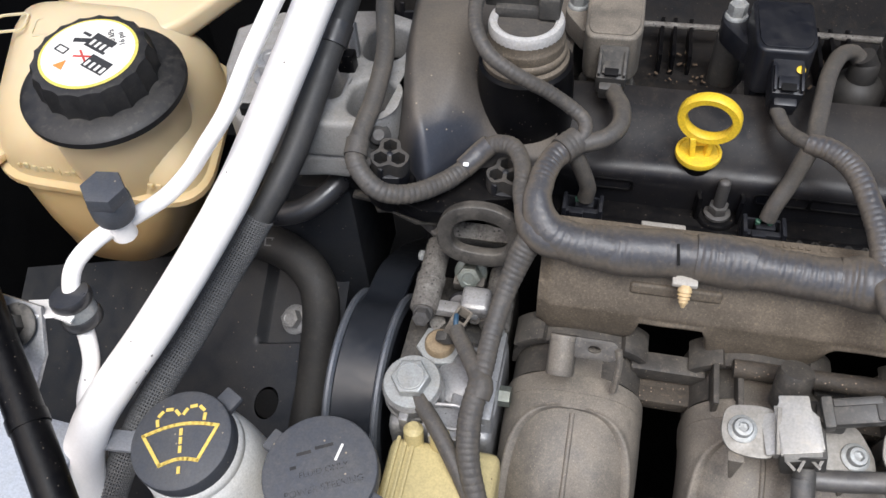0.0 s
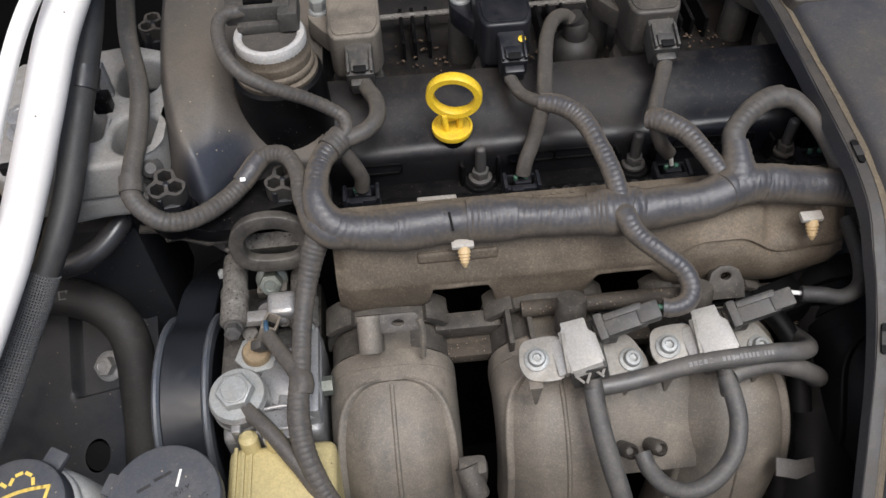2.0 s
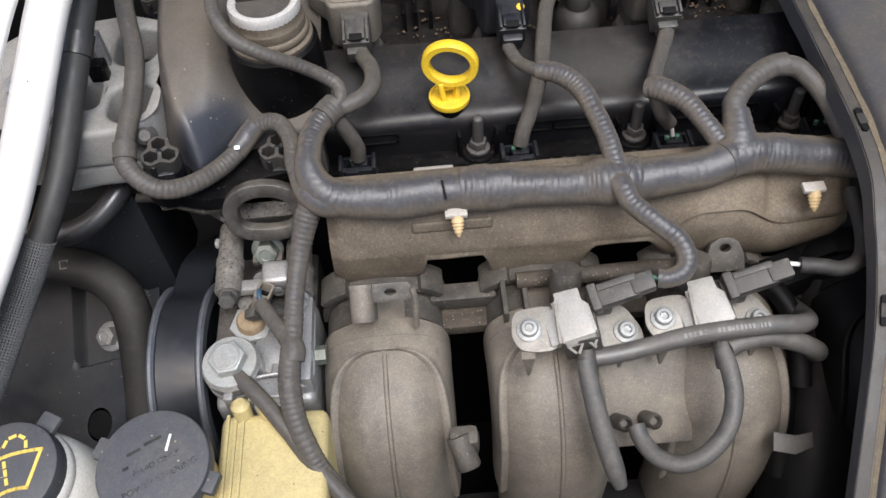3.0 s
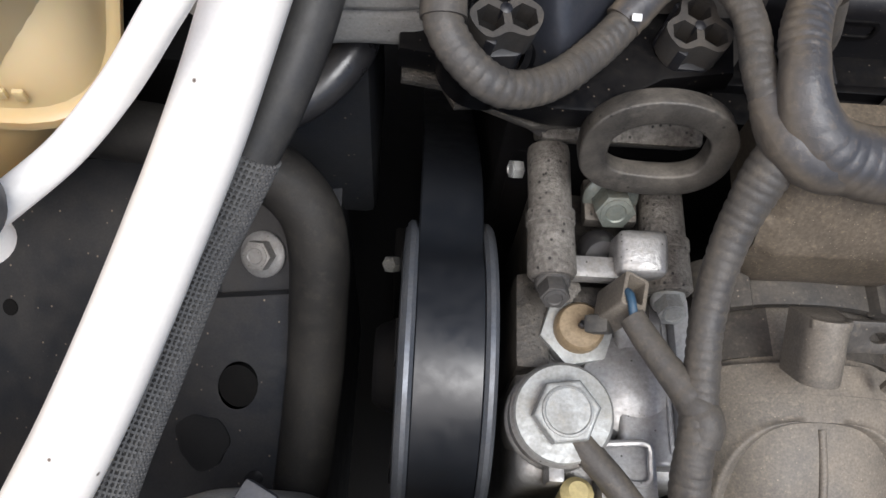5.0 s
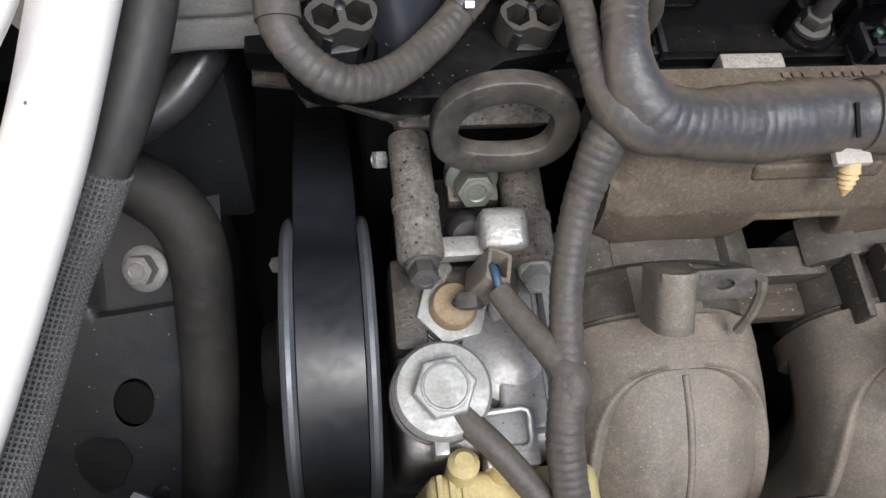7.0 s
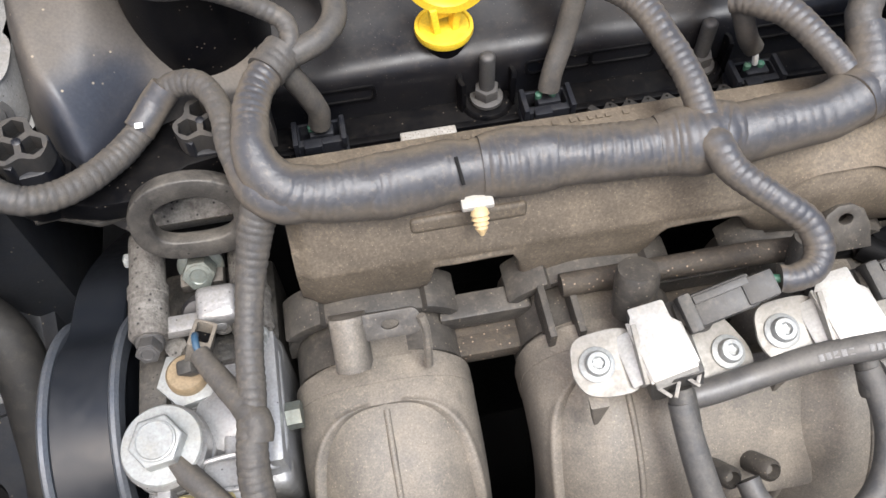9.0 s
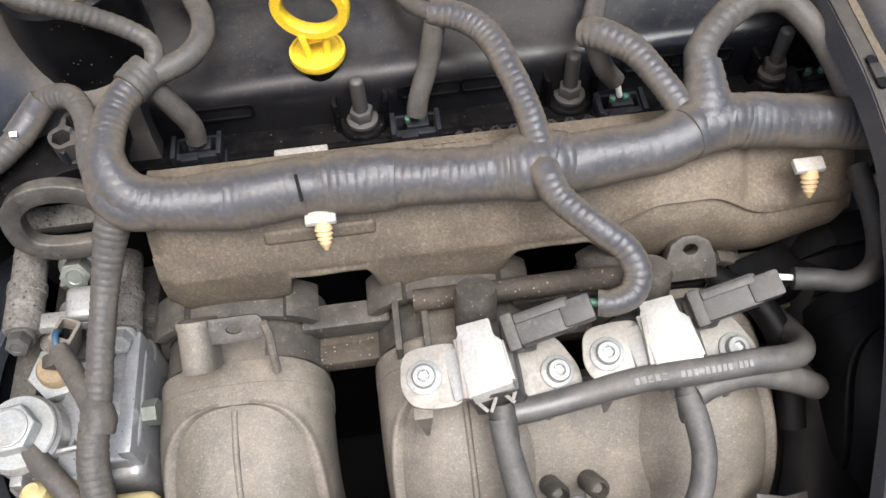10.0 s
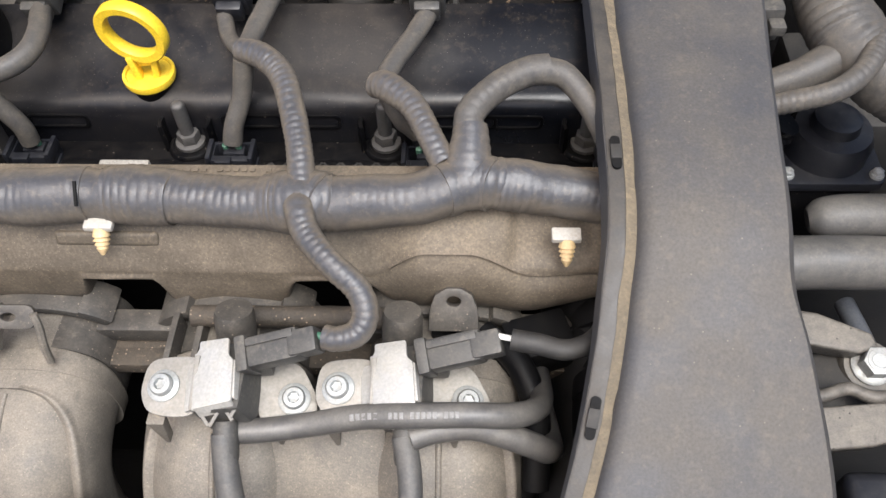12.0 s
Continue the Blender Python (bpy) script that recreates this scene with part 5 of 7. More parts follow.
# bars between the runners
for x0, x1 in ((-0.079, -0.052), (0.014, 0.044), (0.110, 0.139)):
    part("bridge_bar", box((x1 - x0 + 0.012, 0.012, 0.010), Matrix.Translation(((x0 + x1) / 2, -0.041, -0.0325)), 0.0015), M_COLLAR, manifold)
    part("bridge_bar", box((x1 - x0 + 0.012, 0.010, 0.008), Matrix.Translation(((x0 + x1) / 2, -0.054, -0.043)), 0.0015), M_CRUMB, manifold)
    part("bridge_web", box((x1 - x0 + 0.008, 0.012, 0.003), Matrix.Translation(((x0 + x1) / 2, -0.048, -0.041)), 0.0008), M_CRUMB, manifold)
part("flange_rail", tube([(-0.035, -0.047, -0.014), (0.0, -0.0475, -0.013), (0.04, -0.050, -0.009), (0.062, -0.052, -0.008)], 0.0050, "rough", 16), M_CRUMB, manifold)
for x in (-0.043, -0.031):
    part("flange_web", box((0.003, 0.024, 0.016), Matrix.Translation((x, -0.0565, -0.0225)), 0.0008), M_COLLAR, manifold)
for x in (-0.130, -0.112, -0.095, -0.035, -0.018, 0.0, 0.06, 0.08):
    part("head_web", box((0.004, 0.022, 0.012), Matrix.Translation((x, -0.024, -0.032)), 0.001), M_HOSE, manifold)
# lug with an eye
part("lifting_lug", prism([(-0.011, 0), (0.011, 0), (0.0105, 0.010), (0.008, 0.0165), (0.003, 0.0195), (-0.003, 0.0195), (-0.008, 0.0165), (-0.0105, 0.010)], 0.006, axes((0.0820, -0.0515, -0.014), (0, -0.75, 0.66), (1, 0, 0)), 0.001, holes=[circle(0.0030, 14, 0.0, 0.0135, 0.0022)]), M_COLLAR, manifold)
part("lug_column", box((0.022, 0.02, 0.05), Matrix.Translation((0.082, -0.043, -0.045)), 0.004), M_BLACK, manifold)
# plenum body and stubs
# plenum kept near-black, carrying the shade between the runners
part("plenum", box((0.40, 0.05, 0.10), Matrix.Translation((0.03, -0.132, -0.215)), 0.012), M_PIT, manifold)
part("runner_web", box((0.050, 0.060, 0.012), Matrix.Translation((0.0290, -0.106, -0.046)) @ Matrix.Rotation(0.7, 4, "X"), 0.003), M_INTAKE, manifold)
part("stub", lathe([(0.0064, -0.012), (0.0066, 0.005), (0.0058, 0.0062), (0.0044, 0.0062), (0.0044, 0.001)], axes((-0.073, -0.139, -0.040), (0.25, -0.7, -0.5)), 20), M_COLLAR, manifold)
part("stub", box((0.016, 0.012, 0.018), Matrix.Translation((-0.073, -0.130, -0.040)), 0.004), M_COLLAR, manifold)
for dx in (0.010, 0.026):
    part("vacuum_post", lathe([(0.0045, -0.03), (0.0045, -0.006), (0.003, -0.004), (0.002, -0.008)], axes((dx + 0.004, -0.132, -0.034), (0.1, -0.5, 0.75)), 14), M_COLLAR, manifold)


# ---------------------------------------------------------------- purge valves and vacuum hoses
def purge_valve(dx):
    o = Matrix.Translation((dx, 0, 0))
    t = thing("vacuum_solenoid", (dx - 0.008, -0.088, -0.014), "vacuum solenoid in a bright bent-steel clamp with two screws", "solenoid", "vacuum solenoids")
    part("body", box((0.020, 0.030, 0.018), o @ Matrix.Translation((-0.0075, -0.088, -0.001)) @ Matrix.Rotation(-0.22, 4, "Y"), 0.002), M_CONN, t)
    part("nipple", lathe([(0.0086, -0.014), (0.0086, 0.004), (0.0078, 0.0070), (0.003, 0.0076)], o @ axes((-0.010, -0.0600, 0.002), (0.05, 0.35, 0.93)), 22), M_COLLAR, t)
    # bent clamp: folded strip, edges turned down at both sides
    mc = o @ axes((-0.0115, -0.0885, 0.0100), (-0.28, -0.12, 0.95), (1, 0.1, 0.25))
    clamp = part("clamp", prism(eased([(-0.0085, -0.0135), (0.0085, -0.0135), (0.0088, 0.004), (0.0066, 0.0065), (0.0066, 0.0138), (-0.0066, 0.0150), (-0.0066, 0.0115), (-0.0085, 0.009)], 0.001, 3), 0.0013, mc, 0.0004), M_BRIGHT, t)
    part("clamp_side", box((0.0013, 0.024, 0.012), mc @ Matrix.Translation((-0.0085, -0.0015, -0.0055)), 0.0005), M_BRIGHT, clamp)
    part("clamp_side", box((0.0013, 0.016, 0.010), mc @ Matrix.Translation((0.0088, -0.004, -0.0045)), 0.0005), M_BRIGHT, clamp)
    part("clamp_wing", prism(eased([(-0.0035, -0.0115), (0.0035, -0.0115), (0.0035, 0.0085), (-0.0015, 0.0085), (-0.0035, 0.005)], 0.0008, 3), 0.0013, mc @ Matrix.Translation((-0.0118, 0.0, -0.0045)) @ Matrix.Rotation(-0.25, 4, "Y"), 0.0004), M_BRIGHT, clamp)
    part("clamp_nose", box((0.016, 0.0013, 0.005), mc @ Matrix.Translation((0.0, -0.0138, -0.002)) @ Matrix.Rotation(-0.35, 4, "X"), 0.0004), M_BRIGHT, clamp)
    for k, (px, py) in enumerate(((-0.006, -0.0165), (-0.0015, -0.0175), (0.0045, -0.0165), (0.0075, -0.0155))):
        part("clamp_tab", box((0.0014, 0.006, 0.0008), mc @ Matrix.Translation((px, py, -0.0045 + 0.001 * (k % 2))) @ Matrix.Rotation(0.6 * (-1) ** k, 4, "Z"), 0.0002), M_BRACKET, clamp)
    # left ear
    ml = o @ axes((-0.0335, -0.0880, -0.0008), (-0.05, -0.25, 0.96))
    ear = part("ear", prism(eased([(-0.0102, -0.004), (-0.0065, -0.0115), (0.002, -0.0135), (0.0145, -0.0130), (0.0145, 0.0105), (0.006, 0.0115), (-0.0085, 0.0100)], 0.006, 5), 0.0018, ml, 0.0005), M_BRACKET, t)
    part("ear_bend", box((0.0022, 0.022, 0.009), ml @ Matrix.Translation((0.0145, -0.001, 0.0045)), 0.0006), M_BRACKET, ear)
    # right ear
    mr = o @ axes((0.0165, -0.0890, -0.0090), (0.10, -0.25, 0.96))
    ear2 = part("ear", prism(eased([(0.0105, -0.0085), (-0.013, -0.0115), (-0.014, 0.0145), (0.002, 0.0150), (0.0105, 0.0)], 0.0065, 5), 0.0018, mr, 0.0005), M_BRACKET, t)
    for e, mm, dxs in ((ear, ml, -0.0005), (ear2, mr, 0.001)):
        part("washer", lathe([(0.0025, 0.0018), (0.0066, 0.0018), (0.0066, 0.0028), (0.0050, 0.0036)], mm @ Matrix.Translation((dxs, -0.001, 0)), 26), M_ZINC, e)
        part("screw_head", lathe([(0.0046, 0.0034), (0.0047, 0.0052), (0.0040, 0.0064), (0.0024, 0.0066), (0.0020, 0.0050), (0.0009, 0.0049)], mm @ Matrix.Translation((dxs, -0.001, 0)), 22, fn=lambda a, i: 1 + (0.16 * math.cos(6 * a) if i >= 4 else 0)), M_ZINC, e)
    for px, py, h in ((-0.036, -0.099, 0.018), (0.012, -0.100, 0.016)):
        part("support_fin", prism([(-0.0035, 0.0), (0.0035, 0.0), (0.0014, -h), (-0.0002, -h)], 0.005, o @ axes((px, py, -0.004), (0, -1, 0), (1, 0, 0)), 0.0005), M_INTAKE, t)
    # plug
    mp = o @ axes((0.0130, -0.0800, 0.0155), (0.95, 0.10, 0.27), (0, -0.3, 0.9))
    plug = part("plug", box((0.0115, 0.0125, 0.0230), mp, 0.0022), M_CONN, t)
    part("plug_collar", box((0.0135, 0.0145, 0.0050), mp @ Matrix.Translation((0, 0, -0.0125)), 0.0015), M_CONN, plug)
    part("plug_neck", box((0.0105, 0.0100, 0.0120), mp @ Matrix.Translation((0.0015, 0.0005, 0.0130)), 0.0015), M_CONN, plug)
    part("plug_rib", box((0.0015, 0.0030, 0.020), mp @ Matrix.Translation((0.0062, -0.0035, 0.0)), 0.0005), M_CONN, plug)
    part("plug_base", box((0.014, 0.010, 0.010), o @ Matrix.Translation((0.0035, -0.080, 0.006)), 0.002), M_CONN, plug)
    # tee at the front
    part("tee", lathe([(0.0046, -0.010), (0.0050, -0.008), (0.0050, 0.004), (0.0040, 0.006)], o @ axes((-0.0065, -0.108, -0.004), (-0.05, 0.75, 0.55)), 18), M_CONN, t)
    return t


purge_valve(0.0)
purge_valve(0.0708)

h = thing("vacuum_hose", (0.05, -0.1, -0.012), "black rubber vacuum hose with worn white print", "hose", "vacuum hoses")
HOSE = [(-0.0060, -0.1050, -0.0075), (0.0080, -0.1040, -0.0075), (0.0245, -0.1020, -0.0065), (0.0462, -0.1020, 0.0015), (0.0660, -0.1045, 0.0088), (0.0880, -0.1030, 0.0072), (0.1060, -0.1000, 0.0010), (0.116, -0.092, -0.010), (0.120, -0.080, -0.022), (0.12, -0.05, -0.045)]
part("hose", tube(HOSE, 0.0050, seg=18), M_VAC, h)
RUN_OF_HOSE = smooth_path(HOSE, 0.0006)[0]
for x, w in [(0.0440 + 0.0024 * i, 0.0017) for i in range(5)] + [(0.0595 + 0.0021 * i, 0.0015) for i in range(3)] + [(0.0678 + 0.0021 * i, 0.0015) for i in range(5)] + [(0.0804 + 0.0021 * i, 0.0015) for i in range(3)]:
    k = int(np.argmin(np.abs(RUN_OF_HOSE[:, 0] - x)))
    y, z = RUN_OF_HOSE[k, 1], RUN_OF_HOSE[k, 2]
    tip = V(RUN_OF_HOSE[k + 1]) - V(RUN_OF_HOSE[k - 1])
    part("print_bar", box((w, 0.0025, 0.0009), axes((x, y - 0.0021, z + 0.0045), V(0, -0.42, 0.9) - V(tip) * (V(0, -0.42, 0.9).dot(tip) / tip.length_squared), tip), 0.0001), M_HOSEPRINT, h)
h = thing("vacuum_hose", (0.09, -0.104, -0.015), "short black rubber vacuum hose", "hose", "vacuum hoses")
part("hose", tube([(0.066, -0.1085, -0.003), (0.075, -0.1050, -0.003), (0.090, -0.1025, -0.0045), (0.104, -0.1035, -0.010), (0.114, -0.1045, -0.016), (0.1215, -0.1035, -0.024), (0.124, -0.095, -0.036), (0.122, -0.07, -0.05)], 0.0054, seg=18), M_VAC, h)
h = thing("vacuum_hose", (0.0, -0.135, -0.04), "grey-brown rubber vacuum hose with a blunt tapered end", "hose", "vacuum hoses")
part("hose", tube([(-0.0075, -0.1075, -0.003, 0.0048), (-0.0065, -0.116, -0.009, 0.0050), (-0.004, -0.129, -0.019, 0.0054), (-0.0005, -0.142, -0.030, 0.0056), (0.0035, -0.153, -0.041, 0.0052), (0.0060, -0.159, -0.048, 0.0036)], 0.006, seg=18), M_GREYHOSE, h)
h = thing("vacuum_hose", (0.05, -0.14, -0.04), "grey-brown rubber vacuum hose looped under a runner", "hose", "vacuum hoses")
part("hose", tube([(0.0635, -0.1075, -0.003), (0.0660, -0.118, -0.009), (0.0665, -0.130, -0.016), (0.0615, -0.143, -0.024), (0.0500, -0.1525, -0.031), (0.0370, -0.1550, -0.036), (0.0265, -0.1490, -0.039), (0.0205, -0.1390, -0.039), (0.0185, -0.1310, -0.037)], 0.0048, seg=18), M_GREYHOSE, h)

# ---------------------------------------------------------------- steering pump, pulley, lifting eye
pump = thing("steering_pump", (-0.183, -0.06, -0.12), "cast aluminium steering pump, oily and pitted", "pump")
part("body", box((0.056, 0.066, 0.09), Matrix.Translation((-0.180, -0.068, -0.079)), 0.006, 3), M_CAST, pump)
part("rear_body", box((0.050, 0.05, 0.09), Matrix.Translation((-0.178, -0.018, -0.085)), 0.004), M_GRIME, pump)
part("bulge", lathe([(0.019, -0.03), (0.019, 0.0), (0.017, 0.006), (0.010, 0.010), (0.003, 0.011)], Matrix.Translation((-0.1700, -0.0690, -0.035)), 32), M_ALU, pump)
part("side_plate", box((0.006, 0.055, 0.05), Matrix.Translation((-0.1555, -0.068, -0.045)), 0.002), M_ALU, pump)
part("end_plate", prism(eased([(-0.1760, -0.096), (-0.1545, -0.096), (-0.1515, -0.088), (-0.1520, -0.046), (-0.1580, -0.040), (-0.1760, -0.044)], 0.003), 0.030, Matrix.Translation((0, 0, -0.056)), 0.0018, 3), M_ALU, pump, "bright cast end plate")
part("end_rib", box((0.0016, 0.046, 0.0014), Matrix.Translation((-0.1600, -0.069, -0.0256)), 0.0005), M_ALU, pump)
part("left_cheek", box((0.012, 0.034, 0.05), Matrix.Translation((-0.2035, -0.049, -0.052)), 0.003), M_GRIME, pump)
for x, y0, y1, z, r in ((-0.2005, 0.006, -0.0405, -0.009, 0.0080), (-0.1610, -0.004, -0.0415, -0.016, 0.0085)):
    L = y0 - y1
    boss = part("mounting_boss", lathe([(r * 0.86, 0.0), (r * 0.9, 0.002), (r * 0.9, L * 0.5), (r * 1.02, L * 0.51), (r * 1.02, L * 0.6), (r * 0.97, L * 0.61), (r, L * 0.97), (r * 0.86, L)], axes((x, y0, z), (0.02, -1, -0.06)), 28), M_CORRODED, pump)
    bolt_parts(boss, axes((x + 0.001, y1 - 0.001, z - 0.003), (0.02, -0.85, 0.4)), 0.0085, 0.006, 0.0058, M_STUD if x < -0.18 else M_ZINC)
part("cross_bar", box((0.03, 0.008, 0.006), Matrix.Translation((-0.184, -0.036, -0.013)), 0.002), M_CAST, pump)
part("cast_lug", box((0.0165, 0.015, 0.017), Matrix.Translation((-0.1715, -0.0315, -0.0115)) @ Matrix.Rotation(0.2, 4, "X"), 0.0035, 3), M_CAST, pump)
part("lug_hole", lathe([(0.003, 0), (0.0034, 0.0004), (0.0022, 0.0006), (0.002, 0.0002)], axes((-0.1715, -0.0395, -0.0145), (0, -1, 0.25)), 16), M_CORRODED, pump)
part("oil_stain_plate", box((0.026, 0.012, 0.012), Matrix.Translation((-0.178, -0.044, -0.028)), 0.002), M_GRIME, pump)
part("pit_plug", lathe([(0.0042, 0), (0.0045, 0.0015), (0.003, 0.0022)], axes((-0.1925, -0.0395, -0.0235), (0, -0.3, 1)), 16), M_CORRODED, pump)
# pressure sensor
ms = axes((-0.1888, -0.0515, -0.0345), (0.02, -0.08, 1))
sen = part("pressure_sensor", lathe([(0.0118, -0.008), (0.0118, 0.003)], ms, 28), M_CAST, pump)
part("hexagon", prism(hexagon(0.0228, 12), 0.0062, ms @ Matrix.Translation((0, 0, 0.003)), 0.0010), M_ZINC, sen)
part("resin_top", lathe([(0.0085, 0.009), (0.0082, 0.0125), (0.0072, 0.0138), (0.0020, 0.0142)], ms, 26), M_TAN2, sen)
part("terminal", lathe([(0.0014, 0.0140), (0.0012, 0.0160), (0.0006, 0.0165)], ms, 10), M_RUBBER, sen)
mq = axes((-0.1792, -0.0490, -0.0085), (0.35, 0.1, 0.93), (1, -0.25, 0))
plug = part("sensor_plug", prism(rounded(0.0088, 0.0125, 0.0012, 3), 0.016, mq @ Matrix.Translation((0, 0, -0.007)), 0.0005, holes=[rounded(0.0058, 0.0088, 0.0008, 3, 0.0, 0.0008)]), M_INTAKE, pump)
part("plug_floor", box((0.0056, 0.009, 0.008), mq @ Matrix.Translation((0, 0.0008, -0.0015))), M_BLACK, plug)
part("blue_wire", tube([(-0.1790, -0.0478, -0.001), (-0.1785, -0.0500, 0.0020), (-0.1780, -0.0540, 0.0022), (-0.1772, -0.0575, 0.0)], 0.0014, seg=10), M_BLUEWIRE, plug)
part("plug_hood", box((0.008, 0.006, 0.008), axes((-0.1845, -0.0545, -0.0135), (-0.5, -0.2, 0.8)), 0.0015), M_CONN, plug)
# banjo union and its pipe
mb = axes((-0.1962, -0.0830, -0.0165), (-0.02, -0.12, 1))
ban = part("union_boss", lathe([(0.0150, -0.045), (0.0160, -0.020), (0.0168, -0.0125), (0.0162, -0.0115), (0.0150, -0.0108), (0.0160, -0.0100), (0.0162, -0.0018), (0.0145, 0.0)], mb, 36), M_CAST, pump)
part("sealing_washer", lathe([(0.0100, 0.0), (0.0150, 0.0), (0.0153, 0.0010), (0.0147, 0.0019), (0.0120, 0.0021)], mb, 40), M_ZINC, ban)
part("hexagon", prism(hexagon(0.0178, 8), 0.0066, mb @ Matrix.Translation((0, 0, 0.002)), 0.0012, 3), M_ZINC, ban)
part("hexagon_face", lathe([(0.0078, 0.0084), (0.0076, 0.0092), (0.0070, 0.0094), (0.0066, 0.0090), (0.0020, 0.0091)], mb, 30), M_ZINC, ban)
part("union_tab", box((0.005, 0.006, 0.012), Matrix.Translation((-0.1975, -0.0995, -0.028)), 0.001), M_CAST, ban)
part("pressure_pipe", tube([(-0.1925, -0.088, -0.019, 0.0048), (-0.1880, -0.0945, -0.0185, 0.0046), (-0.1795, -0.104, -0.019, 0.0045), (-0.1655, -0.121, -0.025, 0.0045), (-0.1530, -0.137, -0.033, 0.0045), (-0.1400, -0.151, -0.043, 0.0045), (-0.120, -0.17, -0.06, 0.0045)], 0.0045, "rough", 14), M_CONDUIT, ban, "dusty grey steering pressure pipe")
# spring clip
part("spring_clip", tube([(-0.1830, -0.0905, -0.022), (-0.1755, -0.0900, -0.021), (-0.1690, -0.0903, -0.021), (-0.1684, -0.0960, -0.022), (-0.1690, -0.1015, -0.023), (-0.1760, -0.1018, -0.023)], 0.0011, seg=8), M_ALU, pump)
part("clip_plate", box((0.018, 0.018, 0.012), Matrix.Translation((-0.1745, -0.0985, -0.0305)), 0.0015), M_ALU, pump)
part("side_nut", prism(hexagon(0.0095), 0.006, axes((-0.1515, -0.0750, -0.030), (1, 0, 0.05))), M_GREENZINC, pump)

# pulley
pulley = thing("pulley", (-0.231, -0.053, -0.134), "dark steel grooved pulley with grey-blue rims", "pulley")
mp = axes((-0.231, -0.053, -0.0775), (1, 0, 0.0), (0, 1, 0))
part("drum", lathe([(0.020, -0.013), (0.0495, -0.013), (0.0495, 0.013), (0.020, 0.013)], mp, 64), M_BELT, pulley)
for sx in (-1, 1):
    part("rim", lathe([(0.0485, -0.0022), (0.0552, -0.0021), (0.0566, -0.0008), (0.0566, 0.0008), (0.0552, 0.0021), (0.0485, 0.0022), (0.0485, -0.0022)], mp @ Matrix.Translation((0, 0, sx * 0.0138)), 72), M_PULLEY, pulley)
part("face", lathe([(0.024, -0.0135), (0.026, -0.0158), (0.046, -0.0172), (0.0535, -0.0166), (0.0548, -0.0150), (0.0540, -0.0130)], mp, 72), M_PULLEY, pulley)
part("hub", lathe([(0.014, -0.026), (0.016, -0.024), (0.019, -0.0165), (0.030, -0.0160), (0.030, -0.010)], mp, 48), M_PIT, pulley)
for a in (0.4, 1.65, 2.9, 4.15, 5.4):
    part("face_window", prism(rounded(0.009, 0.016, 0.002, 3), 0.0006, mp @ Matrix.Rotation(a, 4, "Z") @ Matrix.Translation((0.040, 0, -0.0174)) @ Matrix.Rotation(radians(180), 4, "X")), M_PIT, pulley)
loop = [(-0.231, 0.13, -0.155), (-0.231, 0.06, -0.085), (-0.231, 0.015, -0.049)] + [(-0.231, -0.053 + 0.0525 * math.sin(radians(a)), -0.0775 + 0.0525 * math.cos(radians(a))) for a in (42, 20, 0, -20, -40, -60, -80, -100, -120, -140)] + [(-0.231, -0.04, -0.145), (-0.231, 0.05, -0.2)]


belt = thing("drive_belt", (-0.231, -0.053, -0.134), "matte black drive belt running round the pulley", "belt")
part("backing", sweep(smooth_path(loop, 0.003), lambda i, s: [(-0.0118, -0.0004), (-0.0118, 0.0012), (-0.0112, 0.0019), (0.0112, 0.0019), (0.0118, 0.0012), (0.0118, -0.0004)]), M_BELT, belt)
for k in range(6):
    x = -0.0097 + 0.00388 * k
    part("rib", sweep(smooth_path(loop, 0.006), lambda i, s, x=x: [(x - 0.0017, -0.0004), (x + 0.0017, -0.0004), (x + 0.0006, -0.0020), (x - 0.0006, -0.0020)]), M_BELT, belt)

# lifting eye and its bolt
eye = thing("lifting_eye", (-0.1775, -0.018, -0.018), "worn steel lifting eye bolted upright behind the pump", "lifting eye")
me_ = axes((-0.1728, -0.0085, 0.0215), (0.0, -0.965, 0.26), (1, -0.10, 0))
RING = smooth_path([(0.0195 * math.copysign(abs(math.cos(a)) ** (0.72 if math.sin(a) < 0 else 0.95), math.cos(a)), 0.0148 * math.copysign(abs(math.sin(a)) ** (0.72 if math.sin(a) < 0 else 0.95), math.sin(a)), 0.0) for a in (2 * math.pi * k / 28 - math.pi / 2 for k in range(29))], 0.0016)[0]


def eye_ring():
    """A bar of rounded oblong section bent into a closed loop."""
    bm = bmesh.new()
    rows = []
    n = len(RING) - 1
    for k in range(n):
        t = V(RING[(k + 1) % n]) - V(RING[k - 1])
        side = V(t.y, -t.x, 0).normalized()
        rows.append([bm.verts.new(me_ @ (V(RING[k]) + side * a + V(0, 0, b))) for a, b in squircle(0.0043, 0.0036, 16, 9.0)])
    for k in range(n):
        p, q = rows[k], rows[(k + 1) % n]
        for i in range(16):
            bm.faces.new((p[i], p[(i + 1) % 16], q[(i + 1) % 16], q[i]))
    bmesh.ops.recalc_face_normals(bm, faces=bm.faces)
    return bm


part("ring", eye_ring(), M_STEEL, eye)
part("foot", box((0.018, 0.016, 0.006), Matrix.Translation((-0.179, -0.010, -0.016)), 0.0015), M_STEEL, eye)
bolt_parts(eye, axes((-0.1790, -0.0090, -0.0125), (0.02, -0.86, 0.50)), 0.0118, 0.0085, 0.0095, M_GREENZINC)
part("alloy_pad", box((0.054, 0.010, 0.020), Matrix.Translation((-0.1780, 0.0120, -0.0040)) @ Matrix.Rotation(0.5, 4, "X"), 0.002), M_CORRODED, eye, "pitted aluminium pad of the cylinder head")
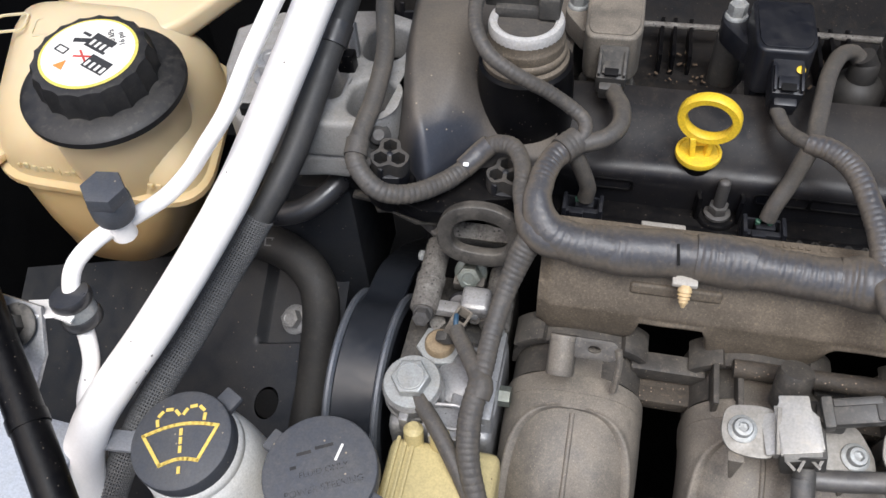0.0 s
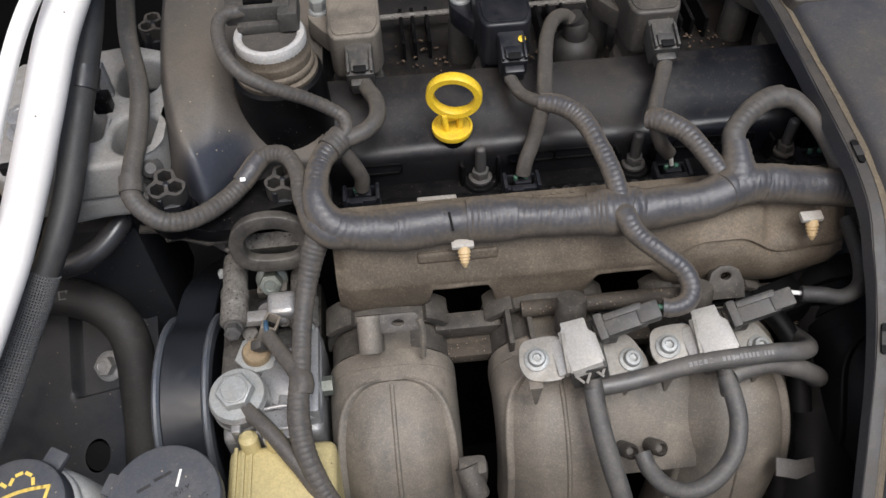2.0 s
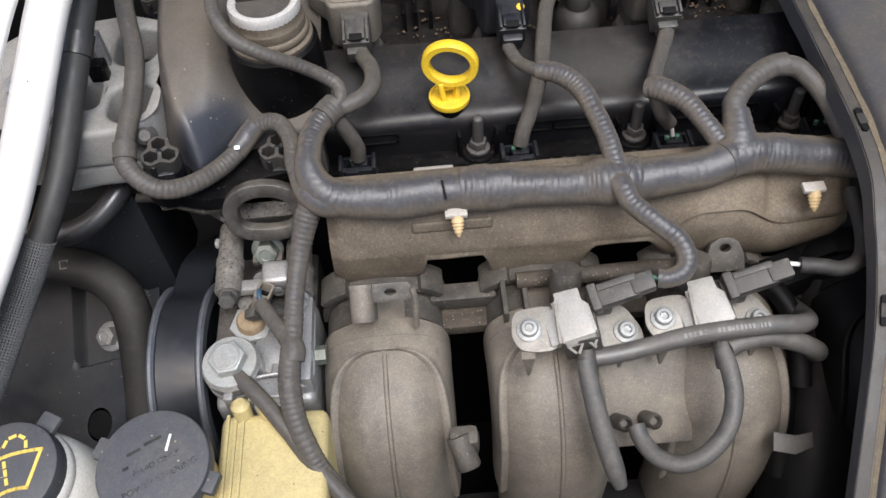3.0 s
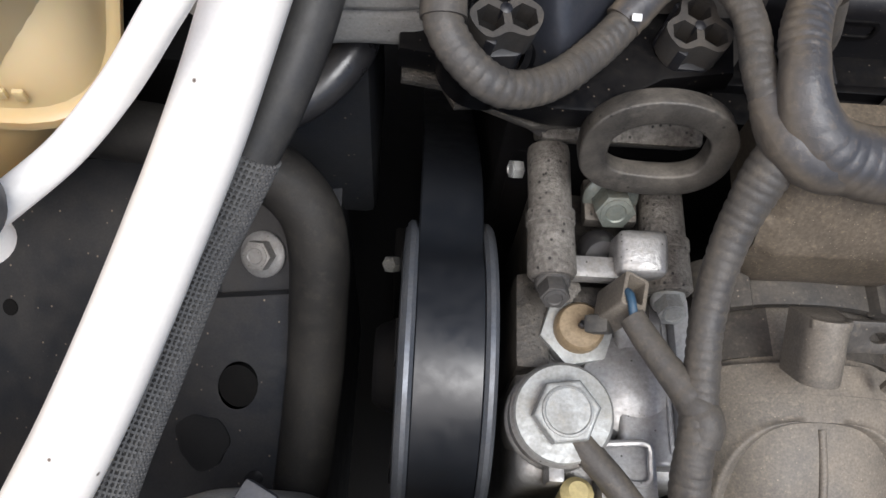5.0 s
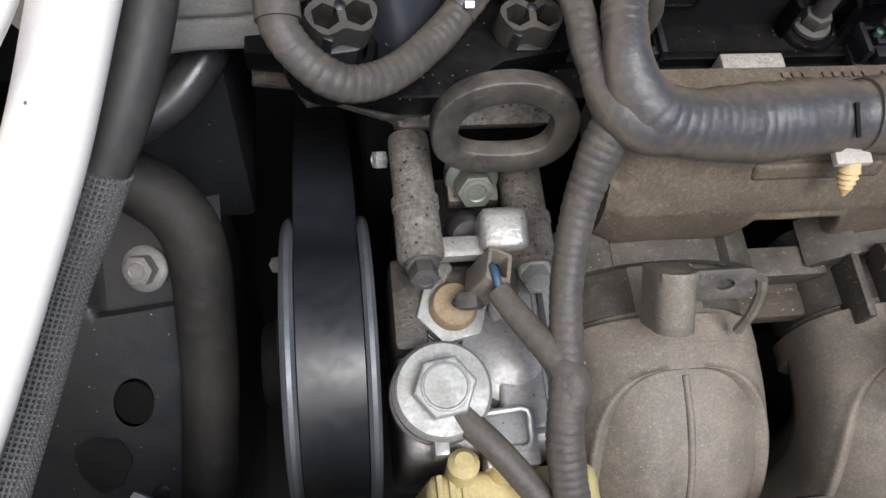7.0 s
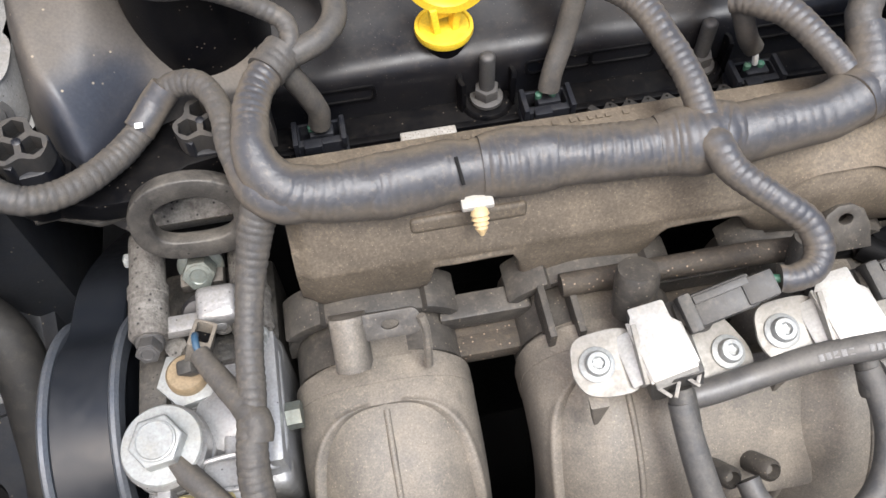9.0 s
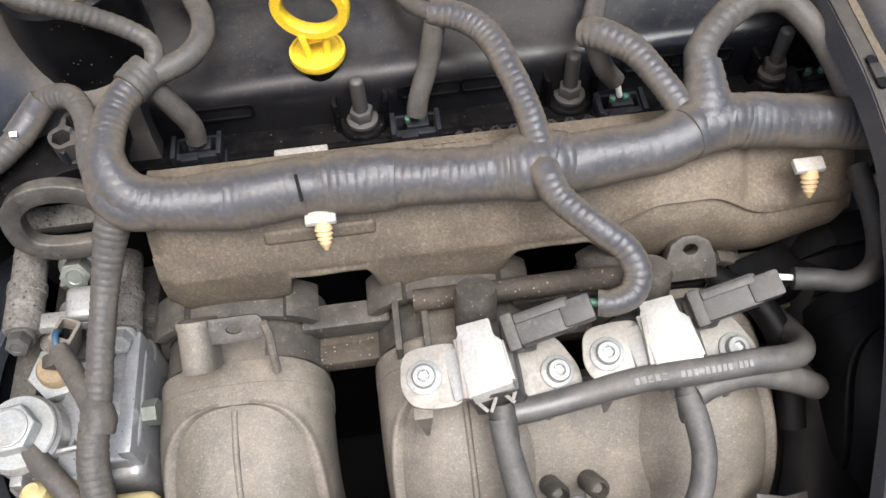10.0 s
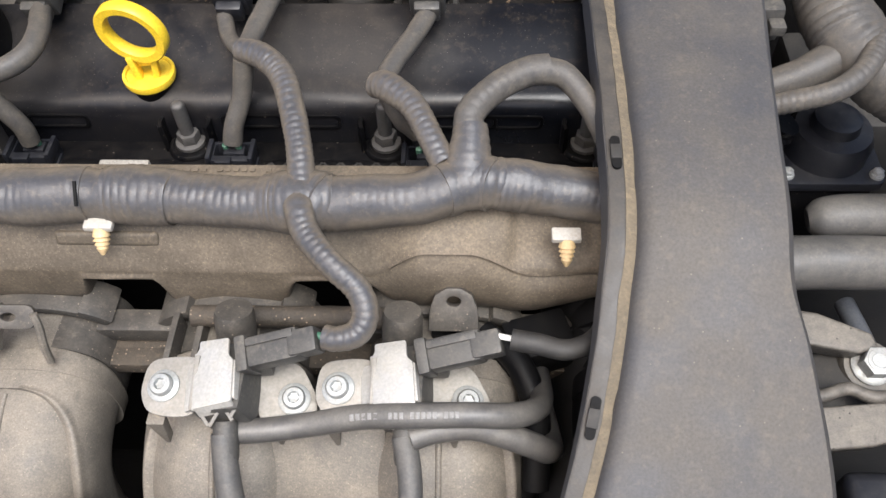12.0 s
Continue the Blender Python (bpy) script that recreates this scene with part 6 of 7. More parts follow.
part("bolt_under", lathe([(0.0075, 0), (0.0075, 0.008), (0.006, 0.010)], axes((-0.1815, -0.024, -0.024), (0, -0.5, 0.6)), 18), M_RUBBER, eye)

side_bolt = thing("bolt", (-0.2085, 0.003, -0.02), "small zinc bolt head by the timing case", "bolt")
bolt_parts(side_bolt, axes((-0.2085, 0.003, -0.0185), (-0.9, -0.2, 0.3)), 0.0058, 0.004)

# ---------------------------------------------------------------- fluid reservoirs
res = thing("steering_fluid_reservoir", (-0.19, -0.14, -0.12), "cream plastic steering fluid reservoir with a slate-grey cap", "reservoir")
part("body", box((0.060, 0.062, 0.080), Matrix.Translation((-0.174, -0.136, -0.0715)), 0.006, 3, 0.96), M_CREAM, res)
for dx in (-0.0245, -0.0205, -0.0165):
    part("moulded_rib", box((0.0022, 0.058, 0.0025), Matrix.Translation((-0.174 + dx, -0.136, -0.0312)), 0.001), M_CREAM, res)
for dx, dy in ((-0.010, -0.106), (0.004, -0.1065)):
    part("nozzle", lathe([(0.0052, -0.010), (0.0052, 0.004), (0.0030, 0.0065)], axes((-0.181 + dx, dy, -0.028), (0, 0.2, 1)), 16), M_CREAM, res)
part("neck", lathe([(0.024, -0.09), (0.024, -0.012)], Matrix.Translation((-0.2245, -0.1445, 0)), 36), M_CREAM, res)
mcap = axes((-0.2245, -0.1445, -0.0105), (0.0, -0.10, 1))
c = part("cap", lathe([(0.0262, 0.0), (0.0276, 0.001), (0.0278, 0.009), (0.0272, 0.0102), (0.0255, 0.0108), (0.0040, 0.0108)], mcap, 48), M_CAPGREY, res)
for a in (2.75, -0.35):
    part("cap_tab", box((0.010, 0.011, 0.006), mcap @ Matrix.Rotation(a, 4, "Z") @ Matrix.Translation((0.0280, 0, 0.0048)), 0.0015), M_CAPGREY, c)
mt = mcap @ Matrix.Translation((0, 0, 0.0106)) @ Matrix.Rotation(radians(25), 4, "Z")
text_mesh("POWER STEERING", 0.0046, mt @ Matrix.Translation((0.001, -0.0085, 0)), c, M_CAPBLACK)
text_mesh("FLUID ONLY", 0.0042, mt @ Matrix.Translation((0.002, -0.0005, 0)), c, M_CAPBLACK)
bars(c, mt, [(-0.006, 0.010, 0.007, 0.0016), (0.004, 0.011, 0.009, 0.0016), (-0.012, 0.004, 0.003, 0.0016)], M_CAPBLACK)
part("scratch", box((0.0012, 0.0085, 0.0003), mt @ Matrix.Translation((0.0105, 0.0062, 0.0004)) @ Matrix.Rotation(-0.6, 4, "Z")), M_LABEL, c, "pale scratch")

wash = thing("washer_bottle", (-0.30, -0.14, -0.14), "white washer bottle neck with a slate-grey cap and yellow wiper sign", "washer bottle")
mw = axes((-0.2985, -0.1395, -0.0145), (-0.05, -0.12, 1))
part("neck", lathe([(0.0310, -0.14), (0.0308, -0.05), (0.0302, -0.030), (0.0290, -0.017), (0.0270, -0.010), (0.0245, -0.006), (0.0242, 0.0)], mw, 44), M_NECK, wash)
part("neck_rim", lathe([(0.0262, -0.010), (0.0268, -0.008), (0.0268, -0.003), (0.0250, 0.0)], mw, 40), M_NECK, wash)
c = part("cap", lathe([(0.0246, -0.004), (0.0256, -0.003), (0.0260, 0.007), (0.0254, 0.0092), (0.0240, 0.0100), (0.0040, 0.0102)], mw, 48), M_CAPGREY, wash)
part("cap_tab", box((0.0120, 0.0115, 0.0045), mw @ Matrix.Rotation(radians(62), 4, "Z") @ Matrix.Translation((0.0285, 0, 0.0015)), 0.0018), M_CAPGREY, c)
part("cap_strap", prism(eased([(-0.3470, -0.1385), (-0.3420, -0.1495), (-0.3245, -0.1480), (-0.3200, -0.1520), (-0.3230, -0.1300), (-0.3290, -0.1372)], 0.002), 0.0030, Matrix.Translation((0, 0, -0.0165)), 0.0008), M_STRAP, c, "pale grey cap strap")
mg = mw @ Matrix.Translation((0.0, 0.0, 0.0102)) @ Matrix.Rotation(radians(18), 4, "Z")


def stroke(pts, w=0.0017):
    return joined(*[box((math.dist(a, b) + w * 0.8, w, 0.0004), mg @ Matrix.Translation(((a[0] + b[0]) / 2, (a[1] + b[1]) / 2, 0.0002)) @ Matrix.Rotation(math.atan2(b[1] - a[1], b[0] - a[0]), 4, "Z")) for a, b in zip(pts, pts[1:])])


fan_top = [(-0.0190 + 0.038 * k / 12, 0.0040 + 0.0035 * math.sin(math.pi * k / 12)) for k in range(13)]
fan_low = [(-0.0095 + 0.019 * k / 8, -0.0125 + 0.002 * math.sin(math.pi * k / 8)) for k in range(9)]
part("wiper_sign", joined(stroke(fan_top), stroke(fan_low), stroke([fan_top[0], fan_low[0]]), stroke([fan_top[-1], fan_low[-1]])), M_PRINT, c, "yellow printed windscreen outline")
for y in (0.0045, 0.0, -0.0045, -0.0150):
    part("sign_dash", stroke([(0.0004, y), (0.0004, y - 0.0022)]), M_PRINT, c)
for sx in (-1, 1):
    arcp = [(sx * (0.0065 + 0.0058 * math.cos(a)), 0.0105 + 0.0058 * math.sin(a)) for a in [radians(-20 + 25 * k) for k in range(9)]]
    for k in (0, 2, 4, 6):
        part("sign_dash", stroke(arcp[k:k + 2]), M_PRINT, c)

# expansion tank
tank = thing("expansion_tank", (-0.38, 0.0, -0.06), "yellowed translucent coolant expansion tank with a black screw cap", "expansion tank")


def moulded(rings, r):
    """Stacked four-cornered outlines with rounded corners: (z, front left, front right, back right, back left)."""
    bm = bmesh.new()
    rows = [[bm.verts.new((x, y, z)) for x, y in eased(corners, r, 8)] for z, *corners in rings]
    n = len(rows[0])
    for a, b in zip(rows, rows[1:]):
        for k in range(n):
            bm.faces.new((a[k], a[(k + 1) % n], b[(k + 1) % n], b[k]))
    bm.faces.new(rows[0][::-1])
    bm.faces.new(rows[-1])
    bmesh.ops.recalc_face_normals(bm, faces=bm.faces)
    return bm


part("lower_shell", moulded([(-0.035, (-0.424, -0.010), (-0.381, -0.010), (-0.378, 0.060), (-0.430, 0.060)), (-0.033, (-0.432, -0.020), (-0.371, -0.019), (-0.369, 0.066), (-0.440, 0.066)), (-0.027, (-0.438, -0.0255), (-0.364, -0.0245), (-0.364, 0.070), (-0.446, 0.070)),
                             (0.0, (-0.444, -0.0260), (-0.347, -0.0265), (-0.358, 0.080), (-0.470, 0.080)), (0.026, (-0.450, -0.0235), (-0.330, -0.0265), (-0.353, 0.088), (-0.486, 0.088)), (0.034, (-0.454, -0.022), (-0.323, -0.0265), (-0.350, 0.092), (-0.494, 0.092))], 0.034), M_TANK, tank)
part("seam", moulded([(0.0335, (-0.455, -0.0235), (-0.321, -0.0285), (-0.348, 0.094), (-0.496, 0.094)), (0.0350, (-0.457, -0.0255), (-0.319, -0.0305), (-0.346, 0.096), (-0.498, 0.096)), (0.0385, (-0.457, -0.0255), (-0.319, -0.0305), (-0.346, 0.096), (-0.498, 0.096)), (0.0400, (-0.455, -0.0235), (-0.321, -0.0285), (-0.348, 0.094), (-0.496, 0.094))], 0.034), M_TANK, tank)
part("upper_shell", moulded([(0.0395, (-0.453, -0.0215), (-0.323, -0.0265), (-0.350, 0.092), (-0.494, 0.092)), (0.054, (-0.451, -0.0200), (-0.326, -0.0250), (-0.352, 0.092), (-0.492, 0.092)), (0.064, (-0.448, -0.0160), (-0.331, -0.0200), (-0.356, 0.090), (-0.489, 0.090)),
                             (0.074, (-0.443, -0.0080), (-0.339, -0.0100), (-0.362, 0.086), (-0.484, 0.088)), (0.082, (-0.436, 0.004), (-0.349, 0.002), (-0.368, 0.082), (-0.476, 0.084)), (0.087, (-0.426, 0.018), (-0.360, 0.014), (-0.374, 0.076), (-0.464, 0.078)), (0.0885, (-0.415, 0.030), (-0.370, 0.026), (-0.380, 0.068), (-0.450, 0.070))], 0.030), M_TANK, tank)
for k in range(18):
    part("embossed_mark", box((0.0030 if k % 5 else 0.0013, 0.0014, 0.0028 + 0.0008 * (k % 3)), Matrix.Translation((-0.4330 + 0.0052 * k, -0.0212 - 0.0046 * k / 17, 0.0470 + 0.0008 * math.sin(2 * k))), 0.0004), M_TANK, tank)
mk_ = axes((-0.3700, -0.002, 0.1110), (0.05, -0.10, 1))
part("neck", lathe([(0.0350, -0.068), (0.0362, -0.052), (0.0362, -0.036), (0.0352, -0.022), (0.034, -0.012)], mk_, 48), M_TANK, tank)
part("wing", prism(eased([(-0.385, 0.050), (-0.362, 0.066), (-0.332, 0.135), (-0.40, 0.170), (-0.47, 0.10)], 0.012), 0.014, Matrix.Translation((0, 0, 0.072)), 0.004, 3), M_TANK, tank)
part("ear", prism(eased([(-0.482, -0.020), (-0.452, -0.028), (-0.444, -0.004), (-0.482, 0.012)], 0.010), 0.005, Matrix.Translation((0, 0, 0.0420)), 0.0015), M_TANK, tank)
for px in (-0.462, -0.436):
    part("embossed_frame", prism(rounded(0.020, 0.018, 0.004, 4), 0.0012, axes((px, 0.052, 0.0868), (0, 0, 1), (1, 0.3, 0)), holes=[rounded(0.0175, 0.0155, 0.003, 4)]), M_TANK, tank)
cap = part("cap", lathe([(0.0300, -0.012), (0.0296, 0.0), (0.0282, 0.0042), (0.0262, 0.0048), (0.0040, 0.0046)], mk_, 72, fn=lambda a, i: 1 + (0.034 * max(-0.4, math.sin(18 * a)) if i < 3 else 0)), M_CAPBLACK, tank, "black ribbed screw cap")
part("skirt", lathe([(0.0300, -0.0165), (0.0405, -0.0195), (0.0425, -0.0185), (0.0425, -0.0150), (0.0405, -0.0130), (0.0300, -0.0105)], mk_, 64), M_CAPBLACK, tank)
part("label_rim", lathe([(0.0040, 0.0046), (0.0245, 0.0048), (0.0247, 0.0052), (0.0235, 0.0053)], mk_, 48), M_LABELYEL, cap)
part("label", lathe([(0.0030, 0.0050), (0.0232, 0.0054), (0.0232, 0.0056), (0.0030, 0.0056)], mk_, 48), M_LABEL, cap, "white warning label")
ml = mk_ @ Matrix.Translation((0, 0, 0.0057)) @ Matrix.Rotation(radians(-150), 4, "Z")
text_mesh("110 kPa", 0.0042, ml @ Matrix.Translation((-0.0125, -0.006, 0)) @ Matrix.Rotation(radians(-90), 4, "Z"), cap, M_INK)
text_mesh("16 psi", 0.0042, ml @ Matrix.Translation((-0.0170, -0.004, 0)) @ Matrix.Rotation(radians(-90), 4, "Z"), cap, M_INK)
mi = mk_ @ Matrix.Translation((0, 0, 0.0056)) @ Matrix.Rotation(radians(-22), 4, "Z")
for px, py, w, hh, turn, ink in [(0.001, 0.0075, 0.014, 0.010, 0, M_INK), (0.0105, -0.004, 0.014, 0.009, 0, M_INK), (-0.009, 0.0045, 0.009, 0.0028, 0.5, M_INK), (-0.010, 0.009, 0.005, 0.0018, 0, M_INK),
                                 (0.0, -0.0035, 0.010, 0.0012, 0.5, M_RED), (0.0, -0.0035, 0.010, 0.0011, -0.5, M_RED)] + [(-0.003 + 0.0035 * k, 0.0062, 0.0015, 0.004, 0, M_LABEL) for k in range(4)] + [(0.0055 + 0.0035 * k, -0.0055, 0.0015, 0.004, 0, M_LABEL) for k in range(4)]:
    part("sign", box((w, hh, 0.0008 if ink is M_LABEL else 0.0005), mi @ Matrix.Translation((px, py, 0)) @ Matrix.Rotation(turn, 4, "Z")), ink, cap)
part("sign", prism([(-0.003, -0.003), (0.003, -0.003), (0.0, 0.003)], 0.0004, mi @ Matrix.Translation((-0.005, -0.013, 0))), M_ORANGE, cap)
part("sign", prism(rounded(0.007, 0.0045, 0.0004, 2, -0.013, -0.0055), 0.0004, mi, holes=[rounded(0.0056, 0.0031, 0.0003, 2, -0.013, -0.0055)]), M_INK, cap)

tank.matrix_basis = Matrix.Translation((0.0067, 0.0174, -0.0215)) @ Matrix.Scale(1.06, 4) @ tank.matrix_basis

# ---------------------------------------------------------------- air-conditioning pipes
pipe = thing("refrigerant_pipe", (-0.29, -0.05, 0.0), "thick white-painted aluminium refrigerant pipe with chipped paint", "pipe")
part("pipe", tube([(-0.2120, 0.150, 0.190), (-0.2360, 0.1073, 0.1636), (-0.2500, 0.0785, 0.1463), (-0.2622, 0.0503, 0.1285), (-0.2725, 0.0230, 0.1063), (-0.2845, -0.0035, 0.0810), (-0.2960, -0.0330, 0.0590), (-0.3096, -0.0670, 0.0397), (-0.3230, -0.0990, 0.0238), (-0.3360, -0.1248, 0.0105), (-0.3465, -0.1425, -0.0045), (-0.3512, -0.1564, -0.0228), (-0.350, -0.166, -0.06), (-0.348, -0.175, -0.14)], 0.0102, seg=32), M_WHITE, pipe)
sleeve = thing("sleeved_hose", (-0.29, -0.05, -0.02), "dark grey rubber hose running into a woven mesh sleeve", "hose")
SLV = [(-0.2440, 0.130, 0.152), (-0.2520, 0.105, 0.134), (-0.2548, 0.0860, 0.1205), (-0.2565, 0.0740, 0.1120), (-0.2620, 0.0508, 0.0955), (-0.2676, 0.0260, 0.0785), (-0.2740, 0.0015, 0.0605), (-0.2815, -0.0160, 0.0470), (-0.2900, -0.0290, 0.0350)]
part("hose", tube([(*p, 0.0074) for p in SLV], 0.0074, seg=24), M_OLDHOSE, sleeve)
part("hose_band", tube([(-0.2602, 0.0585, 0.1010), (-0.2625, 0.0490, 0.0942)], 0.0086, seg=24), M_RUBBER, sleeve)
MESHP = [(-0.2892, -0.0278, 0.0362), (-0.2968, -0.0390, 0.0245), (-0.3055, -0.0525, 0.0125), (-0.3160, -0.0811, -0.0010), (-0.3240, -0.1060, -0.0090), (-0.3320, -0.132, -0.022), (-0.3420, -0.165, -0.046), (-0.3460, -0.19, -0.09)]


def braid(i, s):
    out = []
    for k in range(192):
        a = 2 * math.pi * k / 192
        w = math.sin(17 * a + s * 1900) * math.sin(17 * a - s * 1900)
        r = 0.0082 - 0.0018 * sst(0.45, 0.62, w) - 0.0003 * sst(0.1, -0.6, w)
        out.append((r * math.cos(a), r * math.sin(a)))
    return out


part("mesh_sleeve", sweep(smooth_path(MESHP, 0.00035), braid), M_SLEEVE, sleeve, "dark woven mesh sleeve", soft=60)

thin = thing("service_pipe", (-0.31, -0.1, 0.03), "thin white-painted service pipe with a capped valve", "pipe")
part("pipe", tube([(-0.2050, 0.130, 0.205), (-0.2300, 0.1001, 0.1856), (-0.2501, 0.0709, 0.1660), (-0.2690, 0.0380, 0.1470), (-0.2810, 0.0030, 0.1260), (-0.2900, -0.0225, 0.1065), (-0.3005, -0.0335, 0.0925), (-0.3110, -0.0400, 0.0790), (-0.3225, -0.0500, 0.0695), (-0.3335, -0.0620, 0.0670), (-0.3467, -0.0755, 0.0645), (-0.3555, -0.0880, 0.0590), (-0.3570, -0.0970, 0.0520), (-0.3545, -0.1040, 0.0430), (-0.3530, -0.108, 0.032), (-0.3505, -0.118, 0.016), (-0.356, -0.132, -0.006), (-0.36, -0.142, -0.05)], 0.0043, seg=20), M_WHITE, thin)
mv = axes((-0.3385, -0.0690, 0.066), (0.10, -0.06, 1)) @ Matrix.Scale(1.02, 4)
v = part("valve", lathe([(0.0062, -0.006), (0.0060, 0.004), (0.0050, 0.006), (0.0066, 0.008), (0.0066, 0.012)], mv, 24), M_WHITE, thin)
part("valve_cap", lathe([(0.0090, 0.009), (0.0098, 0.012), (0.0098, 0.020), (0.0090, 0.022)], mv, 32), M_CAPGREY, v, "slate-blue plastic valve cap")
part("valve_hex", prism(hexagon(0.0178, 10), 0.0085, mv @ Matrix.Translation((0, 0, 0.0215)), 0.0012), M_CAPGREY, v)
bracket = thing("pipe_clamp", (-0.36, -0.11, 0.02), "zinc pipe clamp with rubber lining on a bolted bracket", "clamp")
mcl = axes((-0.3545, -0.1040, 0.0420), (-0.10, 0.12, 1))
for z in (-0.0095, 0.0035):
    part("rubber_band", lathe([(0.0055, 0.0), (0.0094, 0.0005), (0.0100, 0.002), (0.0100, 0.0048), (0.0094, 0.0062), (0.0055, 0.0066)], mcl @ Matrix.Translation((0, 0, z)), 28), M_RUBBER, bracket)
part("clamp_loop", lathe([(0.0056, 0.0), (0.0088, 0.0), (0.0088, 0.0070), (0.0056, 0.0070), (0.0056, 0.0)], mcl @ Matrix.Translation((0, 0, -0.0032)), 24), M_ZINC, bracket)
strap_bend = smooth_path([(-0.3500, -0.1075, 0.0455), (-0.3560, -0.1070, 0.0470), (-0.3600, -0.1060, 0.0445), (-0.3640, -0.1080, 0.0450), (-0.3720, -0.1130, 0.0490)], 0.002)
part("clamp_strap", sweep(strap_bend, lambda i, s: [(-0.0075, -0.0009), (0.0075, -0.0009), (0.0075, 0.0009), (-0.0075, 0.0009)]), M_WHITE, bracket, "bright bent metal strap")
part("mount_plate", prism([(-0.040, -0.012), (0.012, -0.042), (0.016, -0.010), (0.010, 0.012), (-0.04, 0.018)], 0.003, axes((-0.3740, -0.1200, 0.0430), (-0.05, -0.6, 0.8)), 0.0008), M_ALU, bracket)
bolt_parts(bracket, axes((-0.3740, -0.1220, 0.0480), (-0.05, -0.55, 0.83)), 0.0105, 0.006, 0.0108, M_STEEL)
stay = thing("bonnet_stay", (-0.34, -0.17, 0.02), "black rubber-sleeved bonnet stay in the front corner", "stay")
part("sleeve", tube([(-0.4022, -0.1001, 0.0730), (-0.3730, -0.1333, 0.0580), (-0.3469, -0.1630, 0.0440), (-0.3232, -0.1908, 0.0300), (-0.3101, -0.2066, 0.0210)], 0.0085, seg=24), M_BLACK, stay)
part("band", tube([(-0.3469, -0.1630, 0.0440), (-0.3432, -0.1672, 0.0420)], 0.0092, seg=24), M_BLACK, stay)
solo("slam_panel", box((0.10, 0.16, 0.004), Matrix.Translation((-0.400, -0.222, 0.0)) @ Matrix.Rotation(0.2, 4, "Y"), 0.0015), M_BODY, "grey-blue painted front panel edge", "panel", kind="structure")

# ---------------------------------------------------------------- chassis leg, its hose and the engine mount
def sheet_z(x, y):
    return -0.141 + 0.63 * (y + 0.048) + 0.30 * (x + 0.32)


def sheet(u, v):
    x = -0.57 + 0.292 * u
    y = -0.27 + 0.315 * v
    z = sheet_z(x, y)
    z -= 0.012 * sst(-0.296, -0.286, x)
    pocket = sst(-0.338, -0.332, x) * sst(-0.012, -0.007, y)
    z -= 0.012 * pocket
    z += 0.0008 * noise.noise(V(x * 25, y * 25, 1))
    return V(x, y, z)


def sheet_mesh():
    bm = heightfield(137, 110, sheet, -0.33)
    bm.faces.ensure_lookup_table()
    gone = [f for f in bm.faces if (f.calc_center_median() - V(-0.3206, -0.0477, f.calc_center_median().z)).length < 0.0088 and abs(f.calc_center_median().z + 0.141) < 0.03]
    rim = set()
    bmesh.ops.delete(bm, geom=gone, context="FACES")
    for v in bm.verts:
        d = V(v.co.x + 0.3206, v.co.y + 0.0477, 0)
        if v.is_boundary and d.length < 0.013 and v.co.z > -0.2:
            q = V(-0.3206, -0.0477, 0) + d.normalized() * 0.0096
            v.co = V(q.x, q.y, sheet_z(q.x, q.y))
    return bm


leg = thing("chassis_leg", (-0.36, -0.1, -0.33), "dark painted chassis leg with a round access hole", "chassis leg")
part("panel", sheet_mesh(), M_SHEET, leg)
part("hole_liner", lathe([(0.0098, 0.0), (0.0100, -0.02), (0.0100, -0.05), (0.002, -0.052)], axes((-0.3206, -0.0477, -0.1418), (-0.25, -0.5, 0.83)), 32), M_PIT, leg)
part("stain", lathe([(0.0135, -0.002), (0.0132, 0.0006), (0.002, 0.0008)], axes((-0.3370, -0.0700, sheet_z(-0.3370, -0.0700) + 0.0004), (-0.25, -0.5, 0.83)), 48, fn=lambda a, i: 1 + 0.08 * math.sin(3 * a) + 0.03 * math.sin(7 * a + 1)), M_STAIN, leg, "dark oil stain")
part("stain", lathe([(0.0045, 0), (0.0042, 0.0003), (0.001, 0.0004)], axes((-0.3120, -0.0860, sheet_z(-0.3120, -0.0860) + 0.0004), (-0.25, -0.5, 0.83)), 18, fn=lambda a, i: 1 + 0.2 * math.sin(2 * a)), M_STAIN, leg)
part("small_hole", lathe([(0.0042, 0), (0.0040, 0.0003), (0.001, 0.0002)], axes((-0.4360, -0.0120, sheet_z(-0.4360, -0.0120) + 0.0006), (-0.25, -0.5, 0.83)), 18), M_PIT, leg)
tower = part("tower", box((0.060, 0.07, 0.12), Matrix.Translation((-0.293, 0.070, -0.065)), 0.005), M_SHEET, leg)
part("tower_back", box((0.20, 0.06, 0.2), Matrix.Translation((-0.40, 0.10, -0.16)), 0.006), M_PIT, leg)
b = thing("bolt", (-0.3122, 0.0077, -0.113), "zinc hexagon bolt with a wide washer in the pressed pocket", "bolt")
bolt_parts(b, axes((-0.3122, 0.0070, sheet_z(-0.3122, 0.0070) - 0.0115), (-0.25, -0.5, 0.83)), 0.0125, 0.007, 0.0108, M_CAST, M_ALU)
hose = thing("coolant_hose", (-0.29, -0.03, -0.13), "wide brown-dusted rubber coolant hose bent over the chassis leg", "hose")
part("hose", tube([(-0.375, 0.034, -0.058), (-0.345, 0.030, -0.056), (-0.318, 0.0245, -0.0565), (-0.2990, 0.0165, -0.0600), (-0.2870, 0.0065, -0.0690), (-0.2832, -0.0060, -0.0840), (-0.2838, -0.0250, -0.1070), (-0.2850, -0.0450, -0.1280), (-0.289, -0.08, -0.157), (-0.295, -0.13, -0.19), (-0.30, -0.18, -0.22)], 0.0126, seg=28), M_HOSE, hose)
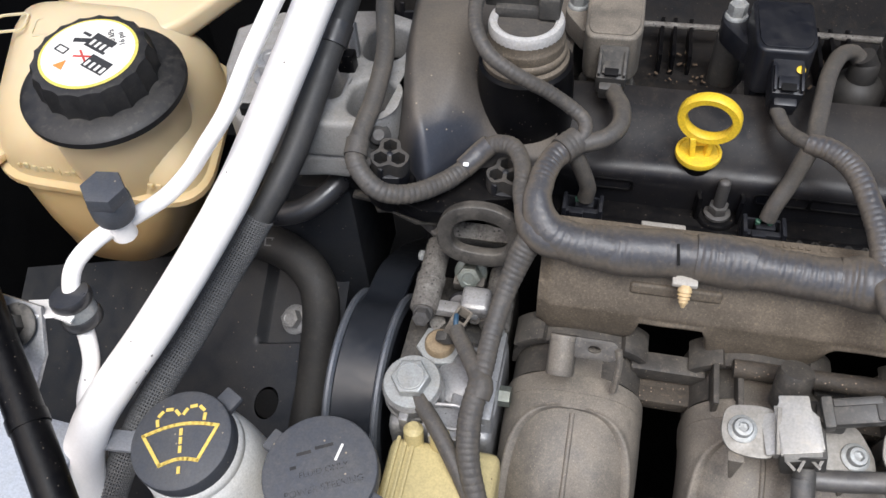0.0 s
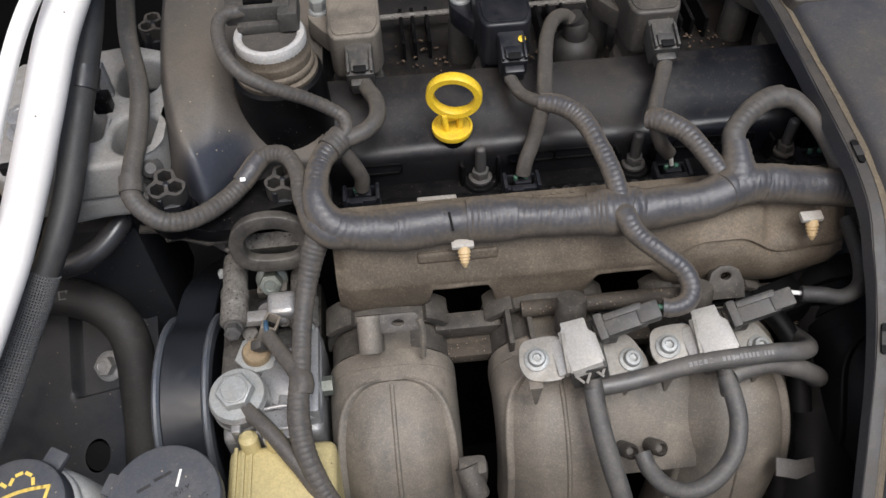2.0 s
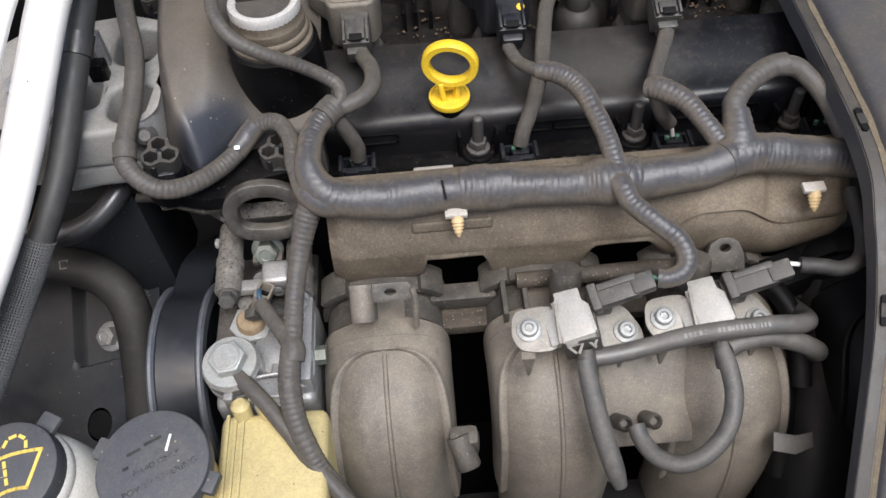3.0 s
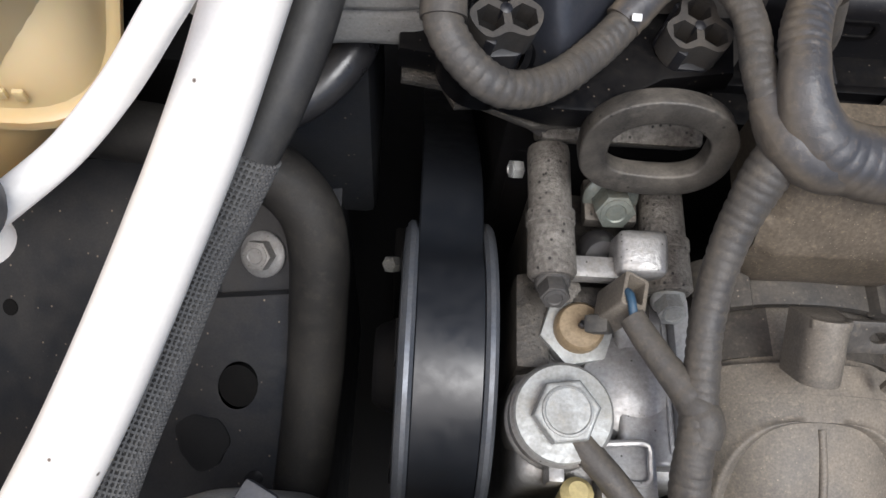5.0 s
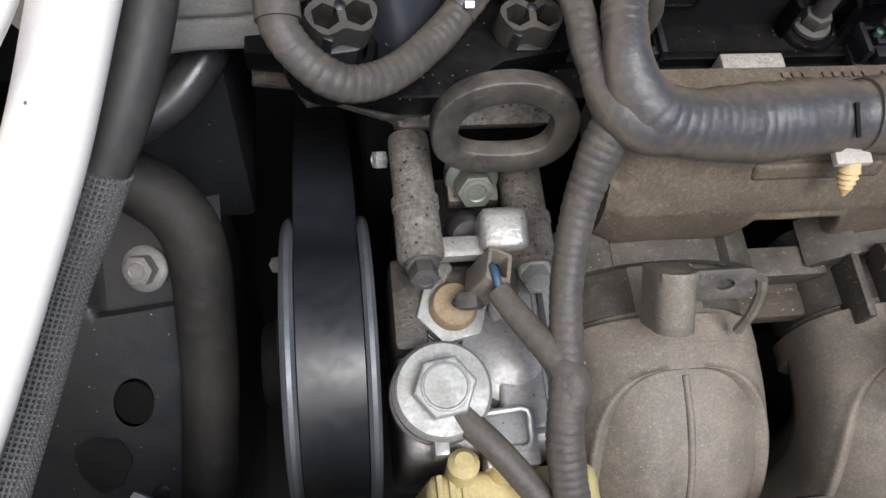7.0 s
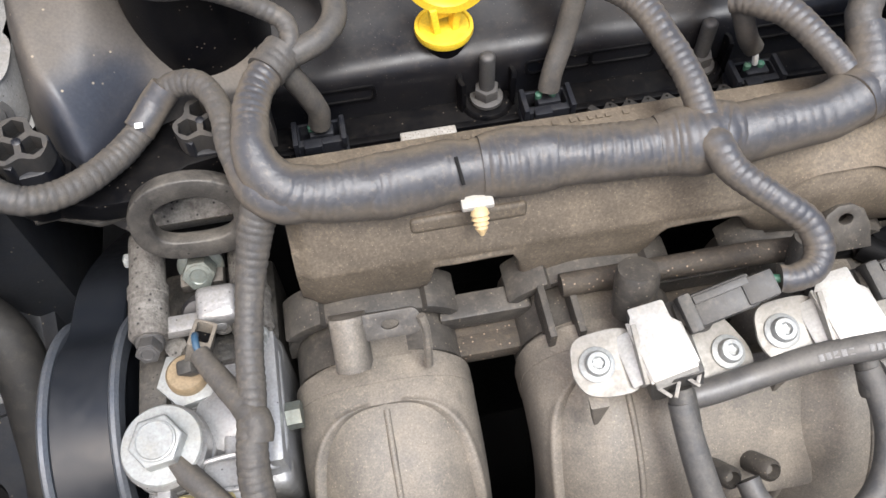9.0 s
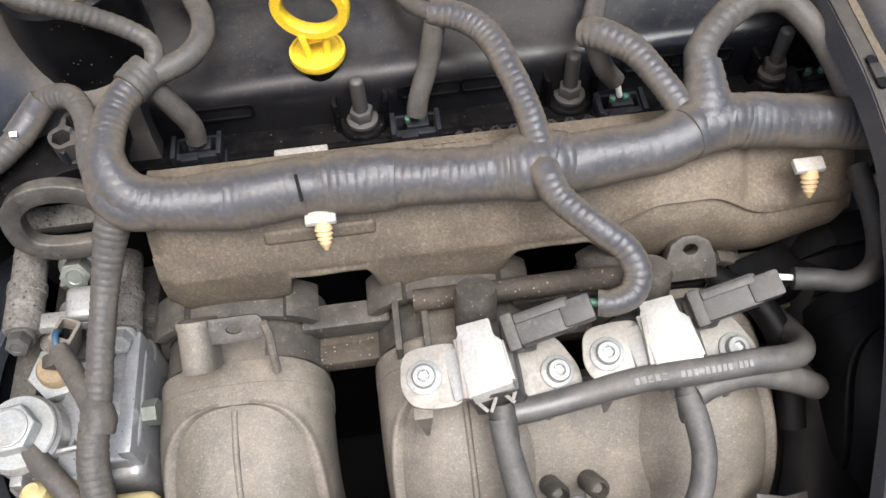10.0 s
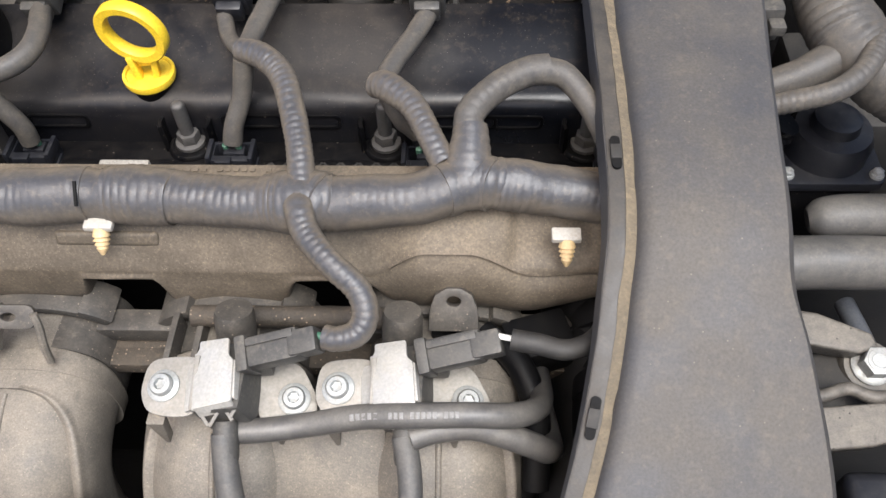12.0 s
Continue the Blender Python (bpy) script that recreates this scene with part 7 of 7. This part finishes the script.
bars(hose, axes((-0.3200, 0.0190, -0.0455), (0.1, -0.45, 0.85), (1, 0.1, 0)), [(0.0, 0.0025, 0.006, 0.0008), (0.0, -0.0025, 0.006, 0.0008), (-0.0025, 0.0, 0.0008, 0.005), (0.002, 0.0, 0.0008, 0.005)], M_HOSEPRINT)

mount = thing("engine_mount", (-0.275, 0.07, -0.01), "cast aluminium engine mount arm with deep pockets", "engine mount")
top = [(-0.336, 0.060), (-0.322, 0.026), (-0.306, 0.012), (-0.290, 0.010), (-0.276, 0.018), (-0.254, 0.0190), (-0.238, 0.0215), (-0.229, 0.032), (-0.225, 0.070), (-0.230, 0.115), (-0.255, 0.125), (-0.320, 0.115), (-0.342, 0.095)]
part("arm", prism(top, 0.026, Matrix.Translation((0, 0, 0.039)), 0.0035, 3, holes=[rounded(0.026, 0.032, 0.0125, 8, -0.2425, 0.043), rounded(0.026, 0.034, 0.0120, 8, -0.2470, 0.0925), rounded(0.011, 0.024, 0.005, 5, -0.2665, 0.052), rounded(0.010, 0.016, 0.004, 4, -0.2700, 0.090)]), M_MOUNT, mount)
part("front_wall", prism(eased([(-0.288, 0.0165), (-0.268, 0.0200), (-0.246, 0.0205), (-0.234, 0.0285), (-0.236, 0.05), (-0.288, 0.05)], 0.004), 0.019, Matrix.Translation((0, 0, 0.021)), 0.005, 3), M_MOUNT, mount)
# black floor stands in for the shade deep inside the pockets
part("pocket_floor", box((0.085, 0.09, 0.01), Matrix.Translation((-0.272, 0.072, 0.034)), 0.002), M_RUBBER, mount)
part("bolt_boss", lathe([(0.025, 0.03), (0.0245, 0.062), (0.022, 0.0675), (0.018, 0.0680)], Matrix.Translation((-0.302, 0.043, 0)), 36), M_MOUNT, mount)
part("slot", box((0.020, 0.005, 0.010), Matrix.Translation((-0.300, 0.0205, 0.0655)), 0.0015), M_PIT, mount)
bolt_parts(mount, axes((-0.3005, 0.050, 0.0685), (0, 0, 1)), 0.0160, 0.010, 0.0122, M_ALU)
part("yellow_mark", box((0.006, 0.004, 0.002), Matrix.Translation((-0.298, 0.078, 0.0665)), 0.0006), M_YELLOW, mount)
part("sensor_clip", box((0.006, 0.005, 0.022), Matrix.Translation((-0.2615, 0.078, 0.076)), 0.0012), M_ALU, mount)
part("sensor_clip", box((0.010, 0.008, 0.012), Matrix.Translation((-0.2625, 0.066, 0.070)), 0.0012), M_BLACK, mount)
part("rubber_ring", tube([(-0.325, 0.010, -0.002), (-0.305, 0.008, -0.004), (-0.285, 0.014, -0.002), (-0.270, 0.028, 0.004), (-0.262, 0.045, 0.010)], 0.0072, seg=18), M_RUBBER, mount)
part("side_screw", lathe([(0.0075, 0), (0.0075, 0.003), (0.005, 0.005), (0.005, 0.010), (0.003, 0.012)], axes((-0.2360, 0.026, 0.052), (0.3, -0.6, 0.7)), 20), M_STUD, mount)
bolt_parts(thing("bolt", (-0.256, 0.018, -0.16), "small bolt end in the dark beside the pulley", "bolt"), axes((-0.252, 0.012, -0.13), (-0.6, -0.4, 0.7)), 0.007, 0.006)
part("bolt_stay", box((0.01, 0.02, 0.18), Matrix.Translation((-0.2485, 0.024, -0.225)), 0.002), M_PIT, engine)


# ---------------------------------------------------------------- air duct over the gearbox side
duct = thing("air_duct", (0.17, 0.0, -0.02), "grey dusty plastic air duct with a slotted edge flange", "air duct")
SPINE = [(0.24, 0.060, 0.139), (0.12, 0.070, 0.1402), (0.06, 0.0695, 0.1404), (0.0, 0.067, 0.1405), (-0.03, 0.0645, 0.1400), (-0.055, 0.059, 0.1390), (-0.075, 0.0495, 0.1362), (-0.095, 0.0395, 0.1330), (-0.12, 0.0255, 0.1275), (-0.15, 0.0065, 0.1185), (-0.2, -0.03, 0.104), (-0.27, -0.09, 0.088)]
WIDTH = [0.088, 0.082, 0.0755, 0.0685, 0.0665, 0.0665, 0.0690, 0.0765, 0.0865, 0.0975, 0.110, 0.120]


def duct_mesh():
    path, s = smooth_path([(x, y, z, w) for (y, z, x), w in zip(SPINE, WIDTH)], 0.004)
    bm = bmesh.new()
    rows = []
    for x, y, z, w in path:
        sec = [(-0.0012, -0.010), (0.0, 0.0), (0.0012, 0.0008), (0.0072, 0.0006), (0.0082, -0.0010), (0.0098, -0.0010), (0.0112, 0.0030), (0.0132, 0.0056), (0.0165, 0.0068), (0.03, 0.0075), (w - 0.012, 0.0072), (w - 0.003, 0.0055), (w, 0.0010), (w + 0.0012, -0.010), (w + 0.0014, -0.030), (w - 0.001, -0.030), (w - 0.002, -0.008), (0.02, -0.004), (0.008, -0.006)]
        rows.append([bm.verts.new((x + a + 0.0004 * noise.noise(V(y * 40, a * 90, 0)), y, z + b + 0.0006 * noise.noise(V(a * 50, y * 30, 2)))) for a, b in sec])
    for a, b in zip(rows, rows[1:]):
        n = len(a)
        for k in range(n):
            bm.faces.new((a[k], a[(k + 1) % n], b[(k + 1) % n], b[k]))
    bm.faces.new(rows[0][::-1])
    bm.faces.new(rows[-1])
    bmesh.ops.recalc_face_normals(bm, faces=bm.faces)
    return bm


part("shell", duct_mesh(), M_DUCT, duct)
edge = [(x + 0.0038, y, z + 0.0006) for y, z, x in SPINE]
part("edge_flange", sweep(smooth_path(edge, 0.006), lambda i, s: [(-0.0042, 0.0), (-0.0036, 0.0008), (0.0024, 0.0008), (0.0034, 0.0005), (0.0034, -0.0006), (-0.0042, -0.0008)]), M_EDGE, duct, "brown dirty edge flange")
mud = [(x + 0.0080, y, z + 0.0009) for y, z, x in SPINE]
part("mud_line", sweep(smooth_path(mud, 0.004), lambda i, s: [(-0.0026 + 0.0012 * noise.noise(V(s * 60, 0, 0)), -0.0002), (-0.0006, 0.0005), (0.0016 + 0.0010 * noise.noise(V(s * 70, 3, 0)), 0.0010), (0.0, -0.0008)]), M_DIRTLINE, duct, "line of dried mud along the crease")
for (x0, y0, z0), (x1, y1, z1) in (((0.1438, -0.0150, 0.0665), (0.1438, -0.0300, 0.0650)), ((0.1338, -0.1080, 0.0330), (0.1308, -0.1210, 0.0255))):
    d = V(x1 - x0, y1 - y0, z1 - z0)
    m = axes(((x0 + x1) / 2, (y0 + y1) / 2, (z0 + z1) / 2 + 0.0016), V(1, 0, 0).cross(d) * (-1 if V(1, 0, 0).cross(d).z < 0 else 1), d)
    part("slot", prism(rounded(d.length, 0.0036, 0.0016, 4), 0.0012, m @ Matrix.Translation((0, 0, -0.0002))), M_PIT, duct)
    part("slot_bridge", box((d.length * 0.45, 0.0042, 0.0016), m @ Matrix.Translation((0, 0, 0.0008)), 0.0005), M_HOSE, duct)

# parts under the duct, its shade put into their black
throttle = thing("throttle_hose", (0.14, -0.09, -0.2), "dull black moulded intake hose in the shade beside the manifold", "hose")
part("hose", tube([(0.150, 0.0, -0.035), (0.152, -0.035, -0.050), (0.150, -0.065, -0.066), (0.140, -0.10, -0.085), (0.130, -0.14, -0.11), (0.12, -0.18, -0.16)], 0.028, seg=32), M_DUCTSHADE, throttle)
part("hose_bead", tube([(0.151, -0.030, -0.049), (0.1515, -0.036, -0.052)], 0.0305, seg=32), M_DUCTSHADE, throttle)
part("rib_pipe", tube([(0.118, -0.075, -0.04), (0.113, -0.10, -0.06), (0.110, -0.14, -0.10)], 0.008, seg=18), M_DUCTSHADE, throttle)
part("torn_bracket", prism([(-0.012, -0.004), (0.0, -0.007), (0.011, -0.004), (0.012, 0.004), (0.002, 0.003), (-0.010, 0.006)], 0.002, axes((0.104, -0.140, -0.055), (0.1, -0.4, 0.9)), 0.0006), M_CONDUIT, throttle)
blocks = thing("sensor_block", (0.14, -0.03, -0.06), "dusty black plastic plugs below the wiring tray, darkened for shade", "connector")
part("plug", box((0.030, 0.022, 0.020), Matrix.Translation((0.120, -0.050, -0.030)) @ Matrix.Rotation(0.3, 4, "Z"), 0.003), M_DUCTSHADE, blocks)
part("plug", box((0.026, 0.018, 0.018), Matrix.Translation((0.148, -0.046, -0.034)) @ Matrix.Rotation(-0.3, 4, "Z"), 0.003), M_DUCTSHADE, blocks)
part("plug", lathe([(0.012, -0.02), (0.012, 0.006), (0.008, 0.010), (0.003, 0.010)], Matrix.Translation((0.106, -0.056, -0.034)), 24), M_DUCTSHADE, blocks)
part("lead", tube([(0.095, -0.05, -0.02), (0.11, -0.065, -0.02), (0.118, -0.085, -0.03), (0.118, -0.11, -0.05)], 0.006, seg=14), M_DUCTSHADE, blocks)

# ---------------------------------------------------------------- beyond the duct
gear = thing("gearbox", (0.29, 0.0, -0.3), "near-black gearbox casing beside the engine", "gearbox")
part("casing", box((0.20, 0.34, 0.16), Matrix.Translation((0.31, 0.04, -0.20)), 0.012, 3), M_PIT, gear)
part("shelf", box((0.12, 0.08, 0.06), Matrix.Translation((0.33, 0.12, -0.05)), 0.006), M_HOSE, gear)

big = thing("corrugated_loom", (0.26, 0.06, 0.0), "thick dusty corrugated wiring conduit with a taped branch", "wiring loom")
part("conduit", tube([(0.262, 0.20, 0.078), (0.256, 0.14, 0.074), (0.251, 0.100, 0.068), (0.250, 0.072, 0.062), (0.256, 0.054, 0.056)], 0.0150, "rings", 30), M_CONDUIT, big)
part("wrap", tube([(0.250, 0.074, 0.062, 0.0154), (0.257, 0.054, 0.056, 0.0160), (0.272, 0.038, 0.050, 0.0160), (0.300, 0.022, 0.042, 0.016), (0.34, 0.012, 0.035, 0.016)], 0.0165, "tape", 26, seed=41), M_CONDUIT, big)
part("arm", tube([(0.262, 0.056, 0.055, 0.0095), (0.246, 0.0465, 0.053, 0.0085), (0.230, 0.0400, 0.049, 0.0075), (0.205, 0.034, 0.043, 0.0075)], 0.0105, "rough", 22), M_CONDUIT, big)
part("lead", tube([(0.263, 0.046, 0.066, 0.0052), (0.253, 0.030, 0.063, 0.0050), (0.240, 0.0205, 0.060, 0.0048), (0.224, 0.0185, 0.056, 0.0047), (0.205, 0.020, 0.049, 0.0046)], 0.0054, "rings", 14), M_CONDUIT, big)
part("grey_plug", box((0.014, 0.030, 0.018), Matrix.Translation((0.2185, 0.074, 0.062)), 0.003), M_CONN, big)
part("grey_plug_clip", box((0.007, 0.007, 0.005), Matrix.Translation((0.2215, 0.056, 0.064)), 0.001), M_CONN, big)

dome_box = thing("sensor_housing", (0.272, 0.05, -0.07), "glossy black round housing on a square flange with two screws", "housing")
part("flange", prism(rounded(0.054, 0.046, 0.006, 5), 0.006, Matrix.Translation((0.272, 0.062, -0.026)), 0.0012), M_CLEAN, dome_box)
part("skirt", prism(rounded(0.050, 0.042, 0.006, 5), 0.05, Matrix.Translation((0.272, 0.062, -0.078)), 0.0012), M_BLACK, dome_box)
part("dome", lathe([(0.0215, -0.021), (0.0212, -0.010), (0.0190, -0.005), (0.0125, -0.0035), (0.0115, 0.002), (0.009, 0.003)], Matrix.Translation((0.273, 0.0645, 0)), 40), M_CLEAN, dome_box)
for dx in (-0.0225, 0.0225):
    bolt_parts(dome_box, Matrix.Translation((0.272 + dx, 0.0450, -0.020)), 0.0048, 0.0022, 0.0036, M_ZINC)
part("bellows", lathe([(0.009, 0), (0.010, 0.003), (0.008, 0.005), (0.010, 0.008), (0.008, 0.010), (0.009, 0.014)], axes((0.238, 0.058, -0.008), (0.4, 0, 1)), 20), M_BLACK, dome_box)

elbow = thing("rubber_grommet", (0.277, 0.02, -0.045), "slate-grey rounded rubber grommet on a grey plate", "grommet")
part("body", tube([(0.256, 0.0205, -0.026, 0.006), (0.260, 0.0205, -0.025, 0.0095), (0.266, 0.0205, -0.024, 0.0110), (0.278, 0.0208, -0.023, 0.0112), (0.298, 0.021, -0.023, 0.0112)], 0.011, seg=24), M_GREYHOSE, elbow)
part("spigot", tube([(0.290, 0.021, -0.023), (0.32, 0.021, -0.025)], 0.006, seg=16), M_CLIP, elbow)
part("plate", box((0.045, 0.018, 0.004), Matrix.Translation((0.262, 0.010, -0.038)), 0.001), M_CONN, elbow)
bars(elbow, Matrix.Translation((0.254, 0.0065, -0.0358)), [(-0.004 + 0.0024 * k, 0, 0.0014, 0.003) for k in range(5)], M_HOSEPRINT)

solo("vent_hose", tube([(0.16, -0.02, -0.045), (0.205, -0.008, -0.035), (0.240, -0.0045, -0.029), (0.275, -0.0040, -0.028), (0.34, -0.005, -0.03)], 0.0132, seg=30), M_GREYHOSE, "wide grey rubber hose beside the cast bracket", "hose")

brk = thing("cast_bracket", (0.26, -0.05, -0.11), "grey cast bracket with a large bright bolt", "bracket")
part("upper_arm", prism([(-0.060, 0.010), (-0.020, 0.004), (0.004, -0.006), (0.006, -0.013), (-0.004, -0.016), (-0.060, -0.006)], 0.012, axes((0.275, -0.026, -0.052), (0.0, -0.25, 0.97)), 0.002, 3), M_STEEL, brk)
part("web", box((0.060, 0.030, 0.010), Matrix.Translation((0.245, -0.052, -0.062)), 0.002), M_HOSE, brk)
part("lower_arm", prism([(-0.06, 0.008), (0.03, 0.016), (0.03, 0.002), (0.0, -0.006), (-0.06, -0.012)], 0.010, axes((0.268, -0.080, -0.058), (0.0, -0.25, 0.97)), 0.002, 3), M_STEEL, brk)
part("rib", tube([(0.230, -0.070, -0.046), (0.250, -0.066, -0.045), (0.262, -0.062, -0.046), (0.272, -0.066, -0.046), (0.288, -0.064, -0.048)], 0.0032, seg=12), M_STEEL, brk)
part("boss", lathe([(0.0150, -0.03), (0.0145, -0.004), (0.0125, 0.0), (0.006, 0.0004)], axes((0.2800, -0.0455, -0.0545), (0, -0.25, 0.97)), 30), M_STEEL, brk)
bolt_parts(brk, axes((0.2800, -0.0455, -0.0540), (0, -0.25, 0.97)), 0.0130, 0.008, 0.0098, M_ZINC)
part("rod", tube([(0.285, 0.0, -0.07), (0.287, -0.035, -0.065), (0.288, -0.07, -0.065)], 0.0052, seg=14), M_PULLEY, brk)
dark = thing("relay_box", (0.275, -0.11, -0.11), "smooth black plastic box below the bracket", "box")
part("shell", box((0.05, 0.035, 0.05), Matrix.Translation((0.286, -0.108, -0.095)), 0.006, 3), M_CLEAN, dark)
